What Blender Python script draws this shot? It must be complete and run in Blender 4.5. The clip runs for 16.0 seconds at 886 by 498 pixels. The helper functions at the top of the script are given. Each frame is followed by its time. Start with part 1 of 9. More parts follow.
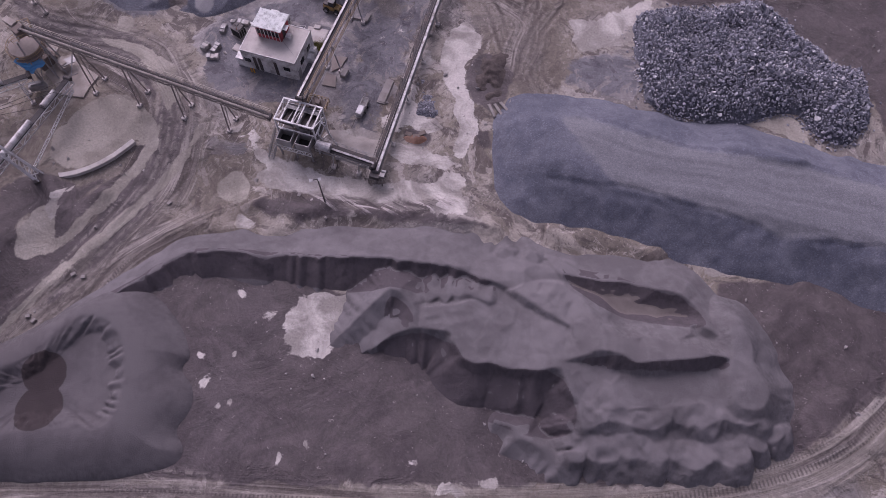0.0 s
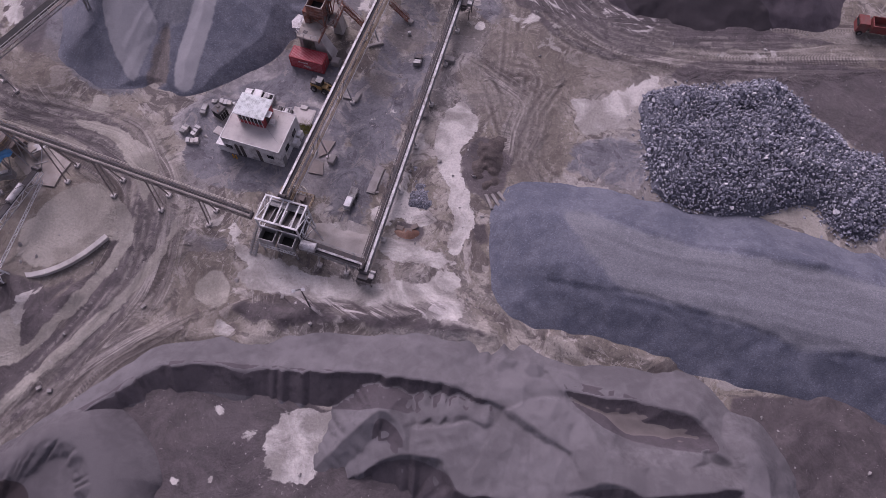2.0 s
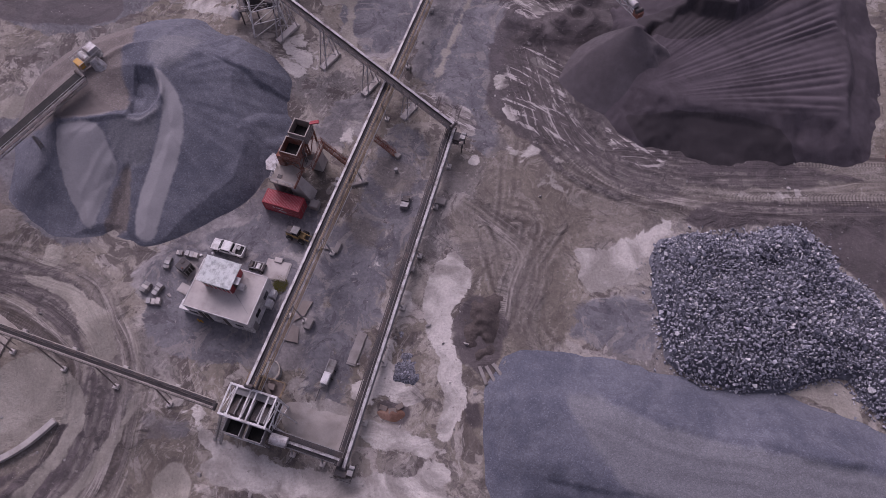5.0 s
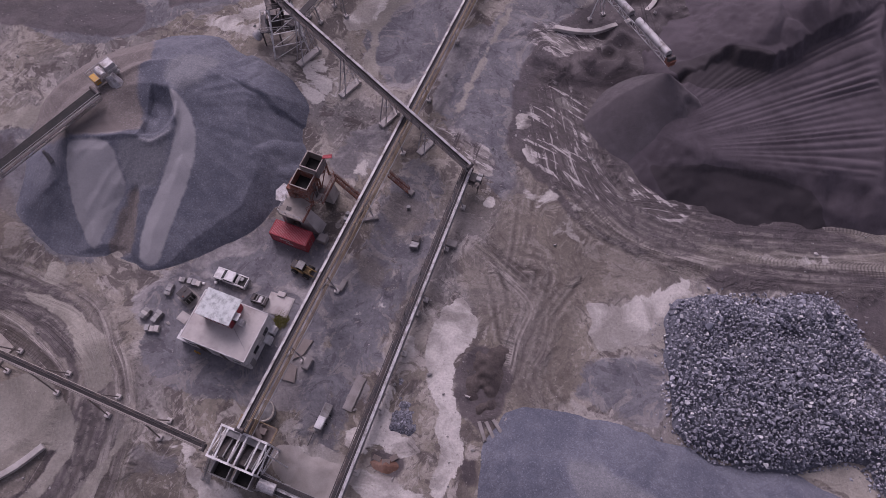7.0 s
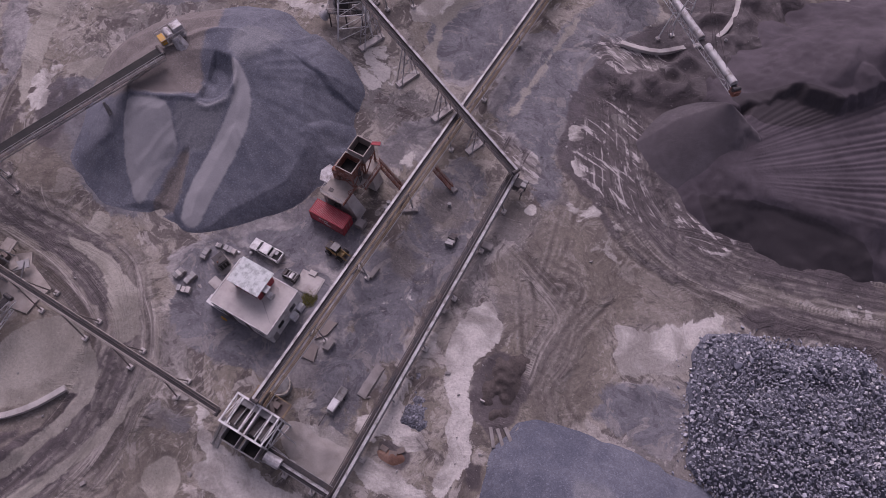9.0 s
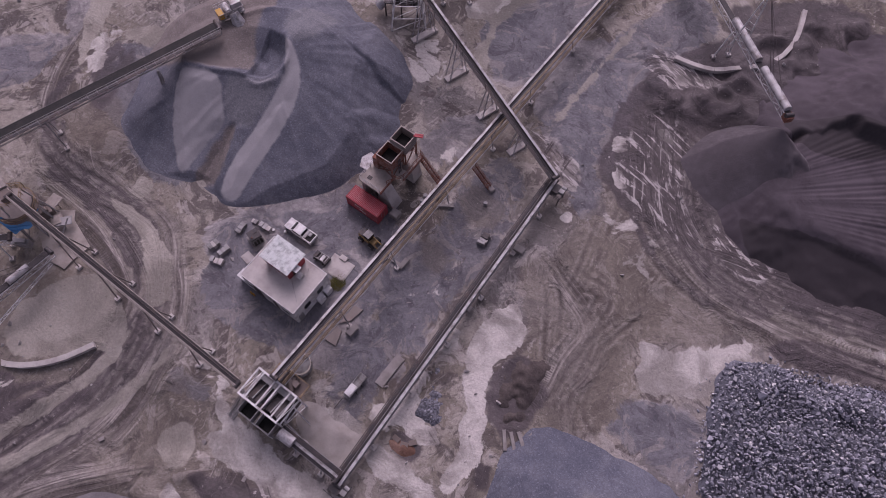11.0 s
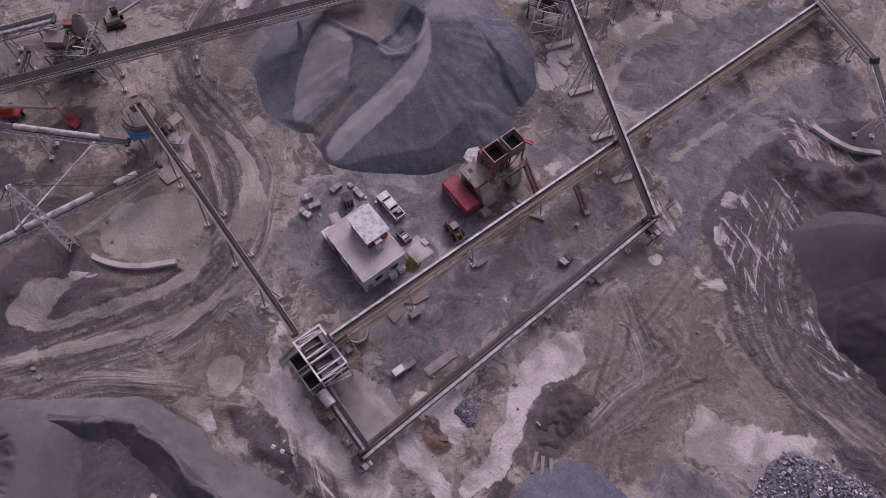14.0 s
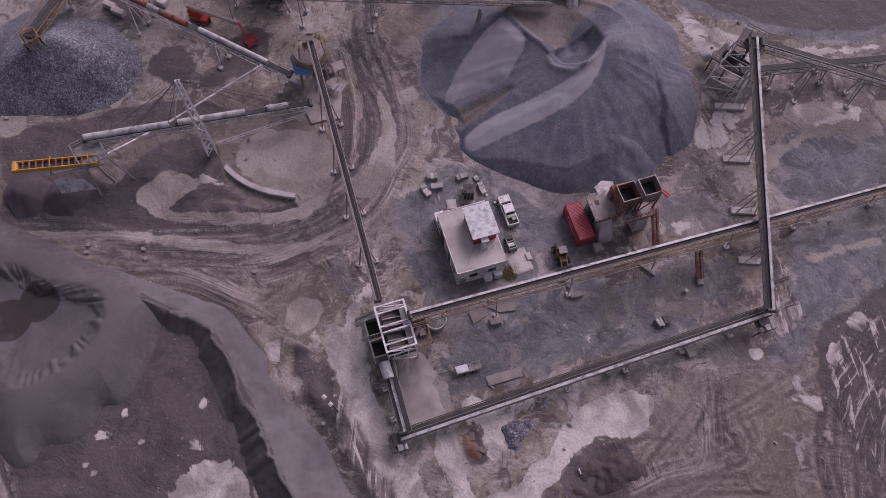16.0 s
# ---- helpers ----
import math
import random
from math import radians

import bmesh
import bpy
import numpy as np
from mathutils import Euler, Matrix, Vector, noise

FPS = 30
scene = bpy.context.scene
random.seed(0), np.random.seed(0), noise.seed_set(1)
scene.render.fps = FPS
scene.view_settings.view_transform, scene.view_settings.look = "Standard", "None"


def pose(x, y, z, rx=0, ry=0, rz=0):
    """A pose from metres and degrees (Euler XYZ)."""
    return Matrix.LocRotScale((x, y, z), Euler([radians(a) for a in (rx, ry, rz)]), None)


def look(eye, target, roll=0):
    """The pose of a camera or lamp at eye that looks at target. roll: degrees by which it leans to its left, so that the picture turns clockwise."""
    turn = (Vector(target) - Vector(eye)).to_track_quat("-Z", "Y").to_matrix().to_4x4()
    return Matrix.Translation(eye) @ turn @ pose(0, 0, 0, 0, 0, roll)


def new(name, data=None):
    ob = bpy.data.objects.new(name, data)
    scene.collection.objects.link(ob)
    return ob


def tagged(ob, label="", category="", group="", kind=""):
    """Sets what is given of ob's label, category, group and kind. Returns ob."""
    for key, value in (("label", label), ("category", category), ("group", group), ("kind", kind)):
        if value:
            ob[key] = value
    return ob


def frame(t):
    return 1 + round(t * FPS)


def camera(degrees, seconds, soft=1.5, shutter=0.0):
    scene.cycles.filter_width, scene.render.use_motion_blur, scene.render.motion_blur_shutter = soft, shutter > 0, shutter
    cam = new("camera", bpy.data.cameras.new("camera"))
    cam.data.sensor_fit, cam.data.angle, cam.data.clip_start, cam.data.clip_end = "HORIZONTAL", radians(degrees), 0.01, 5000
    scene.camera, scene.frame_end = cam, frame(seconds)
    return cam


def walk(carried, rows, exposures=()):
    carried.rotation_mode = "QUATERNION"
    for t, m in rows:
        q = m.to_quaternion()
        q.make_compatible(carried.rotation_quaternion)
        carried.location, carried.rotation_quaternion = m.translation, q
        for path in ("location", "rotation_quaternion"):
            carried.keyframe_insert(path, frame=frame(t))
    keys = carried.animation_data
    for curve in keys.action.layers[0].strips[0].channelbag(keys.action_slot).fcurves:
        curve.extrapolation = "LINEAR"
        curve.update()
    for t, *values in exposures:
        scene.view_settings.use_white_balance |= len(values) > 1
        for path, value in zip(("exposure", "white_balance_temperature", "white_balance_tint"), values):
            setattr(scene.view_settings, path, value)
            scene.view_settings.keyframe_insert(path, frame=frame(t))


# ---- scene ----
from math import sin, cos, pi

cam = camera(66.5, 16.0, soft=0.6)
METRES, EYE, TILT, LEAN, TURN = 55.0, 96.47, -67.2, -0.5, 0.0
ROWS = [
    (0.0, 0.0, 0.0, 0.0, 0.0, 0.0, -0.0),
    (0.5, 0.0049, 0.0303, 0.0654, 0.02, 0.06, -0.02),
    (1.0, 0.0098, 0.0619, 0.1351, 0.03, 0.11, -0.05),
    (1.5, 0.014, 0.0939, 0.2067, 0.02, 0.16, -0.03),
    (2.0, 0.0197, 0.1278, 0.2837, 0.05, 0.14, -0.08),
    (2.5, 0.0248, 0.1619, 0.3602, 0.06, 0.17, -0.1),
    (3.0, 0.0297, 0.1966, 0.4344, 0.06, 0.3, -0.09),
    (3.5, 0.0359, 0.2313, 0.5135, 0.09, 0.29, -0.09),
    (4.0, 0.041, 0.2659, 0.5924, 0.1, 0.28, -0.1),
    (4.5, 0.0446, 0.2998, 0.6732, 0.08, 0.34, -0.1),
    (5.0, 0.05, 0.3293, 0.7401, 0.11, 0.4, -0.08),
    (7.5, 0.0733, 0.3894, 0.8696, 2.21, 0.17, -5.51),
    (8.0, 0.0723, 0.391, 0.8691, 2.79, 0.07, -7.21),
    (8.5, 0.0711, 0.3921, 0.8679, 3.76, -0.07, -9.68),
    (9.0, 0.0695, 0.3923, 0.8673, 4.62, -0.29, -11.77),
    (11.5, 0.0652, 0.3908, 0.8639, 8.1, -1.47, -19.1),
    (12.0, 0.0637, 0.3908, 0.863, 9.0, -1.79, -20.91),
    (12.5, 0.0623, 0.3913, 0.8618, 10.04, -2.2, -22.93),
    (13.0, 0.0601, 0.3925, 0.8605, 11.35, -2.75, -25.39),
    (13.5, 0.0579, 0.3942, 0.8586, 12.91, -3.43, -28.22),
    (14.0, 0.0544, 0.3954, 0.856, 15.15, -4.5, -32.03),
    (14.5, 0.0507, 0.3971, 0.8526, 18.18, -6.13, -36.66),
    (15.0, 0.047, 0.3975, 0.8497, 22.26, -8.63, -41.99),
    (15.5, 0.0445, 0.3974, 0.847, 26.62, -11.6, -46.69),
    (16.0, 0.0433, 0.3973, 0.8451, 29.89, -13.99, -49.59),
]
walk(cam, [(t, pose(0, 0, EYE, TILT, LEAN, TURN) @ pose(METRES * x, METRES * y, METRES * z, 90 + pitch, roll, yaw)) for t, x, y, z, yaw, pitch, roll in ROWS],
     [(0.0, 0.19, 6010, 42), (2.0, 0.22, 6020, 42), (5.0, -0.01, 6060, 42), (9.0, 0.02, 6120, 43), (16.0, -0.08, 6220, 45)])

# ---- world and sun: an overcast sky, a wide veiled sun behind thin cloud ----
SUN_AZ, SUN_EL = radians(-22), radians(42)  # azimuth from +y, clockwise
world = bpy.data.worlds.new("world")
scene.world = world
world.use_nodes = True
wn, wl = world.node_tree.nodes, world.node_tree.links
sky = wn.new("ShaderNodeTexSky")
sky.sky_type, sky.sun_disc, sky.sun_elevation, sky.sun_rotation = "NISHITA", False, SUN_EL, SUN_AZ
sky.dust_density, sky.air_density = 4.0, 1.0
grey = wn.new("ShaderNodeHueSaturation")
grey.inputs["Saturation"].default_value = 0.35
wl.new(sky.outputs[0], grey.inputs["Color"])
wl.new(grey.outputs[0], wn["Background"].inputs[0])
wn["Background"].inputs[1].default_value = 0.10
sun = new("sun", bpy.data.lights.new("sun", "SUN"))
sun.data.energy, sun.data.angle, sun.data.color = 1.75, radians(40), (1.0, 0.95, 0.88)
toward = Vector((sin(SUN_AZ) * cos(SUN_EL), cos(SUN_AZ) * cos(SUN_EL), sin(SUN_EL)))
sun.matrix_world = look(toward * 300, (0, 0, 0))


# ---- materials ----
class Nodes:
    """A small wrapper to write node trees in few lines."""

    def __init__(self, name):
        self.m = bpy.data.materials.new(name)
        self.m.use_nodes = True
        self.n, self.l = self.m.node_tree.nodes, self.m.node_tree.links
        self.bsdf = self.n["Principled BSDF"]
        self.bsdf.inputs["Specular IOR Level"].default_value = 0.3

    def put(self, socket, v):
        if isinstance(v, (int, float)):
            socket.default_value = v
        elif isinstance(v, tuple):
            socket.default_value = (*v, 1) if len(v) == 3 and socket.type == "RGBA" else v
        else:
            self.l.new(v, socket)

    def node(self, kind, out=0, **kw):
        nd = self.n.new("ShaderNode" + kind)
        for k, v in kw.items():
            if k.startswith("i_"):
                key = k[2:]
                self.put(nd.inputs[int(key) if key.isdigit() else key.replace("_", " ")], v)
            elif k == "operation":
                nd.operation = v
            elif k == "blend":
                nd.blend_type = v
            elif k == "attribute":
                nd.attribute_name = v
        return nd.outputs[out]

    def math(self, op, a, b=0.0, c=0.0):
        return self.node("Math", operation=op, i_0=a, i_1=b, i_2=c)

    def noise(self, vec, scale, detail=3.0, rough=0.55, warp=0.0):
        return self.node("TexNoise", i_Vector=vec, i_Scale=scale, i_Detail=detail, i_Roughness=rough, i_Distortion=warp)

    def ramp(self, v, lo, hi, a=0.0, b=1.0):
        nd = self.n.new("ShaderNodeMapRange")
        nd.interpolation_type = "SMOOTHSTEP"
        for k, x in zip(range(5), (v, lo, hi, a, b)):
            self.put(nd.inputs[k], x)
        return nd.outputs[0]

    def mix(self, f, a, b, blend="MIX"):
        nd = self.n.new("ShaderNodeMixRGB")
        nd.blend_type = blend
        for k, x in zip(("Fac", "Color1", "Color2"), (f, a, b)):
            self.put(nd.inputs[k], x)
        return nd.outputs[0]

    def attr(self, name):
        return self.node("Attribute", out=2, attribute=name)

    def place(self):
        return self.node("NewGeometry")

    def local(self):
        return self.node("TexCoord", out=3)

    def done(self, color, rough, height=None, bump=0.3, dist=0.05, metal=0.0):
        self.put(self.bsdf.inputs["Base Color"], color)
        self.put(self.bsdf.inputs["Roughness"], rough)
        self.put(self.bsdf.inputs["Metallic"], metal)
        if height is not None:
            nb = self.n.new("ShaderNodeBump")
            nb.inputs["Strength"].default_value, nb.inputs["Distance"].default_value = bump, dist
            self.l.new(height, nb.inputs["Height"])
            self.l.new(nb.outputs[0], self.bsdf.inputs["Normal"])
        return self.m


def paint(name, color, rough=0.6, metal=0.0, dirt=(0.12, 0.1, 0.09), amount=0.5, scale=0.6):
    """Painted or weathered stuff with stains at two scales."""
    k = Nodes(name)
    p = k.local()
    big, small = k.noise(p, scale, 4), k.noise(p, scale * 9, 3, 0.6)
    stain = k.ramp(k.math("ADD", big, k.math("MULTIPLY", small, 0.5)), 0.62, 1.0)
    c = k.mix(k.math("MULTIPLY", stain, amount), color, dirt)
    c = k.mix(0.3, c, k.mix(small, (0.05, 0.05, 0.05), (0.95, 0.95, 0.95)), "OVERLAY")
    return k.done(c, rough, small, 0.25, 0.02, metal)


def loose(name, a, b, grain=3.0, contrast=0.5, rough=0.9, cells=0.0, cell_mix=0.5, bump=0.6, dist=0.12, wet_shade=(0.07, 0.06, 0.066), runs=2.6):
    """Sand, gravel or earth in a heap: broad tone, runs of fines, single stones and grain."""
    k = Nodes(name)
    p = k.place()
    broad, mid, fine = k.noise(p, 0.09, 3, 0.55, 0.6), k.noise(p, 0.5, 4, 0.55, 0.4), k.noise(p, grain, 3, 0.7)
    c = k.mix(k.ramp(k.math("ADD", k.math("MULTIPLY", broad, 0.6), k.math("MULTIPLY", mid, 0.4)), 0.38, 0.62), a, b)
    rag = k.math("MULTIPLY", k.math("SUBTRACT", mid, 0.5), 1.6)
    fan = k.ramp(k.math("ADD", k.math("SUBTRACT", k.attr("pale"), 10.0), k.math("MULTIPLY", rag, 0.55)), -0.2, 0.3)
    c = k.mix(fan, c, k.mix(mid, (0.232, 0.228, 0.238), (0.3, 0.294, 0.302)))
    c = k.mix(k.ramp(k.math("ADD", k.math("SUBTRACT", k.attr("earth"), 10.0), rag), -0.3, 0.5), c, k.mix(mid, (0.115, 0.098, 0.092), (0.19, 0.168, 0.158)))
    # one dark tone: wet sand, and shade painted on steep faces
    c = k.mix(k.ramp(k.math("ADD", k.math("SUBTRACT", k.attr("damp"), 10.0), k.math("MULTIPLY", rag, 0.4)), -0.12, 0.12), c, k.mix(mid, wet_shade, tuple(w * 1.5 for w in wet_shade)))
    c = k.mix(k.ramp(k.math("ADD", k.math("SUBTRACT", k.attr("dust"), 10.0), rag), -0.5, 0.7, 0, 0.8), c, k.mix(mid, (0.138, 0.14, 0.152), (0.186, 0.187, 0.199)))
    c = k.mix(contrast, c, k.mix(fine, (0.1, 0.1, 0.1), (0.9, 0.9, 0.9)), "OVERLAY")
    ribs = k.noise(k.node("Mapping", i_Vector=p, i_Scale=(1.0, 1.0, 0.14)), 1.5, 4, 0.6, 0.35)
    lean = k.ramp(k.math("SUBTRACT", 1.0, k.node("SeparateXYZ", out=2, i_0=k.node("NewGeometry", out=1))), 0.06, 0.3)
    c = k.mix(k.math("MULTIPLY", lean, 0.16), c, k.mix(k.ramp(ribs, 0.35, 0.65), (0.15, 0.15, 0.15), (0.85, 0.85, 0.85)), "OVERLAY")
    h = k.math("ADD", fine, k.math("ADD", k.math("MULTIPLY", mid, 1.5), k.math("MULTIPLY", k.math("MULTIPLY", ribs, lean), runs)))
    if cells:
        vor = k.n.new("ShaderNodeTexVoronoi")
        k.l.new(p, vor.inputs["Vector"])
        vor.inputs["Scale"].default_value = cells
        k.n.active = vor
        tone = k.node("SeparateColor", i_0=vor.outputs["Color"])
        cell_mix = k.math("MULTIPLY", k.math("SUBTRACT", 1.0, k.math("MULTIPLY", fan, 0.8)), cell_mix)
        c = k.mix(cell_mix, c, k.mix(k.ramp(tone, 0.0, 1.0), (0.05, 0.05, 0.05), (0.95, 0.95, 0.95)), "OVERLAY")
        c = k.mix(k.ramp(tone, 0.93, 0.98, 0, cell_mix), c, (0.34, 0.34, 0.38))
        h = k.math("SUBTRACT", h, k.math("MULTIPLY", vor.outputs["Distance"], 1.0))
    return k.done(c, rough, h, bump, dist)


M_GRAVEL = loose("blue_grey_gravel", (0.086, 0.092, 0.118), (0.13, 0.135, 0.162), 7.0, 0.25, cells=6.5, cell_mix=0.16, bump=0.35, dist=0.06)
M_GRAVEL2 = loose("grey_gravel", (0.086, 0.091, 0.113), (0.134, 0.138, 0.161), 7.0, 0.22, cells=6.0, cell_mix=0.16, bump=0.3, dist=0.06)
M_COARSE = loose("coarse_gravel", (0.108, 0.11, 0.13), (0.165, 0.164, 0.182), 3.0, 0.25, cells=4.6, cell_mix=0.5, dist=0.1)
M_SAND = loose("grey_sand", (0.11, 0.102, 0.107), (0.156, 0.146, 0.152), 7.0, 0.1, bump=0.6, dist=0.16, wet_shade=(0.064, 0.055, 0.06))
M_SAND2 = loose("dark_grey_sand", (0.088, 0.08, 0.085), (0.116, 0.107, 0.112), 7.0, 0.1, bump=0.5, dist=0.14, wet_shade=(0.034, 0.027, 0.028))
M_CONE = loose("brown_grey_sand", (0.078, 0.068, 0.074), (0.106, 0.094, 0.102), 7.0, 0.12, bump=0.3)
M_BROWN = loose("brown_sand", (0.054, 0.045, 0.052), (0.082, 0.069, 0.079), 7.0, 0.2, bump=0.4, wet_shade=(0.034, 0.029, 0.032))
M_EARTH = loose("dark_earth", (0.042, 0.034, 0.034), (0.09, 0.074, 0.068), 3.5, 0.6, bump=0.7, dist=0.2)
M_WHITE_SAND = loose("pale_sand", (0.235, 0.214, 0.198), (0.33, 0.305, 0.285), 6.0, 0.2, bump=0.4)

M_RUSTY_MUD = loose("rusty_mud", (0.13, 0.07, 0.05), (0.24, 0.15, 0.115), 4.0, 0.4, bump=0.6)
M_WHITE = paint("white_paint", (0.66, 0.655, 0.65), 0.5, amount=0.65, scale=0.9)
M_ROOF = paint("pale_roof", (0.45, 0.42, 0.40), 0.75, amount=0.5, scale=0.35)
M_TIN = paint("corrugated_tin", (0.66, 0.68, 0.67), 0.45, 0.0, (0.2, 0.22, 0.21), 0.75, 1.6)
M_RED = paint("red_paint", (0.33, 0.035, 0.045), 0.5, amount=0.35)
M_FADED = paint("faded_red_paint", (0.40, 0.10, 0.115), 0.6, amount=0.35, dirt=(0.5, 0.3, 0.3))
M_RUST = paint("rust", (0.19, 0.075, 0.05), 0.85, 0.1, (0.28, 0.22, 0.2), 0.7, 1.2)
M_CONC = paint("concrete", (0.27, 0.25, 0.24), 0.85, amount=0.6)
M_STEEL = paint("galvanised_steel", (0.30, 0.295, 0.295), 0.55, 0.3, amount=0.5)
M_DARK = paint("dark_steel", (0.06, 0.057, 0.06), 0.6, 0.3, (0.16, 0.12, 0.1), 0.5)
M_DULL_RED = paint("faded_red", (0.19, 0.05, 0.045), 0.7, amount=0.6)
M_MUD = paint("dried_mud", (0.17, 0.14, 0.125), 0.85, amount=0.5)
M_MUDDY = paint("muddy_concrete", (0.225, 0.195, 0.178), 0.85, amount=0.5)
M_BELT = paint("rubber_belt", (0.045, 0.041, 0.042), 0.8, 0.0, (0.12, 0.11, 0.11), 0.3, 0.9)
M_COVER = paint("belt_cover", (0.45, 0.44, 0.445), 0.55, 0.2, amount=0.85, scale=0.9)
M_PALLET = paint("dusty_goods", (0.27, 0.265, 0.26), 0.8, amount=0.7, scale=1.5)
M_YELLOW = paint("yellow_paint", (0.50, 0.27, 0.03), 0.5, amount=0.4)
M_LOADER = paint("worn_yellow", (0.30, 0.20, 0.075), 0.65, amount=0.7)
M_OCHRE = paint("ochre_rail", (0.26, 0.185, 0.10), 0.6, amount=0.5)
M_PALE_RAIL = paint("pale_rail", (0.42, 0.38, 0.33), 0.6, amount=0.4)
M_ORANGE = paint("orange_paint", (0.42, 0.06, 0.04), 0.5, amount=0.3)
M_BLUE = paint("blue_tarp", (0.085, 0.30, 0.56), 0.5, amount=0.45)
M_TAN = paint("dusty_pad", (0.345, 0.31, 0.28), 0.85, amount=0.5)
M_GLASS = paint("dark_glass", (0.02, 0.022, 0.026), 0.12, amount=0.05)
M_BLACK = paint("black_rubber", (0.02, 0.02, 0.02), 0.8, amount=0.15)
M_GREEN = paint("green_weeds", (0.11, 0.105, 0.025), 0.8, amount=0.3)


# ---- shape helpers ----
class Mesh:
    """Collects boxes, beams, tubes and sheets into one mesh."""

    def __init__(self):
        self.v, self.f = [], []

    def add(self, verts, faces):
        b = len(self.v)
        self.v += [tuple(q) for q in verts]
        self.f += [tuple(b + i for i in q) for q in faces]
        return self

    def box(self, c, s, rz=0.0, m=None):
        m = m or pose(*c, 0, 0, rz)
        h = [x / 2 for x in s]
        vs = [m @ Vector((a * h[0], b * h[1], d * h[2])) for a in (-1, 1) for b in (-1, 1) for d in (-1, 1)]
        return self.add(vs, ((0, 1, 3, 2), (4, 6, 7, 5), (0, 4, 5, 1), (2, 3, 7, 6), (0, 2, 6, 4), (1, 5, 7, 3)))

    def beam(self, a, b, w, h=None):
        a, b = Vector(a), Vector(b)
        d = b - a
        m = Matrix.Translation((a + b) / 2) @ d.to_track_quat("X", "Z").to_matrix().to_4x4()
        return self.box(None, (d.length, w, h or w), m=m)

    def tube(self, a, b, r, n=10, r2=None):
        a, b = Vector(a), Vector(b)
        q = (b - a).to_track_quat("Z", "Y")
        r2 = r if r2 is None else r2
        ring = [Vector((cos(2 * pi * i / n), sin(2 * pi * i / n), 0)) for i in range(n)]
        vs = [a + q @ (u * r) for u in ring] + [b + q @ (u * r2) for u in ring]
        fs = [(i, (i + 1) % n, n + (i + 1) % n, n + i) for i in range(n)] + [tuple(range(n - 1, -1, -1)), tuple(range(n, 2 * n))]
        return self.add(vs, fs)

    def prism(self, pts, z0, z1):
        n = len(pts)
        vs = [(x, y, z0) for x, y in pts] + [(x, y, z1) for x, y in pts]
        fs = [(i, (i + 1) % n, n + (i + 1) % n, n + i) for i in range(n)] + [tuple(range(n - 1, -1, -1)), tuple(range(n, 2 * n))]
        return self.add(vs, fs)

    def data(self, name, mat, smooth=False):
        me = bpy.data.meshes.new(name)
        me.from_pydata(self.v, [], self.f)
        me.materials.append(mat)
        bm = bmesh.new()
        bm.from_mesh(me)
        bmesh.ops.recalc_face_normals(bm, faces=bm.faces)
        bm.to_mesh(me)
        bm.free()
        if smooth:
            me.shade_smooth()
        return me


def thing(name, at, rz, label, category, group=""):
    ob = new(name)
    ob.matrix_basis = pose(*at, 0, 0, rz)
    ob.empty_display_size = 0.3
    return tagged(ob, label, category, group)


def part(name, mesh, mat, parent, label="", smooth=False):
    ob = new(name, mesh.data(name, mat, smooth))
    ob.parent = parent
    return tagged(ob, label)


# ---- land forms: every heap is a height over the plan ----
def inside(poly, X, Y):
    """Signed distance to a closed outline, positive within."""
    P = np.array(poly, float)
    Q = np.roll(P, -1, 0)
    d2, odd = np.full(X.shape, 1e12), np.zeros(X.shape, bool)
    for (ax, ay), (bx, by) in zip(P, Q):
        ex, ey = bx - ax, by - ay
        k = np.clip(((X - ax) * ex + (Y - ay) * ey) / (ex * ex + ey * ey + 1e-9), 0, 1)
        d2 = np.minimum(d2, (X - ax - k * ex) ** 2 + (Y - ay - k * ey) ** 2)
        cross = (ay > Y) != (by > Y)
        odd ^= cross & (X < ax + (Y - ay) * ex / (ey if abs(ey) > 1e-9 else 1e-9))
    d = np.sqrt(d2)
    return np.where(odd, d, -d)


def rounded(poly, times=2):
    """The same outline with its corners cut round."""
    for _ in range(times):
        poly = [q for a, b in zip(poly, poly[1:] + poly[:1]) for q in ((a[0] * 0.75 + b[0] * 0.25, a[1] * 0.75 + b[1] * 0.25), (a[0] * 0.25 + b[0] * 0.75, a[1] * 0.25 + b[1] * 0.75))]
    return poly


def along(line, X, Y):
    """Distance from a polyline, with its side as sign, and the way along it."""
    best, sd, sa, run = np.full(X.shape, 1e12), np.zeros(X.shape), np.zeros(X.shape), 0.0
    for (ax, ay), (bx, by) in zip(line, line[1:]):
        ex, ey = bx - ax, by - ay
        L = math.hypot(ex, ey)
        k = np.clip(((X - ax) * ex + (Y - ay) * ey) / (L * L), 0, 1)
        d = np.hypot(X - ax - k * ex, Y - ay - k * ey)
        side = np.sign(ex * (Y - ay) - ey * (X - ax))
        near = d < best
        best, sd, sa = np.where(near, d, best), np.where(near, d * side, sd), np.where(near, run + k * L, sa)
        run += L
    return sd, sa


def curve_through(pts, n=8):
    """A smooth line through a few plan points."""
    p = [Vector((*q[:2], 0)) for q in pts]
    p = [2 * p[0] - p[1]] + p + [2 * p[-1] - p[-2]]
    out = []
    for a, b, c, d in zip(p, p[1:], p[2:], p[3:]):
        for i in range(n):
            t = i / n
            q = 0.5 * (2 * b + (c - a) * t + (2 * a - 5 * b + 4 * c - d) * t * t + (3 * b - a - 3 * c + d) * t ** 3)
            out.append((q.x, q.y))
    return out + [(p[-2].x, p[-2].y)]


rng = np.random.default_rng(4)
LATTICE = rng.random((256, 256))


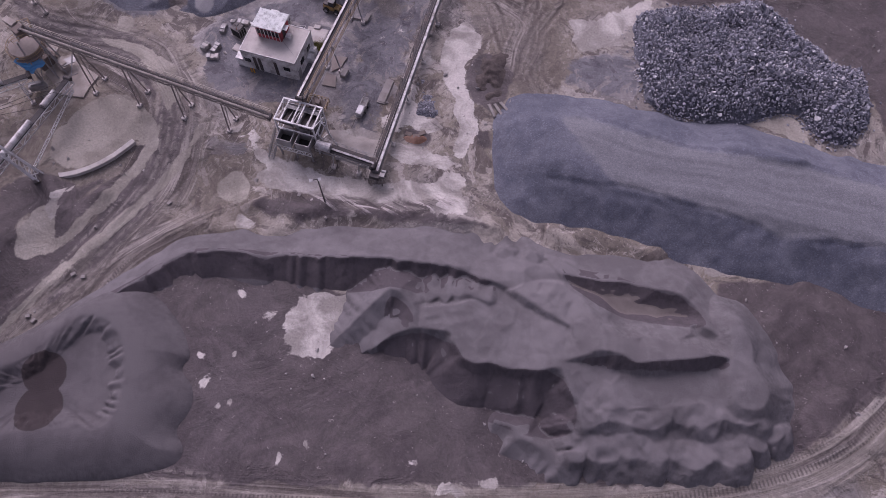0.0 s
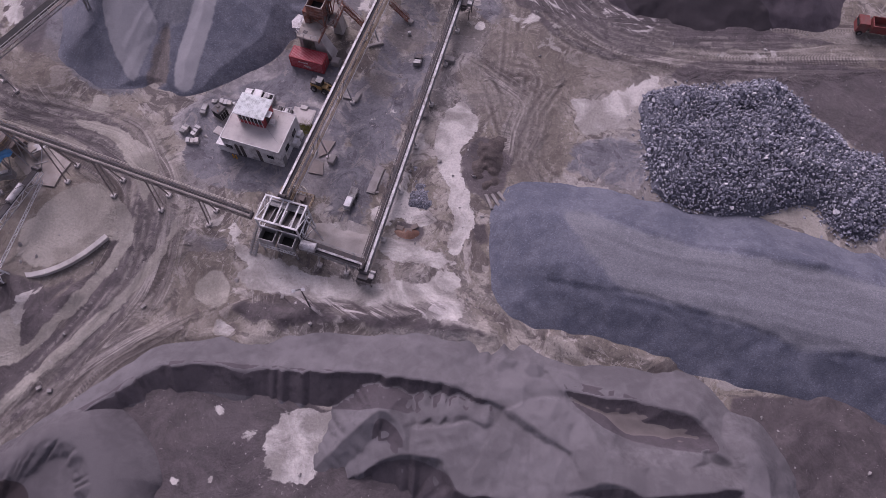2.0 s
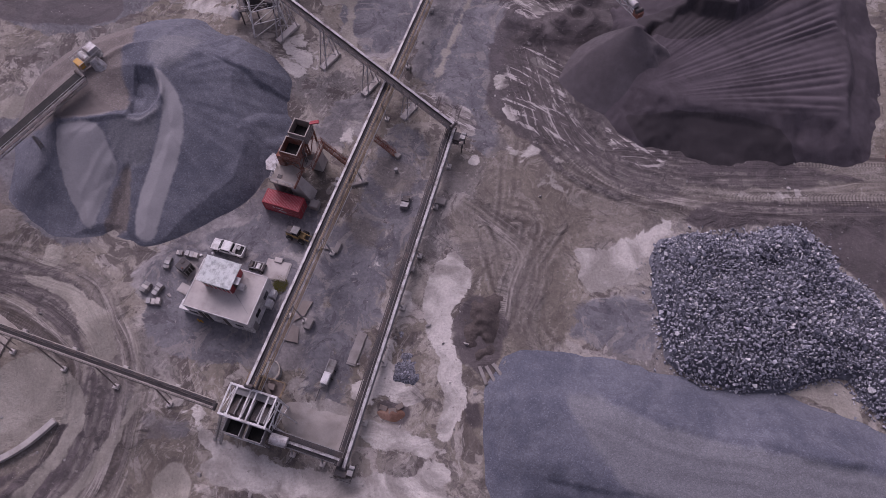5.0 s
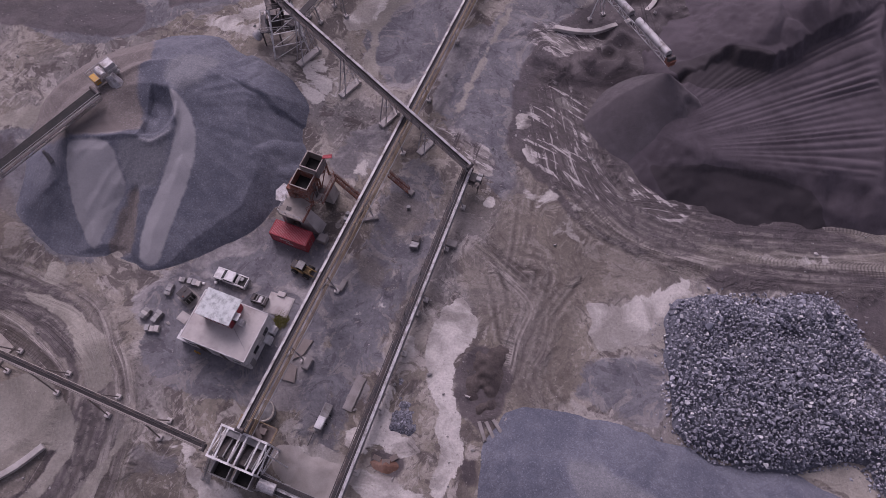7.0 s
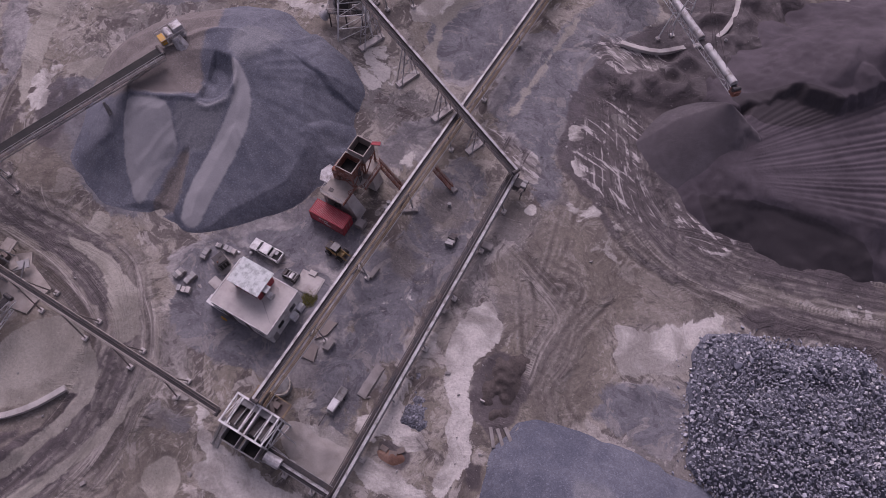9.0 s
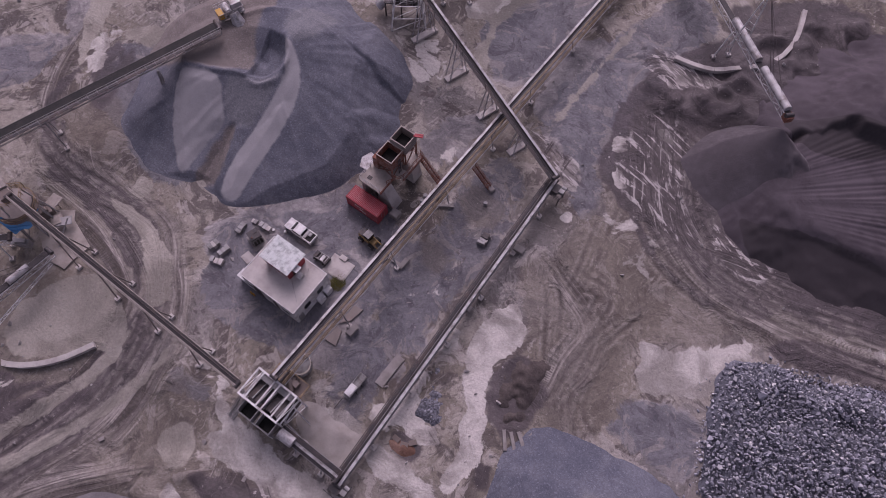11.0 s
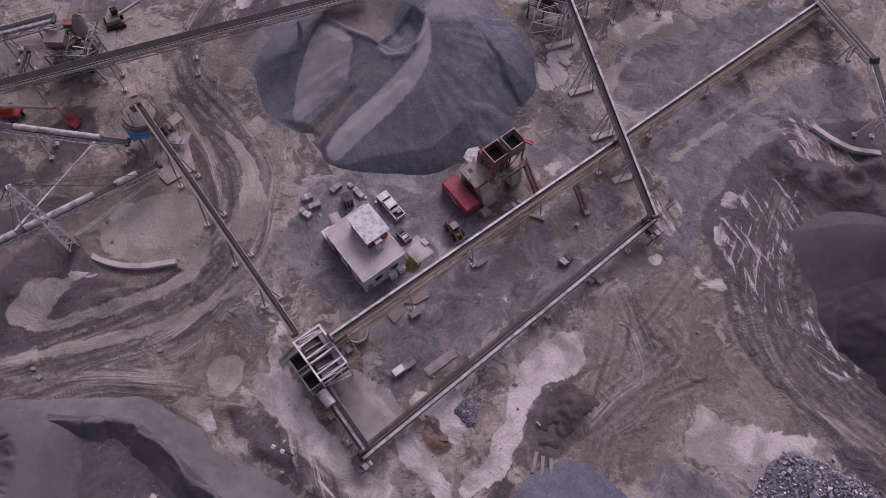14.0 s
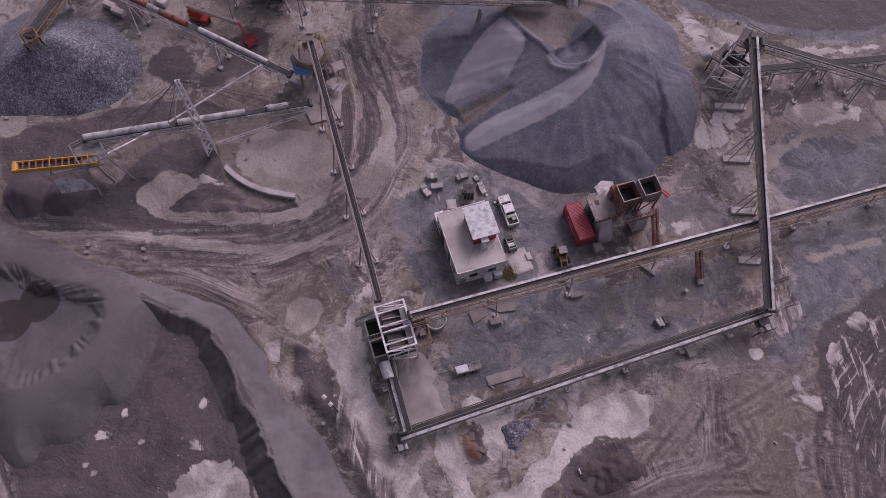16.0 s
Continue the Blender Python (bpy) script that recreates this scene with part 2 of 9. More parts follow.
def value_noise(X, Y, size, octaves=3, shift=0.0):
    """Smooth noise about zero over the plan; size is its coarsest wave in metres."""
    out, amp, total = np.zeros(X.shape), 1.0, 0.0
    for o in range(octaves):
        x, y = X / size + 17.3 * o + shift, Y / size + 41.7 * o + shift * 1.7
        i, j = np.floor(x).astype(int), np.floor(y).astype(int)
        u, v = x - i, y - j
        u, v = u * u * (3 - 2 * u), v * v * (3 - 2 * v)
        g = lambda a, b: LATTICE[a % 256, b % 256]
        out += amp * ((g(i, j) * (1 - u) + g(i + 1, j) * u) * (1 - v) + (g(i, j + 1) * (1 - u) + g(i + 1, j + 1) * u) * v - 0.5)
        total, amp, size = total + amp, amp * 0.5, size / 2
    return out * 2 / total


def soft_min(a, b, k=0.5):
    h = np.clip(0.5 + 0.5 * (b - a) / k, 0, 1)
    return b * (1 - h) + a * h - k * h * (1 - h)


def heap(outline, top, slope, X, Y, wob=1.0, shift=0.0, k=0.6, base=0.0):
    """A talus: it rises from its outline at the slope up to its top."""
    d = inside(rounded(outline), X, Y) + value_noise(X, Y, 7.0, 2, shift) * wob + value_noise(X, Y, 2.2, 2, shift + 3) * 0.35 * wob
    return base + soft_min(d * slope, top + 0 * X, k)


def stockpile(name, box, step, height, mat, label, category, kind=""):
    x0, y0, x1, y1 = box
    xs, ys = np.arange(x0, x1 + step, step), np.arange(y0, y1 + step, step)
    X, Y = np.meshgrid(xs, ys)
    Z = height(X, Y)
    keep = Z > -0.35
    ny, nx = X.shape
    cell = keep[:-1, :-1] | keep[1:, :-1] | keep[:-1, 1:] | keep[1:, 1:]
    J, I = np.nonzero(cell)
    a = J * nx + I
    faces = np.stack([a, a + 1, a + nx + 1, a + nx], 1)
    used, inv = np.unique(faces, return_inverse=True)
    verts = np.stack([X.ravel(), Y.ravel(), np.maximum(Z, -0.6).ravel()], 1)[used]
    me = bpy.data.meshes.new(name)
    me.from_pydata(verts.tolist(), [], inv.reshape(-1, 4).tolist())
    me.materials.append(mat)
    me.shade_smooth()
    return tagged(new(name, me), label, category, kind=kind)


# ---- the ground: patches of dust, fines, wheel tracks ----
PALE = []
PALE.append(([(4.8, 85.6), (6.9, 83.3), (8.3, 80.1), (5.2, 76.0), (4.3, 71.3), (5.9, 67.9), (7.1, 63.9), (5.9, 60.0), (3.9, 56.2), (2.5, 57.7), (3.5, 61.5), (2.7, 64.7), (3.1, 67.9), (1.0, 71.3), (0.4, 76.4), (1.3, 81.9), (3.5, 84.7)], 1.0))
PALE.append(([(-30.2, 54.1), (-24.4, 55.0), (-16.6, 51.9), (-9.9, 51.5), (-4.9, 52.9), (1.0, 49.0), (3.5, 51.6), (4.4, 46.0), (0.2, 46.9), (-9.7, 47.7), (-14.7, 48.5), (-23.1, 50.2), (-27.4, 51.0)], 1.3))
PALE.append(([(23.1, 86.2), (29.1, 85.3), (33.7, 86.7), (36.7, 90.1), (40.0, 91.6), (39.2, 88.7), (36.6, 85.8), (35.1, 80.2), (30.3, 79.4), (25.5, 77.9), (24.5, 81.1)], 1.0))
PALE.append(([(-31.8, 45.6), (-29.2, 45.8), (-29.1, 43.8), (-31.0, 44.0)], 1.2))
PALE.append(([(-22.4, 32.3), (-16.5, 33.7), (-10.7, 32.5), (-14.4, 27.1), (-17.4, 22.0), (-21.0, 26.2)], 1.0))
PALE.append(([(-7.9, 60.3), (-3.1, 58.8), (3.5, 56.2), (4.7, 54.7), (-3.8, 55.4), (-7.7, 56.9)], 1.1))
PALE.append(([(-19.0, 62.1), (-14.3, 62.7), (-9.5, 61.5), (-9.8, 56.1), (-15.3, 55.7), (-18.7, 58.4)], 1.1))
PALE.append(([(-6.5, 65.4), (-1.7, 65.9), (0.7, 63.1), (-0.4, 61.5), (-4.8, 62.7)], 0.9))
PALE.append(([(-31.2, 59.1), (-26.3, 57.2), (-19.9, 54.6), (-10.5, 52.1), (3.2, 51.8), (3.2, 49.5), (-13.2, 48.2), (-22.3, 49.6), (-29.0, 54.6)], 0.8))
PALE.append(([(12.3, 117.9), (14.1, 118.3), (14.4, 116.2), (12.8, 115.5)], 1.2))
PALE.append(([(13.8, 111.6), (14.9, 111.6), (15.2, 109.5), (14.3, 109.3)], 1.2))
PALE.append(([(-62.2, 47.9), (-59.8, 51.3), (-56.8, 52.6), (-59.7, 44.5), (-60.5, 41.3)], 0.5))
PALE.append(([(-46.3, 132.8), (-35.0, 138.4), (-24.0, 149.3), (-19.3, 159.4), (-16.8, 156.6), (-26.0, 143.1), (-33.3, 135.5), (-40.5, 130.3)], 0.6))
PALE.append(([(-11.6, 82.7), (-5.5, 82.7), (-4.5, 76.4), (-8.7, 77.3), (-12.2, 80.0)], 0.15))
PALE.append(([(-8.3, 67.9), (-4.4, 74.7), (-2.1, 81.8), (0.1, 81.9), (-0.3, 74.7), (-1.8, 67.9), (-3.2, 61.5), (-7.9, 61.5)], 0.45))
PALE.append(([(-25.2, 67.8), (-18.0, 67.9), (-14.5, 64.6), (-15.9, 62.2), (-20.7, 63.0), (-25.7, 64.6)], 0.35))
PALE.append(([(-42.5, 69.4), (-33.1, 66.2), (-28.2, 59.9), (-29.2, 56.1), (-34.6, 60.6), (-40.8, 64.5)], 0.4))
PALE.append(([(-12.2, 110.3), (-6.6, 110.4), (-9.0, 101.6), (-13.3, 96.3), (-16.2, 99.4), (-14.8, 105.9)], 0.3))
PALE.append(([(3.0, 111.6), (7.8, 112.8), (9.5, 106.0), (6.2, 104.9)], 0.6))
PALE.append(([(-2.9, 52.5), (3.9, 55.4), (4.7, 51.0), (1.7, 49.5), (-3.6, 49.5)], 0.7))
PALE.append(([(9.5, 104.9), (19.9, 106.1), (27.7, 98.7), (22.7, 93.5), (13.8, 95.5)], 0.25))
PALE.append(([(-27.0, 56.8), (-24.8, 57.6), (-19.7, 53.1), (-24.0, 51.0), (-27.3, 53.1)], 0.5))
PALE.append(([(-40.6, 87.3), (-36.3, 87.3), (-34.1, 90.2), (-38.4, 84.4), (-42.6, 83.5)], 0.4))
PALE.append(([(-17.7, 107.0), (-13.7, 103.7), (-10.1, 104.8), (-11.6, 99.5), (-15.4, 100.5)], 0.3))
PALE.append(([(-10.6, 66.2), (-5.3, 66.3), (-6.0, 60.6), (-10.4, 61.5)], 0.6))
PALE.append(([(-34.8, 24.3), (-33.4, 23.8), (-33.6, 22.8), (-34.9, 23.3)], 0.85))
PALE.append(([(-33.8, 20.2), (-32.4, 21.3), (-31.9, 19.9), (-32.7, 18.6), (-33.7, 18.9)], 0.85))
PALE.append(([(-30.3, 24.3), (-28.7, 24.7), (-28.6, 23.3), (-29.9, 23.2)], 0.85))
PALE.append(([(-30.3, 33.9), (-29.0, 34.2), (-28.5, 32.5), (-29.6, 31.7)], 0.85))
PALE.append(([(-28.8, 31.4), (-27.8, 31.0), (-28.0, 30.0), (-28.9, 30.3)], 0.85))
PALE.append(([(-35.4, 32.3), (-34.6, 31.5), (-34.4, 30.3), (-35.0, 30.8)], 0.85))
PALE.append(([(-0.2, 5.7), (3.2, 6.6), (4.3, 4.3), (-0.2, 4.3)], 0.9))
PALE.append(([(-4.0, 9.4), (-2.3, 9.2), (-2.4, 8.5), (-3.8, 8.5)], 0.85))
PALE.append(([(-31.3, 17.0), (-30.6, 17.0), (-30.6, 16.1), (-31.2, 16.2)], 0.85))
PALE.append(([(-29.8, 17.3), (-29.2, 17.3), (-29.1, 16.5), (-29.5, 16.5)], 0.85))
PALE.append(([(-22.1, 10.1), (-21.2, 10.3), (-21.5, 8.6), (-22.1, 8.8)], 0.85))
PALE.append(([(-18.5, 11.8), (-17.6, 11.6), (-17.2, 10.6), (-18.3, 10.6)], 0.85))
PALE.append(([(48.7, 18.9), (50.0, 19.1), (49.6, 17.8), (48.6, 17.8)], 0.85))
PALE.append(([(5.9, 6.6), (8.2, 6.9), (8.3, 5.5), (6.3, 5.3)], 0.9))
PALE.append(([(17.7, 121.5), (21.3, 121.7), (23.5, 118.9), (20.7, 118.8)], 0.9))
PALE.append(([(18.9, 119.5), (22.7, 117.6), (23.7, 116.5), (19.9, 117.5)], 0.8))
PALE.append(([(19.3, 107.1), (22.9, 107.4), (23.7, 105.2), (20.2, 105.0)], 0.9))
PALE.append(([(14.9, 134.0), (18.1, 136.6), (20.8, 134.8), (26.7, 134.9), (26.4, 132.4), (20.1, 131.5), (17.1, 132.6)], 0.8))
PALE.append(([(31.8, 107.9), (36.4, 107.0), (39.2, 103.6), (35.7, 103.8)], 0.6))
PALE.append(([(-0.5, 114.9), (3.2, 113.0), (8.9, 110.0), (8.3, 107.7), (3.4, 109.2), (-0.5, 112.7)], 0.6))
PALE.append(([(7.6, 103.3), (9.5, 102.8), (9.2, 100.4), (7.2, 100.6)], 1.0))
PALE.append(([(45.5, 95.6), (55.5, 96.5), (62.8, 95.9), (62.7, 93.3), (53.0, 93.7)], 0.5))
PALE.append(([(-8.1, 87.0), (-4.3, 86.0), (-4.8, 80.5), (-8.6, 82.3)], 0.25))
PALE.append(([(-53.4, 72.9), (-52.0, 73.7), (-50.3, 71.8), (-51.7, 71.1)], 0.3))
PALE.append(([(-19.1, 63.0), (-14.4, 63.8), (-7.9, 61.5), (-10.7, 55.4), (-16.9, 55.4)], 0.3))
PALE.append(([(-24.6, 56.1), (-19.9, 55.3), (-11.3, 52.8), (-13.5, 51.0), (-20.3, 51.7), (-25.0, 53.1)], 0.5))
PALE.append(([(-80.1, 109.1), (-73.8, 112.1), (-73.7, 106.6), (-72.9, 100.2), (-76.9, 101.0)], 0.6))
PALE.append(([(-104.7, 81.9), (-82.7, 96.1), (-69.6, 94.8), (-73.3, 82.1), (-82.4, 72.8), (-94.4, 71.3)], 0.1))
PALE.append(([(-30.3, 127.7), (-24.9, 122.7), (-19.0, 119.3), (-21.2, 116.4), (-26.4, 121.1)], 0.5))
PALE.append(([(-27.0, 123.2), (-24.6, 128.6), (-16.7, 124.8), (-13.5, 116.8), (-21.3, 118.0)], 0.4))
PALE.append(([(-21.4, 133.3), (-14.8, 145.0), (-9.7, 148.6), (-10.2, 140.1), (-17.2, 131.7)], 0.5))
PALE.append(([(40.4, 37.5), (44.4, 38.0), (44.5, 36.1), (41.1, 35.9)], 1.0))
DARK = []
DARK.append(([(-2.5, 115.7), (5.8, 131.2), (15.0, 120.9), (12.8, 113.0), (7.3, 109.4)], 1.0))
DARK.append(([(-16.2, 129.3), (-13.7, 135.9), (-7.1, 145.7), (0.4, 137.3), (-2.7, 125.6), (-7.8, 119.8)], 0.9))
DARK.append(([(-18.9, 108.6), (-11.5, 116.1), (-6.5, 114.9), (-10.7, 103.6), (-15.2, 101.9)], 0.6))
DARK.append(([(11.1, 131.2), (15.0, 127.4), (13.7, 118.7), (17.2, 109.4), (10.6, 110.5), (8.8, 117.5)], 0.7))
DARK.append(([(-91.2, 121.1), (-85.4, 122.5), (-79.7, 108.6), (-82.2, 103.2)], 0.9))
DARK.append(([(-42.4, 82.6), (-36.4, 88.3), (-28.2, 93.2), (-25.0, 96.3), (-16.7, 93.3), (-12.7, 87.4), (-14.4, 74.6), (-10.8, 69.5), (-14.6, 66.2), (-24.2, 66.2), (-32.2, 71.1), (-39.3, 74.5), (-43.4, 78.9)], 1.0))
DARK.append(([(-16.1, 86.4), (-10.9, 86.5), (-3.8, 82.8), (-4.4, 74.7), (-8.3, 67.9), (-14.9, 69.5), (-17.2, 78.1)], 0.6))
DARK.append(([(22.3, 74.8), (26.8, 78.3), (35.3, 78.4), (34.4, 68.1), (29.3, 69.3), (22.0, 71.4)], 1.0))
DARK.append(([(-5.4, 135.0), (11.2, 137.8), (12.8, 121.1), (10.6, 112.8), (7.7, 108.2), (3.0, 112.7), (-2.9, 118.6), (-1.1, 127.2)], 0.9))
DARK.append(([(-103.6, 97.9), (-81.1, 108.7), (-82.9, 99.4), (-91.9, 92.5), (-97.2, 90.0)], 1.0))
DARK.append(([(-49.0, 131.2), (-28.9, 170.2), (-18.9, 158.9), (-27.0, 146.9), (-34.2, 141.8), (-42.6, 136.1)], 1.2))
DARK.append(([(-10.0, 102.7), (-0.7, 101.6), (-0.6, 96.4), (-5.1, 96.4), (-8.8, 98.4)], 0.6))
DARK.append(([(-40.4, 60.2), (-32.2, 60.6), (-30.9, 56.8), (-35.4, 56.0)], 0.7))
ROADS = []
ROADS.append(([(18.0, 130.0), (19.3, 123.8), (21.7, 114.0), (24.8, 106.0), (30.3, 99.8), (37.3, 97.0), (45.8, 95.4), (56.8, 94.6), (84.0, 95.0)], 5.0))
ROADS.append(([(-76.1, 3.8), (-68.9, 18.7), (-57.5, 32.1), (-49.2, 46.8), (-44.8, 60.1), (-45.9, 68.9), (-50.3, 77.0), (-58.8, 80.1), (-67.0, 82.5), (-77.6, 89.0)], 5.0))
ROADS.append(([(-67.8, 22.8), (-60.1, 31.3), (-52.0, 41.4), (-44.9, 51.3), (-44.0, 63.0), (-47.1, 71.0), (-57.2, 78.2), (-72.1, 83.0)], 6.0))
ROADS.append(([(22.7, 106.0), (30.2, 102.9), (38.4, 101.3), (52.4, 100.9), (78.2, 100.6)], 6.0))
ROADS.append(([(20.5, 108.9), (24.6, 104.7), (29.8, 101.5), (42.9, 97.8), (62.8, 97.7), (81.7, 98.5)], 4.0))
ROADS.append(([(-31.9, 48.3), (-39.3, 44.3), (-49.5, 37.7), (-59.2, 27.8), (-66.7, 18.7)], 4.0))
ROADS.append(([(4.2, 95.5), (10.2, 91.2), (16.3, 85.3), (16.5, 78.4), (13.4, 72.8), (15.7, 68.5)], 3.0))
ROADS.append(([(22.5, 89.5), (16.0, 82.9), (14.3, 74.8), (16.2, 69.6), (12.7, 64.7)], 3.0))
ROADS.append(([(-80.7, 111.7), (-79.7, 98.3), (-74.6, 87.9), (-65.3, 82.7), (-53.7, 78.1), (-47.3, 71.5), (-44.1, 65.1)], 2.5))
ROADS.append(([(-66.0, 5.1), (-35.8, 5.0), (-5.5, 3.0), (24.8, 3.7), (48.2, 6.6), (63.3, 15.0), (72.3, 26.4)], 3.5))
DAMP = []
DAMP.append(([(11.5, 119.3), (20.6, 133.1), (44.8, 99.6), (37.7, 92.1), (26.1, 101.2), (17.4, 108.7)], 1.1))
DAMP.append(([(11.9, 126.1), (17.1, 128.6), (24.8, 123.7), (25.3, 116.4), (20.1, 110.6), (14.5, 112.8), (12.7, 118.7)], 0.9))
DAMP.append(([(13.9, 131.9), (27.3, 146.8), (36.6, 140.3), (37.1, 121.5), (17.8, 109.0), (12.8, 113.6), (12.2, 122.9)], 1.0))
DAMP.append(([(10.1, 120.7), (13.0, 126.9), (21.1, 132.6), (31.6, 136.9), (38.0, 133.9), (30.3, 126.7), (26.1, 121.3), (26.4, 110.4), (23.2, 105.7), (15.8, 111.9)], 1.0))
DAMP.append(([(24.3, 150.5), (29.2, 155.6), (35.2, 155.6), (38.3, 150.4), (35.1, 142.4), (29.0, 139.5)], 0.6))
DAMP.append(([(-78.4, 100.7), (-76.0, 102.4), (-77.9, 94.9), (-75.3, 89.2), (-69.3, 84.9), (-62.5, 82.9), (-63.4, 81.3), (-71.5, 83.3), (-77.2, 87.9), (-79.8, 93.5)], 1.0))
DAMP.append(([(-72.2, 83.4), (-70.3, 86.2), (-62.8, 82.4), (-55.6, 80.9), (-52.2, 78.2), (-53.3, 76.5), (-61.8, 79.8), (-66.2, 79.4)], 0.9))
DAMP.append(([(6.7, 61.9), (8.7, 62.7), (9.0, 58.4), (6.7, 59.2)], 1.2))
DAMP.append(([(-5.7, 61.3), (-4.0, 62.3), (-1.2, 60.9), (-1.6, 59.3), (-4.7, 59.5)], 1.3))
DAMP.append(([(-88.3, 25.8), (-82.1, 36.9), (-81.5, 42.6), (-76.7, 53.6), (-70.0, 58.6), (-70.2, 52.5), (-75.0, 39.7), (-73.1, 34.1), (-68.3, 35.9), (-69.9, 30.0), (-75.8, 21.2)], 0.9))
DAMP.append(([(-67.8, 36.6), (-63.5, 39.4), (-58.9, 40.6), (-52.1, 48.3), (-45.2, 60.3), (-44.5, 63.9), (-42.7, 58.9), (-50.0, 47.3), (-59.2, 32.9), (-70.7, 19.3), (-74.9, 20.9), (-70.8, 30.3)], 0.75))
DAMP.append(([(-64.1, 47.5), (-63.4, 52.1), (-56.9, 50.8), (-53.1, 53.8), (-55.7, 48.2), (-59.2, 46.6)], 0.9))
DAMP.append(([(-84.1, 65.9), (-83.0, 71.9), (-74.9, 68.7), (-74.0, 61.7), (-76.7, 53.6), (-80.3, 60.7)], 0.7))
DAMP.append(([(9.1, 112.1), (12.7, 123.5), (32.9, 100.8), (29.2, 97.5), (21.8, 102.3), (14.4, 106.7)], 0.7))
DAMP.append(([(-47.8, 67.7), (-45.9, 74.5), (-45.2, 62.9), (-46.7, 51.6), (-50.7, 49.3), (-50.6, 55.3)], 0.6))
DAMP.append(([(-62.6, 49.6), (-58.5, 53.0), (-56.9, 49.6), (-60.1, 46.2), (-60.9, 42.9)], 0.8))
DAMP.append(([(-29.6, 48.8), (-19.8, 50.2), (-16.3, 48.1), (-9.7, 47.2), (7.5, 44.8), (8.3, 43.2), (-9.6, 45.6), (-22.6, 44.7), (-28.3, 45.5)], 0.8))
DAMP.append(([(4.7, 75.7), (6.7, 77.9), (11.0, 77.2), (13.5, 74.4), (10.8, 69.0), (6.6, 66.5), (4.5, 70.8)], 0.8))
DAMP.append(([(23.2, 100.7), (29.1, 104.0), (33.1, 107.3), (41.9, 101.9), (36.8, 98.7), (28.6, 98.7)], 0.8))
DAMP.append(([(-51.3, 29.6), (-41.4, 40.5), (-23.6, 36.8), (-9.7, 32.3), (2.2, 29.7), (18.2, 18.0), (46.9, 8.1), (32.6, 5.8), (-58.7, 6.0), (-63.3, 24.4)], 1.0))
DAMP.append(([(43.5, 29.8), (41.8, 35.2), (47.9, 35.2), (54.0, 35.7), (68.0, 33.5), (78.3, 29.9), (74.8, 18.1), (61.8, 18.1), (55.9, 13.4), (47.9, 9.2), (48.9, 18.1), (48.0, 26.4)], 1.0))
DAMP.append(([(13.9, 123.6), (25.1, 127.4), (36.2, 127.5), (30.2, 116.4), (34.6, 111.8), (60.2, 101.0), (75.0, 97.9), (64.0, 96.8), (41.3, 97.7), (26.9, 100.8), (19.9, 107.2), (14.4, 111.7)], 0.8))
DAMP.append(([(5.2, 75.2), (7.3, 78.3), (11.5, 77.4), (12.6, 73.9), (12.0, 68.0), (8.7, 64.7), (6.3, 67.1), (5.1, 70.4)], 1.0))
DAMP.append(([(-76.8, 21.6), (-74.6, 31.9), (-67.8, 36.6), (-63.6, 48.2), (-53.3, 50.9), (-46.4, 61.0), (-43.9, 59.6), (-51.7, 48.1), (-61.4, 33.8), (-70.2, 19.2)], 0.7))


SILT = []
SILT.append(([(50.0, 64.0), (54.1, 64.7), (59.6, 65.9), (61.0, 64.1), (62.1, 60.0), (60.6, 58.8), (56.5, 62.6), (52.6, 63.1)], 1.2))
SILT.append(([(24.8, 83.9), (28.9, 86.7), (34.0, 86.0), (38.6, 90.4), (40.2, 88.9), (36.8, 84.7), (33.0, 81.2), (27.6, 80.0), (24.3, 77.6)], 1.0))
SILT.append(([(-63.7, 57.3), (-63.0, 61.1), (-59.7, 66.6), (-53.5, 66.7), (-48.8, 64.6), (-48.1, 61.7), (-51.5, 57.9), (-56.7, 55.1), (-60.5, 54.6)], 1.1))
SILT.append(([(-64.0, 38.3), (-65.3, 40.3), (-63.8, 46.4), (-61.5, 47.7), (-59.5, 45.3), (-60.4, 41.8), (-57.5, 43.3), (-53.8, 49.2), (-53.4, 47.0), (-57.1, 41.2), (-60.4, 39.1)], 1.0))
SILT.append(([(-45.5, 68.6), (-48.8, 73.7), (-52.2, 77.1), (-51.6, 78.9), (-48.0, 76.8), (-44.7, 73.4), (-43.6, 69.1), (-44.7, 67.1)], 1.2))
SILT.append(([(-33.2, 48.2), (-35.2, 50.7), (-33.4, 54.4), (-30.1, 52.1), (-29.9, 50.1), (-31.3, 48.1)], 1.3))
SILT.append(([(-53.1, 76.9), (-49.8, 77.1), (-46.3, 74.5), (-44.4, 71.1), (-44.4, 66.9), (-46.6, 67.7), (-49.8, 73.2)], 1.0))
SILT.append(([(-58.2, 83.1), (-57.2, 86.5), (-54.3, 84.8), (-55.5, 82.0)], 1.2))
SILT.append(([(-75.2, 111.3), (-70.4, 114.3), (-63.6, 114.7), (-60.9, 109.9), (-67.2, 108.4), (-73.0, 108.2)], 0.6))
SILT.append(([(-31.9, 44.2), (-31.1, 46.1), (-28.9, 45.0), (-29.5, 43.4)], 1.2))
SILT.append(([(-91.5, 26.9), (-86.7, 31.0), (-84.2, 27.1), (-86.7, 25.2)], 1.0))
SILT.append(([(-85.2, 42.2), (-84.7, 46.0), (-80.7, 43.8), (-82.3, 41.4)], 1.0))
SILT.append(([(-16.4, 125.4), (-13.3, 133.5), (-18.3, 134.4), (-18.3, 140.5), (-11.5, 146.9), (-3.7, 144.7), (-9.6, 139.0), (-12.9, 130.8), (-10.5, 122.6)], 0.7))
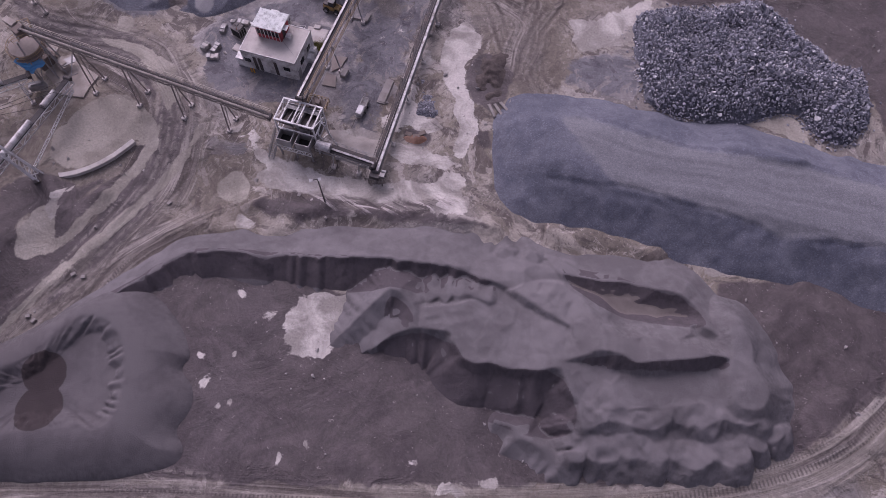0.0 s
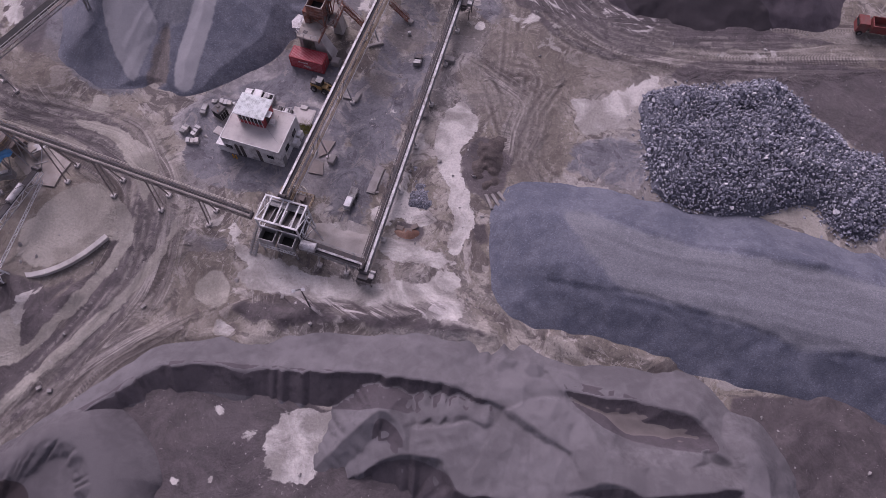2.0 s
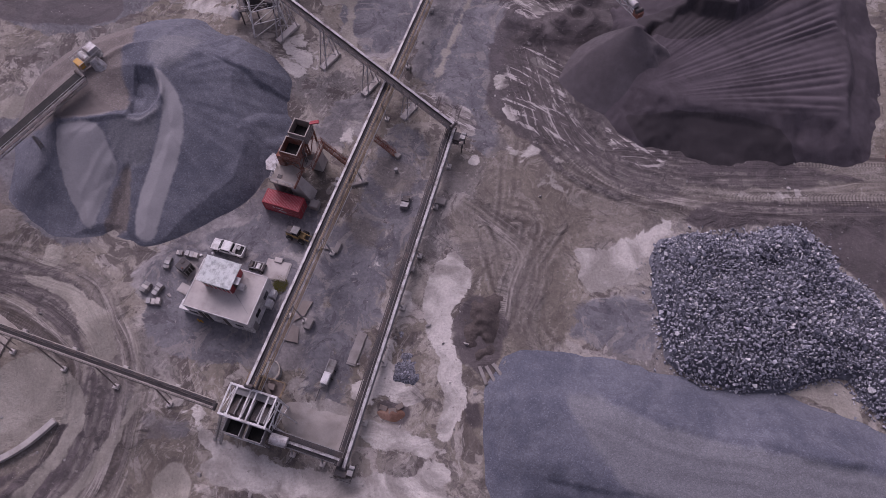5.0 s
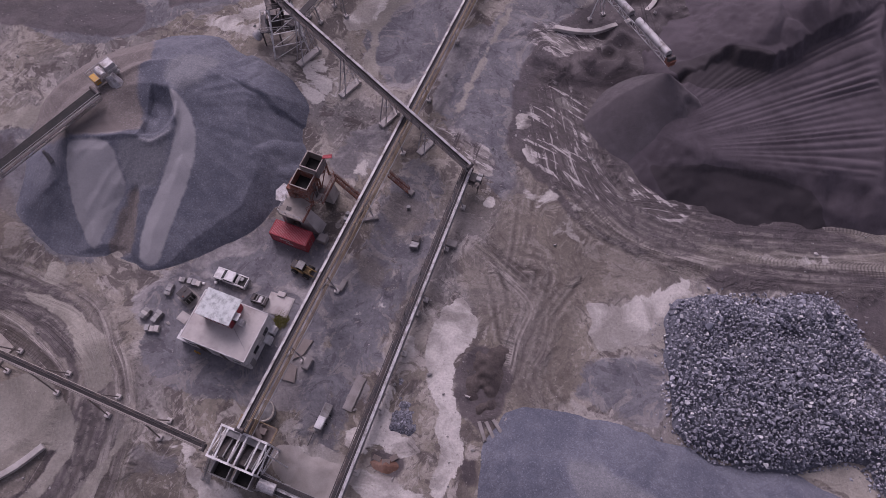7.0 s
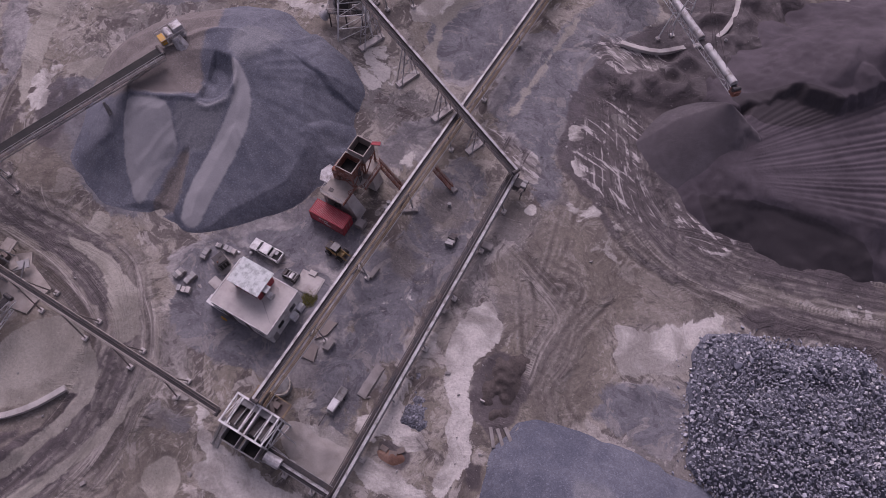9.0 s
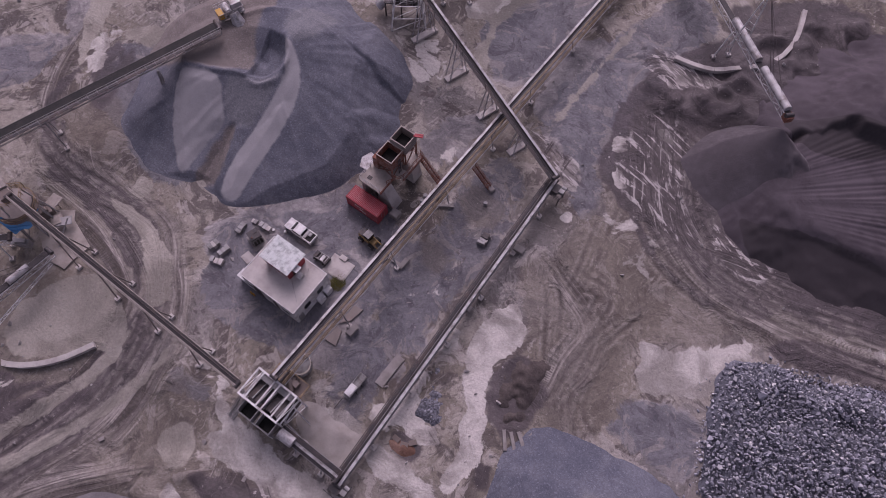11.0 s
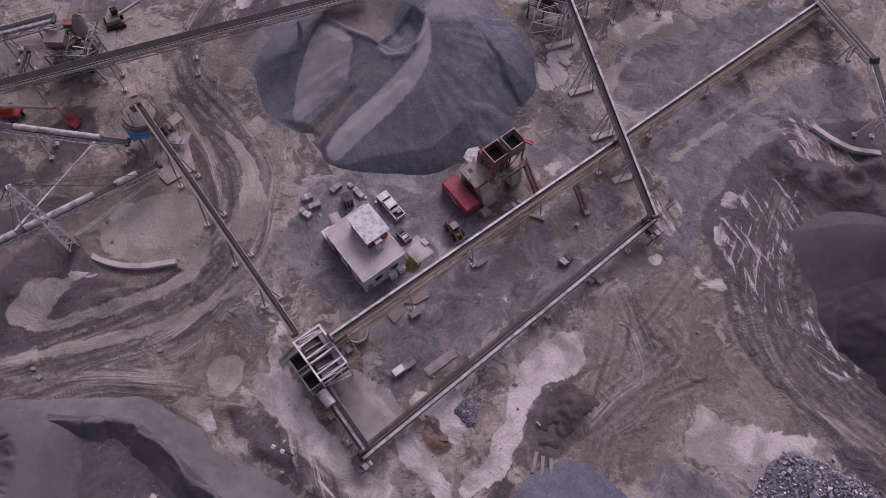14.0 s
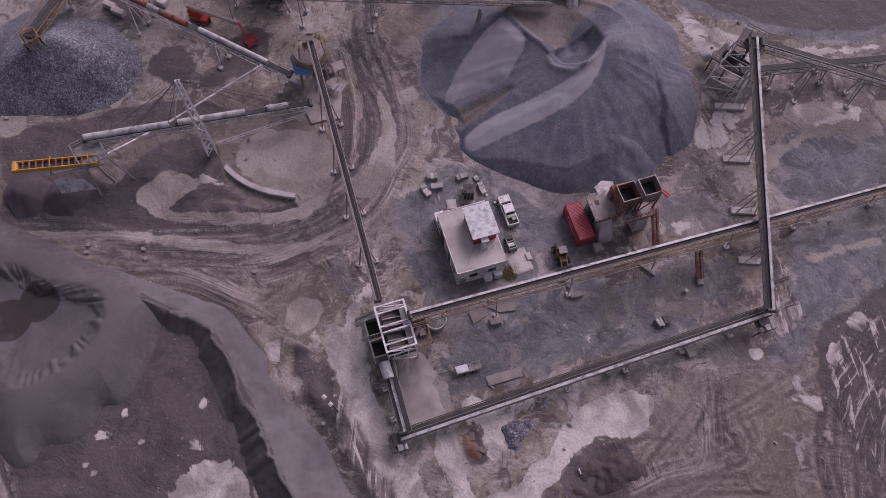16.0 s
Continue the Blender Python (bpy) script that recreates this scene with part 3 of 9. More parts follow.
SILT.append(([(0.3, 114.5), (4.4, 128.4), (11.1, 145.0), (12.6, 143.9), (7.4, 130.6), (3.5, 118.0), (2.3, 114.6)], 0.7))
SILT.append(([(63.3, 15.0), (57.5, 13.4), (61.8, 18.1), (75.1, 18.9)], 0.5))
MUD = []
MUD.append(([(9.4, 100.6), (16.1, 105.0), (23.9, 97.1), (39.3, 96.1), (73.8, 93.3), (84.7, 89.9), (56.1, 89.2), (40.5, 91.6), (22.3, 87.6), (22.0, 71.4), (17.7, 68.0), (12.8, 68.0), (12.3, 77.4), (9.0, 80.1), (7.9, 87.5)], 1.0))
MUD.append(([(-70.7, 19.3), (-94.5, 18.5), (-82.6, 36.1), (-75.9, 44.1), (-76.3, 50.3), (-74.0, 61.7), (-69.8, 68.0), (-56.8, 71.3), (-45.2, 66.4), (-43.9, 59.6), (-49.6, 47.0), (-58.4, 32.5)], 1.0))
MUD.append(([(17.4, 118.3), (32.9, 100.8), (17.7, 78.3), (11.5, 81.8), (8.4, 90.7), (12.0, 104.6), (13.3, 112.3)], 0.8))
MUD.append(([(-49.3, 45.0), (-42.3, 58.6), (-34.5, 61.9), (-32.6, 56.8), (-27.1, 49.8), (-23.3, 44.0), (-34.0, 42.6), (-41.9, 43.1)], 0.5))
MUD.append(([(-83.4, 95.2), (-69.6, 100.4), (-62.8, 93.5), (-60.4, 85.0), (-69.7, 84.2)], 0.6))
MUD.append(([(43.5, 29.8), (41.8, 35.2), (47.9, 35.2), (68.0, 33.5), (78.3, 29.9), (73.4, 13.4), (54.2, 5.9), (47.9, 9.2), (48.9, 18.1), (48.0, 26.4)], 0.9))
SLATE = []
SLATE.append(([(-27.1, 90.7), (-25.0, 96.3), (-16.8, 95.8), (-14.2, 89.8), (-17.2, 83.6), (-26.3, 84.0), (-31.6, 84.9), (-38.6, 85.4), (-32.1, 88.8)], 0.7))
SLATE.append(([(-42.7, 81.6), (-36.2, 86.8), (-26.4, 85.0), (-17.8, 85.5), (-18.2, 74.6), (-24.3, 67.0), (-36.0, 69.4), (-41.1, 75.4)], 0.75))
SLATE.append(([(-16.3, 132.0), (-12.6, 138.4), (-9.4, 142.9), (-2.7, 151.6), (5.0, 158.7), (8.3, 158.7), (2.2, 141.5), (-3.0, 128.6), (-6.3, 122.8), (-11.7, 123.8)], 1.1))
SLATE.append(([(1.6, 114.1), (2.5, 123.1), (7.3, 137.4), (13.2, 147.2), (18.1, 152.9), (23.9, 149.8), (25.0, 143.1), (18.1, 138.2), (16.8, 130.0), (10.7, 123.8), (10.6, 118.0), (5.4, 114.4)], 0.9))
SLATE.append(([(-75.3, 106.7), (-71.5, 109.5), (-62.4, 108.6), (-58.4, 99.3), (-53.9, 90.8), (-50.2, 86.5), (-54.2, 85.0), (-60.1, 89.0), (-67.4, 93.9), (-72.1, 96.3)], 1.0))
SLATE.append(([(-76.4, 136.3), (-42.9, 141.3), (-50.8, 131.8), (-59.9, 127.9), (-65.7, 126.6), (-70.7, 127.8)], 1.3))
SLATE.append(([(-121.4, 79.6), (-81.5, 108.2), (-82.7, 96.1), (-92.5, 87.8), (-102.6, 82.7)], 1.0))
SLATE.append(([(-53.6, 133.8), (-30.8, 172.3), (-17.5, 162.0), (-27.3, 147.2), (-34.4, 141.9), (-42.0, 137.0)], 1.2))
SLATE.append(([(-17.7, 84.5), (-12.4, 82.7), (-5.5, 81.8), (-4.5, 76.4), (-8.4, 71.2), (-14.9, 69.5), (-17.7, 74.6)], 0.55))
SLATE.append(([(-41.4, 77.1), (-34.3, 74.5), (-26.5, 71.2), (-24.4, 67.8), (-33.2, 67.0), (-39.5, 71.1)], 0.7))
SLATE.append(([(22.3, 74.8), (26.8, 78.3), (35.3, 78.4), (34.4, 68.1), (29.3, 69.3), (22.0, 71.4)], 0.8))
SLATE.append(([(-2.2, 116.1), (4.5, 132.7), (16.5, 123.0), (11.0, 114.9), (4.5, 114.6)], 0.7))
SLATE.append(([(-15.9, 131.6), (-7.1, 145.7), (0.8, 136.9), (-2.7, 125.6), (-8.2, 122.7)], 0.9))


CHURN = []
CHURN.append(([(12.9, 114.1), (13.9, 118.1), (16.1, 124.3), (19.4, 125.5), (24.0, 121.2), (25.2, 118.1), (23.8, 112.4), (26.8, 107.7), (29.8, 103.2), (26.4, 101.5), (19.9, 104.3), (15.9, 108.7)], 1.0))
CHURN.append(([(28.7, 107.0), (33.9, 109.0), (41.2, 105.3), (39.5, 100.1), (36.1, 99.5), (31.6, 102.5)], 0.9))
CHURN.append(([(-1.5, 115.3), (3.4, 114.2), (8.9, 110.0), (9.5, 105.9), (3.5, 108.7), (-0.9, 112.0)], 0.9))
CHURN.append(([(-28.2, 51.4), (-9.8, 48.9), (2.6, 49.8), (3.4, 46.0), (-9.6, 46.0), (-27.0, 48.0)], 0.8))
CHURN.append(([(12.4, 137.9), (26.3, 138.6), (28.8, 133.0), (19.4, 129.5), (13.2, 131.7)], 0.7))
CHURN.append(([(1.3, 85.6), (-0.3, 76.4), (-0.1, 67.9), (1.5, 63.1), (-0.8, 59.9), (-1.8, 67.9), (-1.6, 78.2)], 0.5))


TRACKS = []  # the middle line of each pair of wheel ruts
TRACKS.append([(17.8, 84.2), (16.4, 80.6), (15.1, 76.2), (14.2, 72.0), (15.6, 69.9)])
TRACKS.append([(18.9, 86.1), (17.3, 79.0), (16.9, 73.2), (19.2, 69.6), (22.4, 68.1)])
TRACKS.append([(9.7, 94.0), (13.4, 91.7), (16.9, 90.4), (16.1, 84.0), (14.6, 77.0)])
TRACKS.append([(7.2, 92.7), (10.2, 88.5), (11.9, 80.0), (12.0, 75.0)])
TRACKS.append([(-65.7, 80.6), (-58.4, 79.8), (-51.4, 77.2), (-46.2, 71.9), (-44.1, 65.6), (-45.1, 59.2), (-47.3, 52.2), (-48.7, 49.8)])
TRACKS.append([(-59.7, 78.7), (-53.6, 76.0), (-49.0, 71.5), (-46.9, 66.8), (-47.1, 60.4), (-49.5, 51.9)])
TRACKS.append([(-57.1, 80.9), (-50.4, 79.1), (-45.5, 73.7), (-42.9, 65.7), (-43.1, 58.0), (-44.6, 51.2)])
TRACKS.append([(19.3, 123.8), (21.7, 114.0), (24.8, 106.0), (30.3, 99.8), (37.3, 97.0), (45.8, 95.4), (56.8, 94.6), (66.6, 94.6)])
TRACKS.append([(24.2, 122.2), (25.5, 112.4), (29.3, 104.7), (34.7, 100.5), (43.3, 98.3), (52.7, 97.3), (67.0, 97.4)])
TRACKS.append([(17.1, 114.5), (21.2, 105.5), (26.8, 99.3), (33.8, 95.5), (44.1, 94.2), (55.8, 92.6), (66.4, 92.8)])
TRACKS.append([(28.3, 110.7), (32.0, 105.0), (38.2, 100.9), (46.8, 99.3)])
TRACKS.append([(30.1, 112.0), (34.2, 106.9), (40.0, 102.7), (46.9, 100.4)])
TRACKS.append([(17.6, 106.0), (22.4, 99.7), (29.5, 95.4), (39.8, 93.1)])
TRACKS.append([(21.3, 122.9), (26.2, 119.1), (28.2, 113.9)])
TRACKS.append([(-67.5, 18.2), (-58.4, 28.0), (-50.6, 38.2), (-44.5, 47.2), (-41.7, 56.3), (-42.7, 64.9), (-47.0, 72.7)])
TRACKS.append([(-70.2, 19.2), (-63.5, 27.4), (-54.0, 39.8), (-48.1, 50.1), (-46.6, 59.1), (-47.5, 64.7)])
TRACKS.append([(-77.9, 88.5), (-71.4, 84.6), (-62.7, 82.6), (-55.3, 81.3), (-49.8, 77.8), (-46.6, 71.4)])
TRACKS.append([(-76.7, 90.2), (-70.6, 85.8), (-61.6, 84.2), (-53.6, 81.8)])
TRACKS.append([(-58.6, 5.7), (-43.6, 6.0), (-28.3, 5.0)])
TRACKS.append([(24.8, 4.5), (40.4, 6.5), (52.8, 10.3), (61.4, 16.5)])
TRACKS.append([(-64.6, 29.5), (-57.5, 34.9), (-51.8, 40.5), (-46.2, 48.3), (-43.1, 57.6), (-43.2, 64.2), (-46.3, 72.2)])
TRACKS.append([(-64.0, 27.0), (-57.7, 32.2), (-52.1, 37.7), (-46.5, 45.3), (-40.8, 54.4)])
TRACKS.append([(10.7, 86.2), (13.0, 92.9), (14.2, 100.4), (14.7, 107.9)])
TRACKS.append([(5.8, 87.9), (12.6, 83.3), (16.9, 78.0), (19.0, 73.8)])
TRACKS.append([(15.6, 70.4), (15.3, 75.6), (17.5, 82.8), (21.9, 89.7), (27.1, 95.4)])
TRACKS.append([(19.2, 112.2), (25.4, 106.6), (32.4, 101.1), (40.5, 98.0)])


def spaced(lo, hi, step, far=2600, grow=1.35):
    mid = list(np.arange(lo, hi + step / 2, step))
    a, b, d = [], [], step
    x0, x1 = lo, hi
    while x1 < far:
        d *= grow
        x0, x1 = x0 - d, x1 + d
        a.append(x0), b.append(x1)
    return np.array(a[::-1] + mid + b)


gx, gy = spaced(-138, 108, 0.34), spaced(-14, 186, 0.34)
GX, GY = np.meshgrid(gx, gy)
near = (GX > -150) & (GX < 130) & (GY > -25) & (GY < 205)
GZ = np.where(near, value_noise(GX, GY, 18, 3) * 0.25 + value_noise(GX, GY, 2.0, 2, 5) * 0.06, 0.0)


BANKS = [  # crest lines of low earth banks, height, half width
    ([(-31.1, 47.6), (-25.3, 47.0), (-17.9, 47.5), (-9.7, 46.9), (0.2, 46.0), (7.5, 43.6)], 1.1, 2.2),
    ([(18.4, 43.2), (23.6, 42.3), (27.5, 41.2), (33.8, 40.0)], 0.9, 2.0),
    ([(14.9, 134.0), (18.5, 129.3), (24.4, 128.3), (33.0, 128.6)], 1.4, 3.0),
    ([(48.8, 26.4), (54.7, 30.7), (59.0, 27.3), (58.6, 18.1), (54.3, 13.4)], 0.8, 4.0),
    ([(-61.8, 54.3), (-61.3, 48.2), (-65.2, 42.3)], 0.8, 2.0),
    ([(-63.9, 52.4), (-59.1, 49.4), (-57.7, 45.3), (-54.1, 49.4)], 0.8, 2.0),
    ([(-41.8, 43.4), (-37.1, 44.6), (-30.6, 43.8), (-24.1, 43.5)], 0.5, 1.5),
    ([(-38.6, 57.5), (-33.0, 54.7), (-30.7, 51.9)], 0.4, 1.0),
    ([(-68.7, 26.1), (-56.4, 37.6), (-47.3, 49.8)], 0.35, 1.2),
]
TORN = [(20.0, 126.0), (27.0, 126.5), (36.0, 130.0), (42.0, 136.0), (52.0, 144.0), (50.0, 158.0), (36.0, 152.0), (28.0, 142.0), (20.0, 131.0)]


def torn(X, Y):
    """Broken earth round the stacker's track: blocks with cracks between them."""
    m = np.clip(inside(TORN, X, Y) / 2, 0, 1)
    return m * (0.95 - 2.6 * np.abs(value_noise(X + Y * 0.3, Y, 5.5, 2, 81)) + 0.35 * value_noise(X, Y, 1.6, 2, 82))


GZ = GZ + np.where(near, torn(GX, GY), 0)
for i, (line, hh, ww) in enumerate(BANKS):
    d, s = along(curve_through(line), GX, GY)
    d = np.abs(d + value_noise(GX, GY, 4.0, 3, 50.0 + i) * ww * 0.8)
    GZ = GZ + np.where(near, hh * np.exp(-(d / ww) ** 2) * (1 + value_noise(GX, GY, 3.5, 2, 60.0 + i) * 0.4), 0)


def band(line, half):
    """The outline of a strip along a smooth line, thinner at its ends."""
    pts = curve_through(line, 3)
    n = len(pts) - 1
    rim = []
    for i, (x, y) in enumerate(pts):
        (ax, ay), (bx, by) = pts[max(i - 1, 0)], pts[min(i + 1, n)]
        L = math.hypot(bx - ax, by - ay)
        w = half * min(1, 0.25 + 3 * min(i, n - i) / n)
        rim.append(((ay - by) / L * w, (bx - ax) / L * w))
    return [(x + u, y + v) for (x, y), (u, v) in zip(pts, rim)] + [(x - u, y - v) for (x, y), (u, v) in list(zip(pts, rim))[::-1]]


# the haul road's damp wheel lanes with drier mud between them
for line, half, strength in (
        ([(-48.2, 74.7), (-45.9, 69.4), (-44.5, 62.1), (-46.4, 54.6), (-50.6, 47.2), (-56.1, 39.7), (-63.6, 31.3), (-70.5, 23.5)], 1.6, 1.2),
        ([(-42.9, 66.1), (-42.5, 61.9), (-43.6, 55.8), (-46.6, 47.4), (-51.1, 39.7), (-57.9, 32.3)], 1.0, 1.0),
        ([(-76.7, 89.7), (-73.0, 85.1), (-66.8, 81.2), (-60.0, 79.3), (-53.8, 76.1), (-50.5, 72.3), (-48.4, 67.8)], 1.5, 1.2),
        ([(-74.3, 91.4), (-71.0, 86.5), (-64.1, 83.1), (-56.7, 81.7), (-50.7, 78.3), (-47.0, 74.8)], 0.9, 1.0),
        ([(24.2, 122.2), (25.5, 112.4), (29.3, 104.7), (34.7, 100.5), (43.3, 98.3), (52.7, 97.3), (67.0, 97.4)], 1.6, 1.0),
        ([(17.6, 106.0), (22.4, 99.7), (29.5, 95.4), (39.8, 93.1)], 0.7, 1.0)):
    DAMP.append((band(line, half), strength))
for line, half, strength in (
        ([(-60.8, 39.5), (-56.9, 43.0), (-53.4, 47.9), (-49.6, 53.6), (-47.1, 59.1), (-46.6, 62.9)], 0.7, 1.2),
        ([(-67.8, 22.3), (-60.3, 32.5), (-52.1, 42.3), (-45.5, 50.1), (-41.3, 57.4), (-39.4, 64.4)], 0.8, 1.1),
        ([(-59.7, 80.9), (-53.3, 78.5), (-48.9, 75.6), (-46.4, 71.0), (-45.4, 66.0)], 1.2, 1.2)):
    SILT.append((band(line, half), strength))
SILT += [([(-63.5, 58.9), (-63.5, 62.1), (-57.3, 68.9), (-52.3, 68.6), (-48.2, 64.8), (-46.1, 61.3), (-47.9, 59.6), (-50.2, 59.5), (-54.8, 55.7), (-59.1, 54.7), (-61.3, 55.3)], 1.2),
         ([(-66.1, 44.9), (-63.6, 44.9), (-61.3, 47.4), (-60.0, 45.2), (-59.2, 42.1), (-60.3, 40.2), (-62.8, 38.4), (-64.2, 41.7)], 1.2)]
DAMP += [([(-70.3, 40.3), (-70.5, 48.4), (-68.1, 53.2), (-62.8, 53.3), (-58.7, 50.4), (-57.6, 46.3), (-58.9, 43.1), (-61.6, 47.5), (-66.0, 45.0), (-63.0, 38.5), (-66.5, 35.5)], 1.0),
         ([(40.3, 89.9), (44.5, 93.5), (54.6, 94.2), (74.0, 92.8), (88.0, 90.0), (84.0, 60.0), (74.5, 62.0), (74.8, 74.8), (69.6, 76.8), (63.0, 84.5), (61.5, 89.8), (49.2, 89.6)], 1.2),
         ([(12.7, 122.9), (17.3, 125.9), (22.3, 121.9), (24.4, 116.6), (24.7, 110.2), (17.6, 106.0), (13.6, 110.7)], 1.0)]
DAMP += [([(22.0, 126.5), (30.0, 127.0), (40.0, 131.0), (52.0, 142.0), (52.0, 160.0), (34.0, 158.0), (30.0, 146.0), (24.0, 140.0)], 0.7)]
DAMP += [([(-90.0, 140.0), (-56.6, 138.8), (-53.6, 131.8), (-59.6, 128.4), (-67.8, 128.9), (-76.6, 129.9), (-90.0, 131.0)], 1.3), ([(-55.6, 135.8), (-32.8, 174.3), (-19.5, 164.0), (-28.3, 149.2), (-35.4, 143.9), (-43.0, 138.5)], 1.3)]
SLATE += [([(-14.6, 87.8), (-10.8, 91.1), (-6.8, 88.0), (-4.3, 82.9), (-6.8, 77.4), (-9.4, 73.6), (-12.9, 74.8), (-16.3, 79.5)], 0.9),
          ([(-35.2, 74.2), (-28.5, 71.0), (-22.9, 71.8), (-23.5, 67.6), (-29.0, 66.9), (-38.8, 69.6), (-41.6, 75.9), (-38.9, 78.1)], 1.0),
          ([(-76.5, 130.9), (-56.6, 133.8), (-54.6, 130.8), (-59.6, 126.9), (-67.8, 126.9), (-73.6, 128.7)], 1.2),
          ([(-70.7, 107.3), (-64.8, 109.6), (-62.9, 107.1), (-61.5, 97.9), (-66.0, 95.1), (-71.1, 98.6)], 1.0),
          ([(5.7, 135.2), (11.1, 143.8), (21.3, 145.3), (24.7, 134.2), (16.3, 126.9), (12.9, 120.6), (9.9, 121.3)], 0.9)]
PALE += [([(-26.7, 29.6), (-24.1, 32.3), (-21.6, 33.2), (-19.4, 26.2), (-17.3, 21.2), (-20.5, 20.4), (-25.0, 24.5)], 0.35),
         ([(-53.4, 126.5), (-44.6, 131.7), (-32.9, 134.7), (-33.8, 130.4), (-41.6, 131.3), (-50.8, 129.7)], 0.7),
         ([(22.9, 80.9), (24.4, 84.8), (28.6, 86.8), (33.7, 88.5), (39.7, 90.0), (40.2, 86.8), (32.1, 84.7), (30.9, 80.2), (26.2, 79.6)], 0.8)]
MUD += [([(4.0, 90.4), (7.9, 94.7), (14.8, 95.7), (22.9, 90.3), (21.5, 84.7), (18.4, 80.9), (17.3, 74.1), (13.4, 72.7), (11.9, 80.0), (8.6, 80.3), (6.3, 85.3)], 1.2),
        ([(21.2, 106.6), (31.3, 95.2), (40.6, 92.8), (38.9, 88.9), (24.0, 85.1), (22.0, 90.2), (18.2, 96.2)], 1.0),
        ([(-12.6, 90.9), (-8.3, 91.5), (-6.0, 88.1), (-7.2, 85.2), (-10.9, 86.5)], 0.9), ([(-9.2, 102.2), (-1.8, 101.2), (-0.2, 96.5), (-4.3, 94.0), (-8.0, 95.4)], 1.0)]


# ground that dried out to a warm tan between the western stackers and the haul road
DRY = [([(-79.0, 41.0), (-81.8, 48.0), (-95.0, 56.0), (-96.0, 68.0), (-82.0, 78.0), (-70.0, 84.0), (-58.0, 88.0), (-44.0, 84.0), (-40.0, 76.0), (-46.0, 64.0), (-58.0, 52.0), (-70.0, 40.0)], 1.2)]
SLATE += [([(0.6, 121.0), (4.6, 131.0), (11.0, 133.0), (15.2, 125.8), (13.5, 118.5), (10.9, 114.5), (9.5, 110.5), (5.0, 112.6), (0.8, 115.8)], 1.0)]
DAMP += [([(10.6, 113.0), (13.0, 121.0), (15.0, 127.0), (19.5, 121.0), (21.5, 115.0), (19.0, 107.0), (14.5, 109.0)], 0.8)]


PALE += [([(-24.0, 30.2), (-22.2, 32.6), (-17.7, 33.5), (-12.2, 32.8), (-10.8, 30.3), (-13.9, 26.1), (-16.9, 22.8), (-20.5, 22.8), (-23.2, 26.1)], 0.6)]
DAMP += [([(-84.1, 49.8), (-87.9, 52.5), (-87.6, 56.8), (-83.7, 58.6), (-79.7, 56.1), (-79.8, 52.6)], 1.1), ([(-106.9, 50.3), (-102.4, 54.0), (-97.7, 55.8), (-94.2, 54.3), (-96.7, 51.1), (-102.1, 50.2)], 1.0)]
SLATE += [([(-20.0, 65.0), (-10.5, 57.0), (-4.5, 78.0), (3.5, 102.0), (-4.5, 112.0), (-10.0, 98.0)], 0.55), ([(6.5, 106.0), (10.0, 100.0), (16.0, 104.0), (10.0, 112.0), (3.0, 128.0), (-1.0, 124.0)], 0.7)]
SILT += [(band([(-77.3, 101.1), (-80.3, 112.9), (-81.0, 123.0), (-79.6, 126.3)], 2.2), 0.9)]
DAMP += [([(-73.3, 94.8), (-77.0, 106.3), (-71.5, 109.7), (-67.4, 105.9), (-68.0, 99.1), (-69.0, 94.6)], 0.6)]


def field(patches):
    out = np.full(GX.shape, -9.0)
    for outline, strength in patches:
        px, py = [q[0] for q in outline], [q[1] for q in outline]
        i0, i1, j0, j1 = np.searchsorted(gx, min(px) - 8), np.searchsorted(gx, max(px) + 8), np.searchsorted(gy, min(py) - 8), np.searchsorted(gy, max(py) + 8)
        d = np.full(GX.shape, -8.0)
        d[j0:j1, i0:i1] = np.clip(inside(rounded(outline), GX[j0:j1, i0:i1], GY[j0:j1, i0:i1]), -8, 4)
        out = np.maximum(out, np.where(d > 0, np.minimum(d, 1.6) * strength - (1 - strength) * 1.0, d - (1 - strength) * 1.0))
    return out


road_d, road_s, road_m, road_w = np.zeros(GX.shape), np.zeros(GX.shape), np.full(GX.shape, -9.0), np.full(GX.shape, 1e-6)
for i, (line, half) in enumerate(ROADS):
    d, s = along(curve_through(line), GX, GY)
    total = s.max()
    m = (half - (1.2 if i in (3, 4) else 0)) * np.clip(s / 14, 0, 1) * np.clip((total - s) / 14, 0, 1) ** 0.5 - np.abs(d)
    w = np.exp(np.clip(m, -9, 6) * 0.9)
    road_d, road_s, road_w, road_m = road_d + w * d, road_s + w * s, road_w + w, np.maximum(road_m, m)
road_d, road_s = road_d / road_w, road_s / road_w
rut, lip = np.zeros(GX.shape), np.zeros(GX.shape)
for i, line in enumerate(TRACKS):
    line = curve_through(line)
    px, py = [q[0] for q in line], [q[1] for q in line]
    w = np.s_[np.searchsorted(gy, min(py) - 4):np.searchsorted(gy, max(py) + 4), np.searchsorted(gx, min(px) - 4):np.searchsorted(gx, max(px) + 4)]
    d, s = along(line, GX[w], GY[w])
    fade = np.clip(s / 5, 0, 1) * np.clip((s.max() - s) / 5, 0, 1) * np.clip(0.75 + 1.3 * value_noise(GX[w], GY[w], 5.0, 2, 90.0 + i), 0, 1)
    d = np.abs(np.abs(d + value_noise(GX[w], GY[w], 9.0, 1, 95.0 + i) * 0.6) - 1.05)
    rut[w] = np.maximum(rut[w], fade * np.exp(-(d / 0.34) ** 2))
    lip[w] = np.maximum(lip[w], fade * np.exp(-((d - 0.62) / 0.26) ** 2))
GZ = GZ - 0.1 * rut + 0.06 * lip
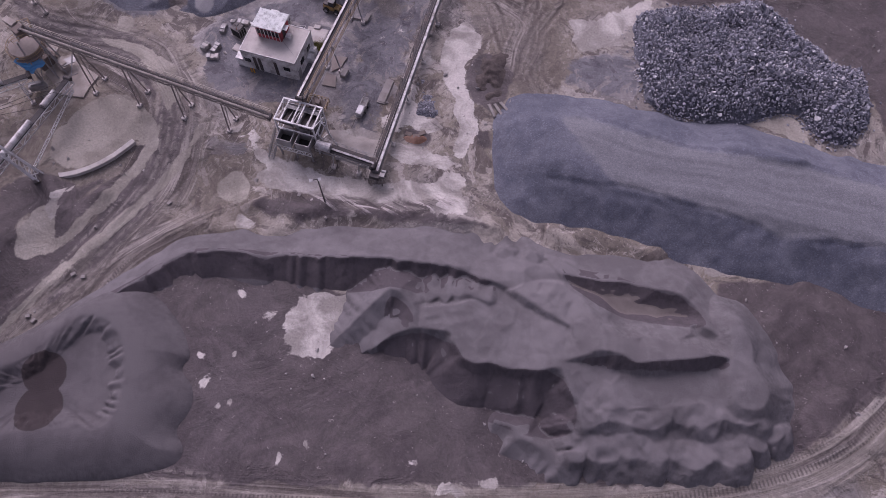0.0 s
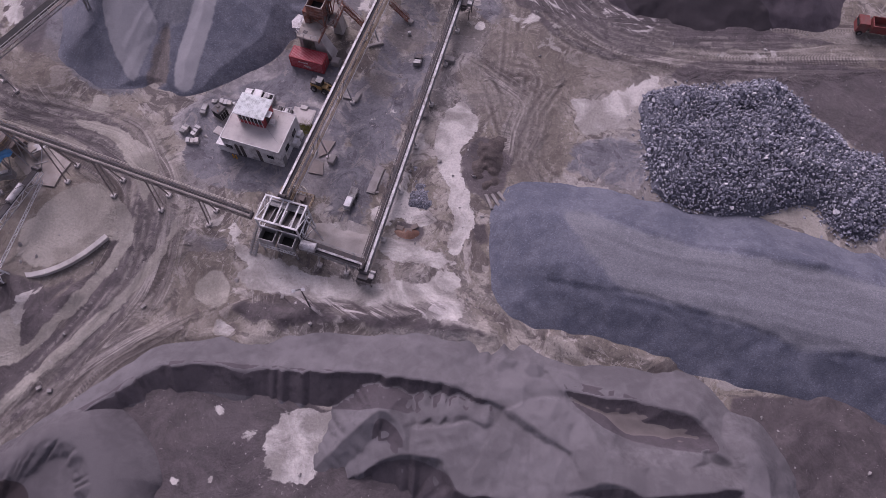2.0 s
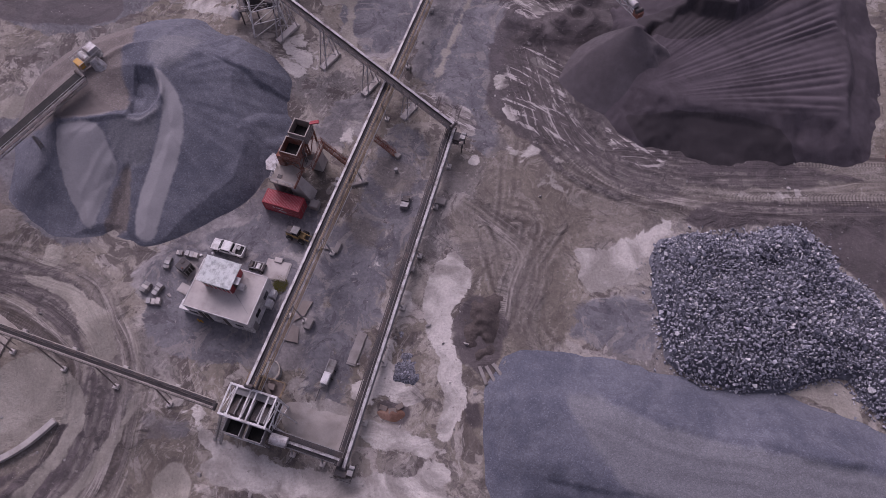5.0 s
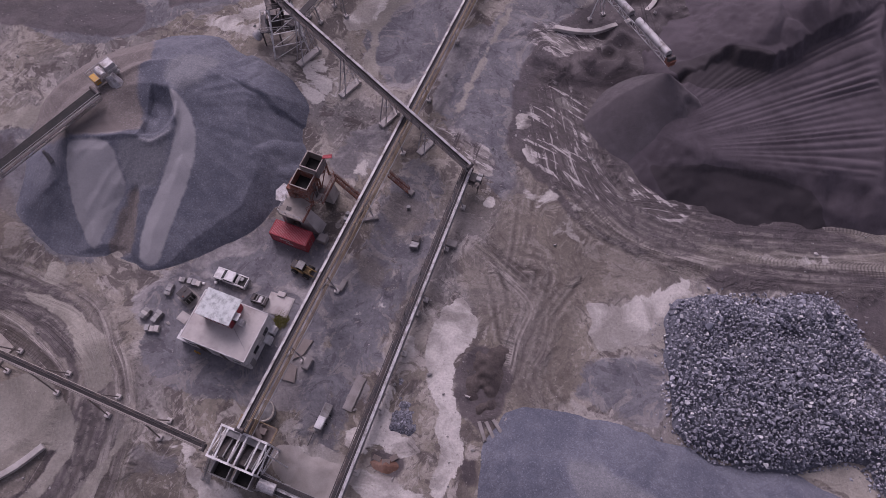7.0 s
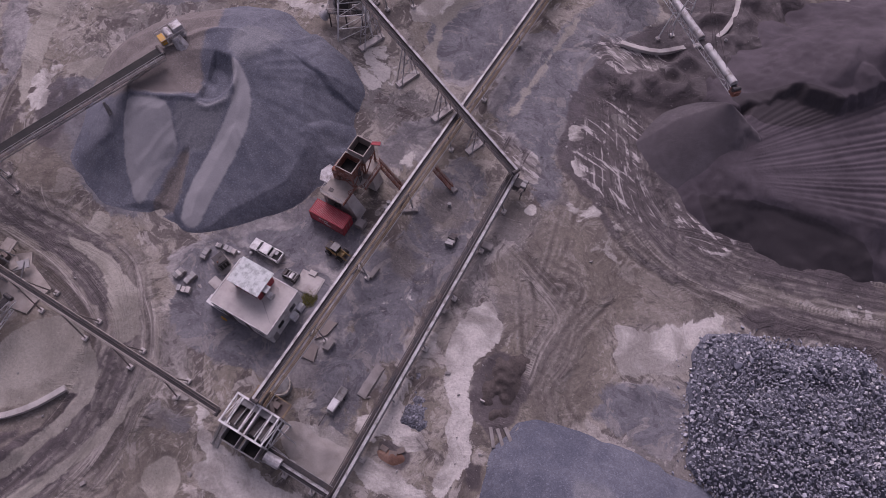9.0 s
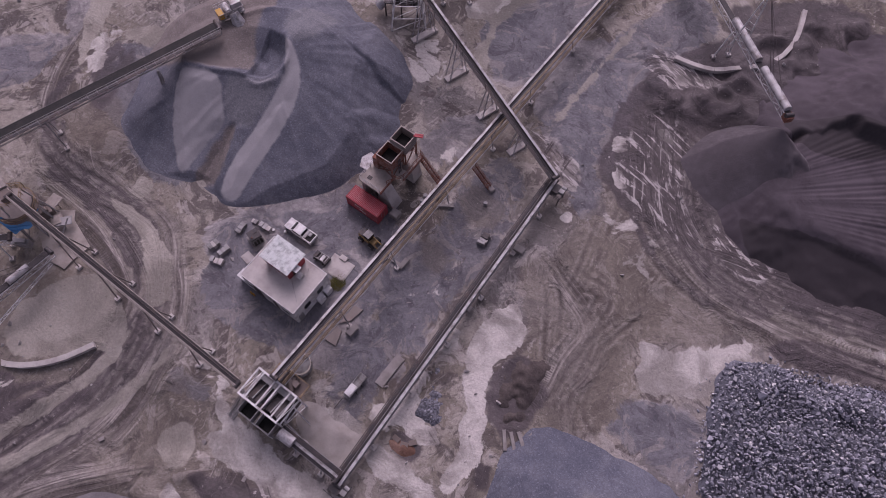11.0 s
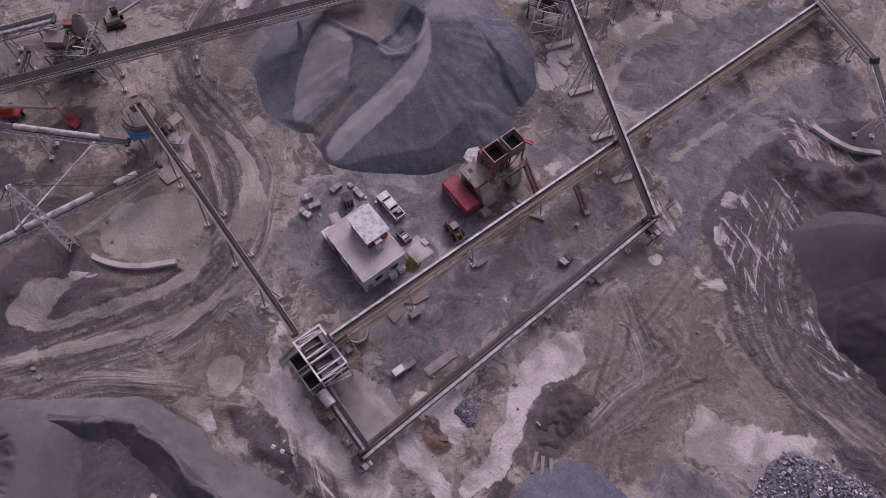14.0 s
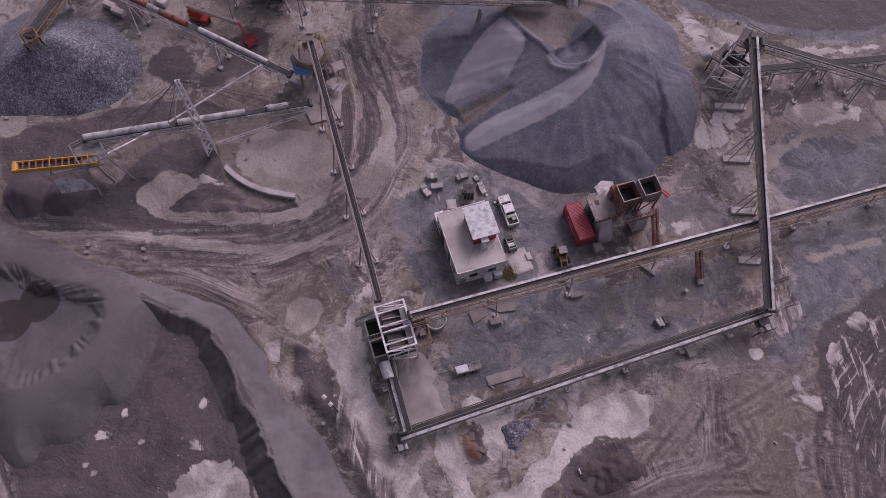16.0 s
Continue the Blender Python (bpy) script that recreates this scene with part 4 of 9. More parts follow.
pale_f, dark_f, damp_f, churn_f = field(PALE), field(DARK), field(DAMP), field(CHURN)

nyg, nxg = GX.shape
idx = np.arange(nyg * nxg).reshape(nyg, nxg)
quads = np.stack([idx[:-1, :-1], idx[:-1, 1:], idx[1:, 1:], idx[1:, :-1]], -1).reshape(-1, 4)
gme = bpy.data.meshes.new("ground")
gme.vertices.add(nyg * nxg)
gme.vertices.foreach_set("co", np.stack([GX, GY, GZ], -1).ravel())
gme.loops.add(quads.size)
gme.loops.foreach_set("vertex_index", quads.ravel())
gme.polygons.add(len(quads))
gme.polygons.foreach_set("loop_start", np.arange(len(quads)) * 4)
gme.update(calc_edges=True)
for nm, arr in (("pale", pale_f), ("fines", dark_f), ("damp", damp_f), ("churn", churn_f), ("silt", field(SILT)), ("slate", field(SLATE)), ("mud", field(MUD)), ("dry", field(DRY)), ("rut", rut), ("lip", lip), ("road_across", road_d), ("road_along", road_s), ("road", np.clip(road_m, -9, 9))):
    gme.attributes.new(nm, "FLOAT", "POINT").data.foreach_set("value", arr.ravel())
gme.shade_smooth()


def ground_material():
    k = Nodes("quarry_ground")
    p = k.place()

    def flow(turn, sx, sy, warp, detail=6):
        v = k.node("Mapping", i_Vector=k.node("Mapping", i_Vector=p, i_Rotation=(0.0, 0.0, turn)), i_Scale=(sx, sy, 1.0))
        return k.noise(v, 1.0, detail, 0.62, warp)

    def blot(c, v, at, edge, colour, amount):
        return k.mix(k.ramp(v, at - edge, at + edge, 0.0, amount), c, colour)

    warp = k.node("VectorMath", operation="ADD", i_0=p, i_1=k.node("VectorMath", operation="SCALE", i_0=k.node("TexNoise", out=1, i_Vector=p, i_Scale=0.09, i_Detail=2.0), i_3=9.0))
    broad, mid, fine = k.noise(p, 0.04, 4, 0.6, 0.8), k.noise(warp, 0.33, 7, 0.62, 0.4), k.noise(p, 2.6, 4, 0.65)
    soft = k.noise(warp, 0.25, 3, 0.5, 0.3)
    busy = k.ramp(k.noise(p, 0.055, 2, 0.5, 0.5), 0.42, 0.6)
    c = k.mix(k.ramp(broad, 0.36, 0.64), (0.136, 0.117, 0.098), (0.215, 0.19, 0.16))
    c = k.mix(k.ramp(k.noise(warp, 0.03, 3, 0.5), 0.44, 0.6, 0.0, 0.7), c, (0.175, 0.165, 0.168))
    dry = k.ramp(k.math("ADD", k.attr("dry"), k.math("MULTIPLY", k.math("SUBTRACT", broad, 0.5), 8.0)), -1.5, 1.5)
    c = k.mix(k.math("MULTIPLY", dry, 0.75), c, (0.235, 0.206, 0.168))
    # thin skins of dust, mud and fines lying over one another, each with its own torn edge
    c = blot(c, k.noise(warp, 0.075, 8, 0.6, 0.3), 0.54, 0.025, (0.30, 0.272, 0.24), 0.75)
    c = blot(c, k.noise(warp, 0.13, 8, 0.6, 0.8), 0.56, 0.025, (0.085, 0.072, 0.068), 0.78)
    c = blot(c, k.noise(warp, 0.21, 8, 0.62, 0.5), 0.59, 0.016, (0.37, 0.34, 0.315), 0.6)
    c = blot(c, k.noise(warp, 0.30, 8, 0.6, 1.4), 0.605, 0.016, (0.075, 0.064, 0.062), 0.6)
    c = k.mix(k.math("MULTIPLY", busy, k.ramp(flow(0.5, 0.7, 0.2, 2.2, 6), 0.56, 0.62, 0, 0.45)), c, (0.40, 0.37, 0.345))
    c = k.mix(k.math("MULTIPLY", busy, k.ramp(flow(2.2, 0.6, 0.17, 2.2, 6), 0.56, 0.62, 0, 0.45)), c, (0.07, 0.06, 0.058))
    c = blot(c, k.noise(warp, 0.62, 8, 0.64, 0.6), 0.605, 0.012, (0.35, 0.32, 0.29), 0.5)
    c = blot(c, k.noise(warp, 0.8, 8, 0.64, 1.0), 0.61, 0.012, (0.07, 0.06, 0.057), 0.5)
    rag = k.math("ADD", k.math("MULTIPLY", k.math("SUBTRACT", mid, 0.5), 6.0), k.math("MULTIPLY", k.math("SUBTRACT", fine, 0.5), 0.4))
    wave = k.math("MULTIPLY", k.math("SUBTRACT", soft, 0.5), 5.0)
    damp = k.ramp(k.math("ADD", k.attr("damp"), k.math("ADD", k.math("MULTIPLY", wave, 0.6), k.math("MULTIPLY", rag, 0.25))), -0.3, 0.4)
    wet_shade = k.mix(k.ramp(flow(0.9, 0.12, 0.06, 2.5), 0.38, 0.64), (0.051, 0.042, 0.046), (0.084, 0.07, 0.074))
    fines = k.ramp(k.math("ADD", k.attr("fines"), k.math("MULTIPLY", rag, 0.9)), -0.2, 0.35)
    c = k.mix(k.math("MULTIPLY", fines, 0.72), c, k.mix(k.ramp(k.noise(warp, 0.16, 7, 0.6), 0.42, 0.58), (0.135, 0.13, 0.142), (0.30, 0.286, 0.286)))
    slate = k.ramp(k.math("ADD", k.attr("slate"), k.math("MULTIPLY", rag, 0.7)), -0.15, 0.35)
    c = k.mix(k.math("MULTIPLY", slate, 0.85), c, k.mix(k.ramp(soft, 0.4, 0.6), (0.106, 0.105, 0.119), (0.158, 0.155, 0.169)))
    scuff = k.noise(warp, 0.28, 9, 0.66, 0.9)
    c = k.mix(k.math("MULTIPLY", slate, k.ramp(scuff, 0.555, 0.575, 0, 0.55)), c, (0.25, 0.228, 0.214))
    c = k.mix(k.math("MULTIPLY", slate, k.ramp(scuff, 0.42, 0.40, 0, 0.5)), c, (0.062, 0.057, 0.066))
    mud = k.ramp(k.math("ADD", k.attr("mud"), k.math("MULTIPLY", wave, 0.8)), -0.5, 0.6)
    c = k.mix(k.math("MULTIPLY", mud, 0.55), c, k.mix(k.ramp(k.noise(warp, 0.12, 5, 0.55), 0.4, 0.6), (0.105, 0.089, 0.077), (0.162, 0.14, 0.119)))
    lane = k.node("CombineXYZ", i_0=k.attr("road_across"), i_1=k.math("MULTIPLY", k.attr("road_along"), 0.03), i_2=0.0)
    streak = k.noise(lane, 0.75, 6, 0.68, 0.7)
    road = k.math("MULTIPLY", k.ramp(k.math("ADD", k.attr("road"), rag), -0.6, 1.4), k.ramp(k.noise(p, 0.09, 3), 0.34, 0.5, 0.35, 1.0))
    tracks = k.mix(k.ramp(streak, 0.42, 0.5), (0.08, 0.068, 0.064), (0.145, 0.127, 0.12))
    bands = k.noise(k.node("CombineXYZ", i_0=k.attr("road_across"), i_1=k.math("MULTIPLY", k.attr("road_along"), 0.05), i_2=3.0), 0.3, 3, 0.5, 0.9)
    tracks = k.mix(k.ramp(bands, 0.5, 0.56, 0, 0.75), tracks, k.mix(k.ramp(streak, 0.4, 0.6), (0.20, 0.178, 0.155), (0.31, 0.285, 0.25)))
    tracks = k.mix(k.ramp(bands, 0.45, 0.40, 0, 0.7), tracks, (0.062, 0.052, 0.047))
    tracks = k.mix(k.ramp(streak, 0.555, 0.60), tracks, (0.34, 0.31, 0.285))
    c = k.mix(k.math("MULTIPLY", road, 0.85), c, tracks)
    wet_shade = k.mix(k.math("MULTIPLY", road, k.ramp(streak, 0.5, 0.58, 0, 0.4)), wet_shade, (0.12, 0.103, 0.098))
    c = k.mix(k.math("MULTIPLY", damp, 0.9), c, wet_shade)
    # tyre treads: short dark bars across narrow strips along the road
    strip = k.ramp(k.noise(k.node("CombineXYZ", i_0=k.attr("road_across"), i_1=k.math("MULTIPLY", k.attr("road_along"), 0.02), i_2=11.0), 0.85, 2, 0.5, 0.3), 0.54, 0.57)
    bars = k.ramp(k.math("SINE", k.math("ADD", k.math("MULTIPLY", k.attr("road_along"), 11.0), k.math("MULTIPLY", mid, 6.0))), -0.1, 0.5)
    tread = k.math("MULTIPLY", k.math("MULTIPLY", road, strip), bars)
    c = k.mix(k.math("MULTIPLY", tread, 0.55), c, (0.06, 0.051, 0.05))
    torn = k.ramp(k.noise(p, 0.7, 5, 0.65, 0.8), 0.4, 0.58)
    c = k.mix(k.math("MULTIPLY", k.math("MULTIPLY", k.attr("lip"), torn), 0.6), c, (0.30, 0.272, 0.248))
    c = k.mix(k.math("MULTIPLY", k.math("MULTIPLY", k.attr("rut"), k.ramp(torn, 0.0, 1.0, 0.35, 1.0)), 0.65), c, (0.07, 0.059, 0.056))
    clods = k.noise(p, 1.0, 6, 0.7)
    c = k.mix(k.math("SUBTRACT", 0.16, k.math("MULTIPLY", damp, 0.1)), c, k.mix(k.ramp(clods, 0.36, 0.64), (0.2, 0.2, 0.2), (0.8, 0.8, 0.8)), "OVERLAY")
    silt = k.ramp(k.math("ADD", k.attr("silt"), k.math("ADD", k.math("MULTIPLY", wave, 0.45), k.math("MULTIPLY", rag, 0.25))), -0.1, 0.25)
    c = k.mix(k.math("MULTIPLY", silt, 0.9), c, k.mix(k.ramp(k.noise(warp, 0.1, 6, 0.55), 0.4, 0.62), (0.215, 0.198, 0.172), (0.34, 0.314, 0.275)))
    pale = k.ramp(k.math("ADD", k.attr("pale"), k.math("ADD", k.math("MULTIPLY", wave, 0.5), k.math("MULTIPLY", rag, 0.45))), -0.05, 0.2)
    skin = k.mix(k.ramp(k.noise(warp, 0.14, 7, 0.58, 0.6), 0.38, 0.62), (0.25, 0.232, 0.214), (0.51, 0.48, 0.45))
    c = k.mix(k.math("MULTIPLY", pale, 0.92), c, skin)
    churn = k.ramp(k.math("ADD", k.attr("churn"), k.math("MULTIPLY", rag, 0.6)), -0.6, 0.8)
    c = k.mix(k.math("MULTIPLY", churn, 0.55), c, (0.082, 0.069, 0.071))
    bend = k.node("VectorMath", operation="ADD", i_0=p, i_1=k.node("VectorMath", operation="SCALE", i_0=k.node("TexNoise", out=1, i_Vector=p, i_Scale=0.05, i_Detail=1.0), i_3=10.0))
    cuts = k.noise(k.node("Mapping", i_Vector=k.node("Mapping", i_Vector=bend, i_Rotation=(0.0, 0.0, 2.08)), i_Scale=(0.95, 0.11, 1.0)), 1.0, 4, 0.62, 0.15)
    c = k.mix(k.math("MULTIPLY", churn, k.ramp(cuts, 0.47, 0.42, 0, 0.7)), c, (0.062, 0.053, 0.052))
    c = k.mix(k.math("MULTIPLY", churn, k.ramp(cuts, 0.565, 0.595, 0, 0.85)), c, (0.43, 0.40, 0.385))
    scrape = k.noise(k.node("CombineXYZ", i_0=k.attr("road_across"), i_1=k.math("MULTIPLY", k.attr("road_along"), 0.16), i_2=7.0), 1.25, 5, 0.66, 0.8)
    c = k.mix(k.math("MULTIPLY", churn, k.ramp(scrape, 0.46, 0.40, 0, 0.85)), c, (0.055, 0.046, 0.048))
    c = k.mix(k.math("MULTIPLY", churn, k.ramp(scrape, 0.58, 0.62, 0, 0.7)), c, (0.42, 0.39, 0.375))
    fleck = k.noise(p, 1.7, 5, 0.7, 0.6)
    c = k.mix(k.ramp(fleck, 0.64, 0.67, 0, 0.4), c, (0.40, 0.37, 0.345))
    c = k.mix(k.ramp(fleck, 0.365, 0.335, 0, 0.4), c, (0.05, 0.043, 0.042))
    c = k.mix(0.13, c, k.mix(k.ramp(fine, 0.3, 0.7), (0.1, 0.1, 0.1), (0.9, 0.9, 0.9)), "OVERLAY")
    rough = k.math("SUBTRACT", 0.92, k.math("MULTIPLY", damp, 0.2))
    h = k.math("ADD", k.math("MULTIPLY", mid, 1.6), k.math("ADD", k.math("MULTIPLY", fine, 0.25), k.math("MULTIPLY", k.math("MULTIPLY", streak, road), 2.0)))
    return k.done(c, rough, h, 0.9, 0.28)


gme.materials.append(ground_material())
ground = tagged(new("ground", gme), "brown quarry ground with pale dust patches and wheel tracks", "ground", kind="structure")

# ---- stockpiles ----
def ridge(line, left, right, X, Y, flat=0.0, wob=0.5, shift=0.0, ends=0.5):
    """A crest with its own height along the way; each side falls at one slope, or as (scarp slope, scarp drop, talus slope)."""
    pts = curve_through(line)
    zs = [z for _, _, z in line]
    d, s = along(pts, X, Y)
    run = np.cumsum([0] + [math.dist(p, q) for p, q in zip(pts, pts[1:])])
    z = np.interp(s, run[::8], zs)
    flute = (0.5 - 1.9 * np.abs(value_noise(s, 0 * s, 2.1, 2, shift + 7))) * np.clip(np.abs(d) / 1.4, 0, 1)
    d = d + value_noise(X, Y, 5.0, 2, shift) * wob * 0.7 + np.sign(d) * flute * wob
    r = np.maximum(np.abs(d) - flat, 0)

    def drop(k):
        if not isinstance(k, tuple):
            return r * k
        a = k[1] / k[0]
        return np.where(r < a, r * k[0], k[1] + (r - a) * k[2])

    # beyond its two ends the crest runs out quickly
    (ax, ay), (bx, by), (cx, cy), (ex, ey) = pts[0], pts[4], pts[-5], pts[-1]
    past = np.maximum(((ax - bx) * (X - ax) + (ay - by) * (Y - ay)) / math.dist(pts[0], pts[4]), ((ex - cx) * (X - ex) + (ey - cy) * (Y - ey)) / math.dist(pts[-1], pts[-5]))
    z = z - np.clip(past, 0, 30) * ends * np.exp(-(np.maximum(np.abs(d) - 12, 0) / 6) ** 2)
    return z - np.where(d > 0, drop(left), drop(right))


def load(at, top, slope, X, Y, shift=0.0):
    """A tipped load: a small flat top with an uneven round skirt."""
    x, y, z = at
    ang = np.arctan2(Y - y, X - x)
    r = np.hypot(X - x, Y - y) * (1 + 0.1 * np.sin(ang * 2 + shift) + 0.05 * np.sin(ang * 5 + shift * 3)) + value_noise(X, Y, 2.2, 2, shift) * 0.35
    return z - np.maximum(r - top, 0) * slope


def skirt(core, foot, X, Y, wob=0.6, shift=0.0):
    """1 on the core, falling evenly to 0 at the foot outline; with the two distances."""
    a = inside(rounded(core), X, Y) + value_noise(X, Y, 5.0, 2, shift) * wob * 0.4
    b = inside(rounded(foot), X, Y) + value_noise(X, Y, 6.0, 2, shift + 4) * wob
    return np.where(a > 0, 1.0, np.clip(b, -4, None) / np.maximum(b - a, 0.3)), a, b


def cone(at, slope, X, Y, wob=0.4, shift=0.0):
    x, y, z = at
    ang = np.arctan2(Y - y, X - x)
    r = np.hypot(X - x, Y - y)
    rib = 0.04 * np.sin(ang * 7 + shift + 1.5 * np.sin(ang * 3)) * r * 0.4
    return z + 0.35 - np.hypot(r, 0.6) * slope + rib * wob + value_noise(X, Y, 3.0, 2, shift) * wob * 0.6


def tones(ob, name, patches, steep=0.0):
    """Outlined stains on a heap: pale fines, damp sand, painted shade on steep faces."""
    me = ob.data
    co = np.empty(len(me.vertices) * 3)
    me.vertices.foreach_get("co", co)
    X, Y = co[0::3], co[1::3]
    out = np.full(X.shape, -9.0)
    for outline in patches:
        out = np.maximum(out, np.clip(inside(rounded(outline), X, Y), -9, 3))
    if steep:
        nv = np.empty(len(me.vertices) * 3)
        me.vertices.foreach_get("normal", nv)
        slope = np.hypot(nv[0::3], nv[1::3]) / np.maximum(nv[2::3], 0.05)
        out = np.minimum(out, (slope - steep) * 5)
    me.attributes.new(name, "FLOAT", "POINT").data.foreach_set("value", out + 10)


GRAVEL = [(8.6, 55.1), (8.7, 61.5), (9.7, 65.3), (12.9, 69.0), (17.8, 69.3), (26.6, 68.5), (33.6, 67.1), (37.9, 65.6), (42.0, 63.5), (50.0, 64.0), (57.4, 61.8), (63.9, 58.9), (69.3, 56.8), (87.7, 52.0), (80.5, 28.0), (63.0, 32.0), (56.4, 33.5), (45.2, 36.5), (35.3, 38.8), (24.4, 42.2), (16.4, 44.2), (11.6, 46.5), (9.3, 50.7)]
LANE = [(18.8, 62.3), (23.5, 63.0), (27.4, 60.5), (36.1, 57.0), (51.9, 54.0), (63.1, 51.5), (87.7, 45.5), (84.1, 34.0), (60.4, 40.7), (52.9, 40.6), (48.2, 43.4), (42.3, 45.3), (34.8, 47.5), (27.1, 49.6), (24.3, 53.5)]
STEP = [(21.5, 62.9), (27.4, 60.5), (30.6, 59.2), (36.1, 57.0), (44.1, 55.7), (51.9, 54.0), (58.9, 52.5), (70.0, 50.0), (90.0, 45.0)]
SLIP = [(26.5, 49.6), (31.8, 48.5), (35.5, 47.1), (41.5, 45.2), (48.2, 43.1), (53.5, 40.6), (60.6, 40.0)]


def gravel_height(X, Y):
    z = heap(GRAVEL, 5.0 + value_noise(X, Y, 16, 2) * 0.4, 0.56, X, Y, 1.0, 1.0, 0.8)
    on = np.clip((z - 3.2) / 0.8, 0, 1)
    dl, s = along(curve_through(STEP), X, Y)
    dl = dl + value_noise(X, Y, 6, 2, 14) * 0.7
    # the berm behind the lane ends in a low scarp, with loads pushed up on it
    berm = np.clip(dl / 0.9, 0, 1) * (0.5 + 0.5 * value_noise(X, Y, 7, 2, 24)) * np.clip(s / 8, 0, 1)
    z = z + berm * on + np.clip(dl, 0, 1) * on * (0.25 - 0.7 * np.abs(value_noise(X + Y * 0.5, Y * 0.3, 4.0, 1, 9)))
    lane = np.clip(inside(LANE, X, Y), 0, 1)
    groove = value_noise(dl * 1.2, s * 0.05, 1.0, 3, 3) * 0.14
    z = z + groove * lane - lane * 0.15
    cut, c = along(curve_through(SLIP), X, Y)
    cut = cut + value_noise(X, Y, 2.5, 2, 6) * 0.35
    z = z - 0.28 * np.exp(-(cut / 0.28) ** 2) * on - 0.35 * np.clip(-cut / 1.5, 0, 1) * on
    # runs of stones down the front
    return z + np.clip(z, 0, 1) * (1 - lane) * (0.12 - 0.3 * np.abs(value_noise(X, Y * 0.45, 3.4, 2, 9)) + 0.1 * value_noise(X, Y, 1.4, 2, 8))


gravel = stockpile("gravel_stockpile", (6, 30, 106, 80), 0.3, gravel_height, M_GRAVEL,
                   "long flat-topped stockpile of blue-grey crushed gravel", "gravel pile")

tones(gravel, "dust", [LANE])

# the sand bank round the pit: a long crest, tipped sheets with cut faces, and rows of loads
BANK = [(-63.1, 27.0, 1.5), (-58.5, 29.0, 1.8), (-53.1, 31.0, 2.2), (-47.6, 33.5, 2.6), (-43.8, 36.5, 3.0), (-39.9, 38.8, 3.3), (-35.8, 40.0, 3.5), (-31.5, 39.5, 3.6), (-28.1, 39.2, 3.6), (-23.0, 39.3, 3.7), (-17.9, 38.8, 3.8), (-11.2, 38.3, 3.9), (-2.0, 37.1, 4.1), (2.1, 36.6, 4.2), (5.4, 35.4, 4.0), (7.9, 34.4, 3.8), (10.0, 33.2, 3.4)]
OUTER = [(-67.0, 22.0), (-59.1, 27.7), (-54.8, 30.8), (-50.5, 34.6), (-44.6, 39.4), (-38.2, 43.4), (-31.2, 43.8), (-24.1, 42.8), (-20.7, 43.8), (-15.4, 44.3), (-6.6, 44.5), (1.4, 44.2), (5.8, 43.2), (8.8, 41.2), (11.5, 42.0), (18.3, 39.7), (23.1, 39.2), (28.4, 39.7), (33.5, 38.6), (39.7, 36.0), (43.8, 30.4), (47.6, 26.5), (48.2, 22.5), (48.9, 18.0), (47.0, 9.0), (41.0, 5.0), (-61.8, 2.0)]
FRONT = [(-9.7, 24.5, 0.8), (-6.0, 26.3, 2.8), (-1.9, 26.6, 4.0), (1.3, 25.9, 4.3), (2.5, 24.4, 4.4), (4.4, 22.2, 4.5), (7.5, 21.9, 4.5), (9.8, 21.1, 4.5), (13.7, 20.5, 4.6), (16.4, 21.0, 4.7), (17.6, 20.5, 4.5), (18.7, 17.3, 4.0), (20.8, 14.6, 3.5)]
SPUR = [(-15.3, 25.7, 0.3), (-11.0, 29.3, 2.4), (-6.8, 32.3, 4.6), (-4.2, 30.5, 4.2), (-2.7, 27.3, 3.8)]
BACK = [(16.8, 21.8, 4.4), (19.9, 22.5, 5.1), (22.2, 23.3, 5.8), (25.2, 22.7, 5.9), (27.5, 21.6, 5.7), (31.4, 21.9, 5.7), (36.1, 22.3, 5.7), (40.1, 22.9, 5.6), (41.8, 21.8, 5.2)]
RISE = [(17.4, 37.7, 2.4), (19.6, 36.2, 4.0), (23.6, 35.4, 4.6), (26.8, 35.6, 5.0), (29.9, 33.8, 5.0), (33.8, 32.2, 5.0), (35.7, 32.2, 5.2), (37.3, 30.0, 5.0), (39.2, 28.2, 4.6), (41.2, 26.4, 4.6)]
SLUMP = [(10.7, 32.6, 4.0), (14.2, 30.5, 4.5), (16.1, 29.0, 4.6), (18.9, 27.5, 4.5)]
HOLLOW = [(19.0, 35.0), (23.0, 34.2), (27.6, 33.4), (33.9, 31.3), (37.8, 29.2), (34.8, 28.3), (30.8, 28.2), (26.8, 29.0), (23.6, 31.0), (20.6, 33.3)]
BENCH = [(18.1, 20.5), (20.9, 21.6), (27.2, 20.8), (40.5, 20.7), (41.0, 16.6), (32.9, 15.8), (25.1, 15.2), (20.9, 14.7), (18.7, 17.4)]
RIGHT = [(41.4, 28.4), (44.0, 25.1), (44.3, 21.5), (44.8, 16.9), (43.0, 15.3), (40.2, 16.3), (41.1, 21.9)]
LOADS = [(46.0, 20.0, 2.4, 1.2), (46.0, 24.0, 2.4, 1.2), (46.2, 16.0, 2.2, 1.2), (10.6, 39.0, 1.7, 1.0), (14.4, 38.6, 1.9, 0.8), (28.4, 26.0, 5.0, 0.5), (33.0, 25.8, 5.1, 0.6), (24.4, 26.4, 5.0, 0.5)]
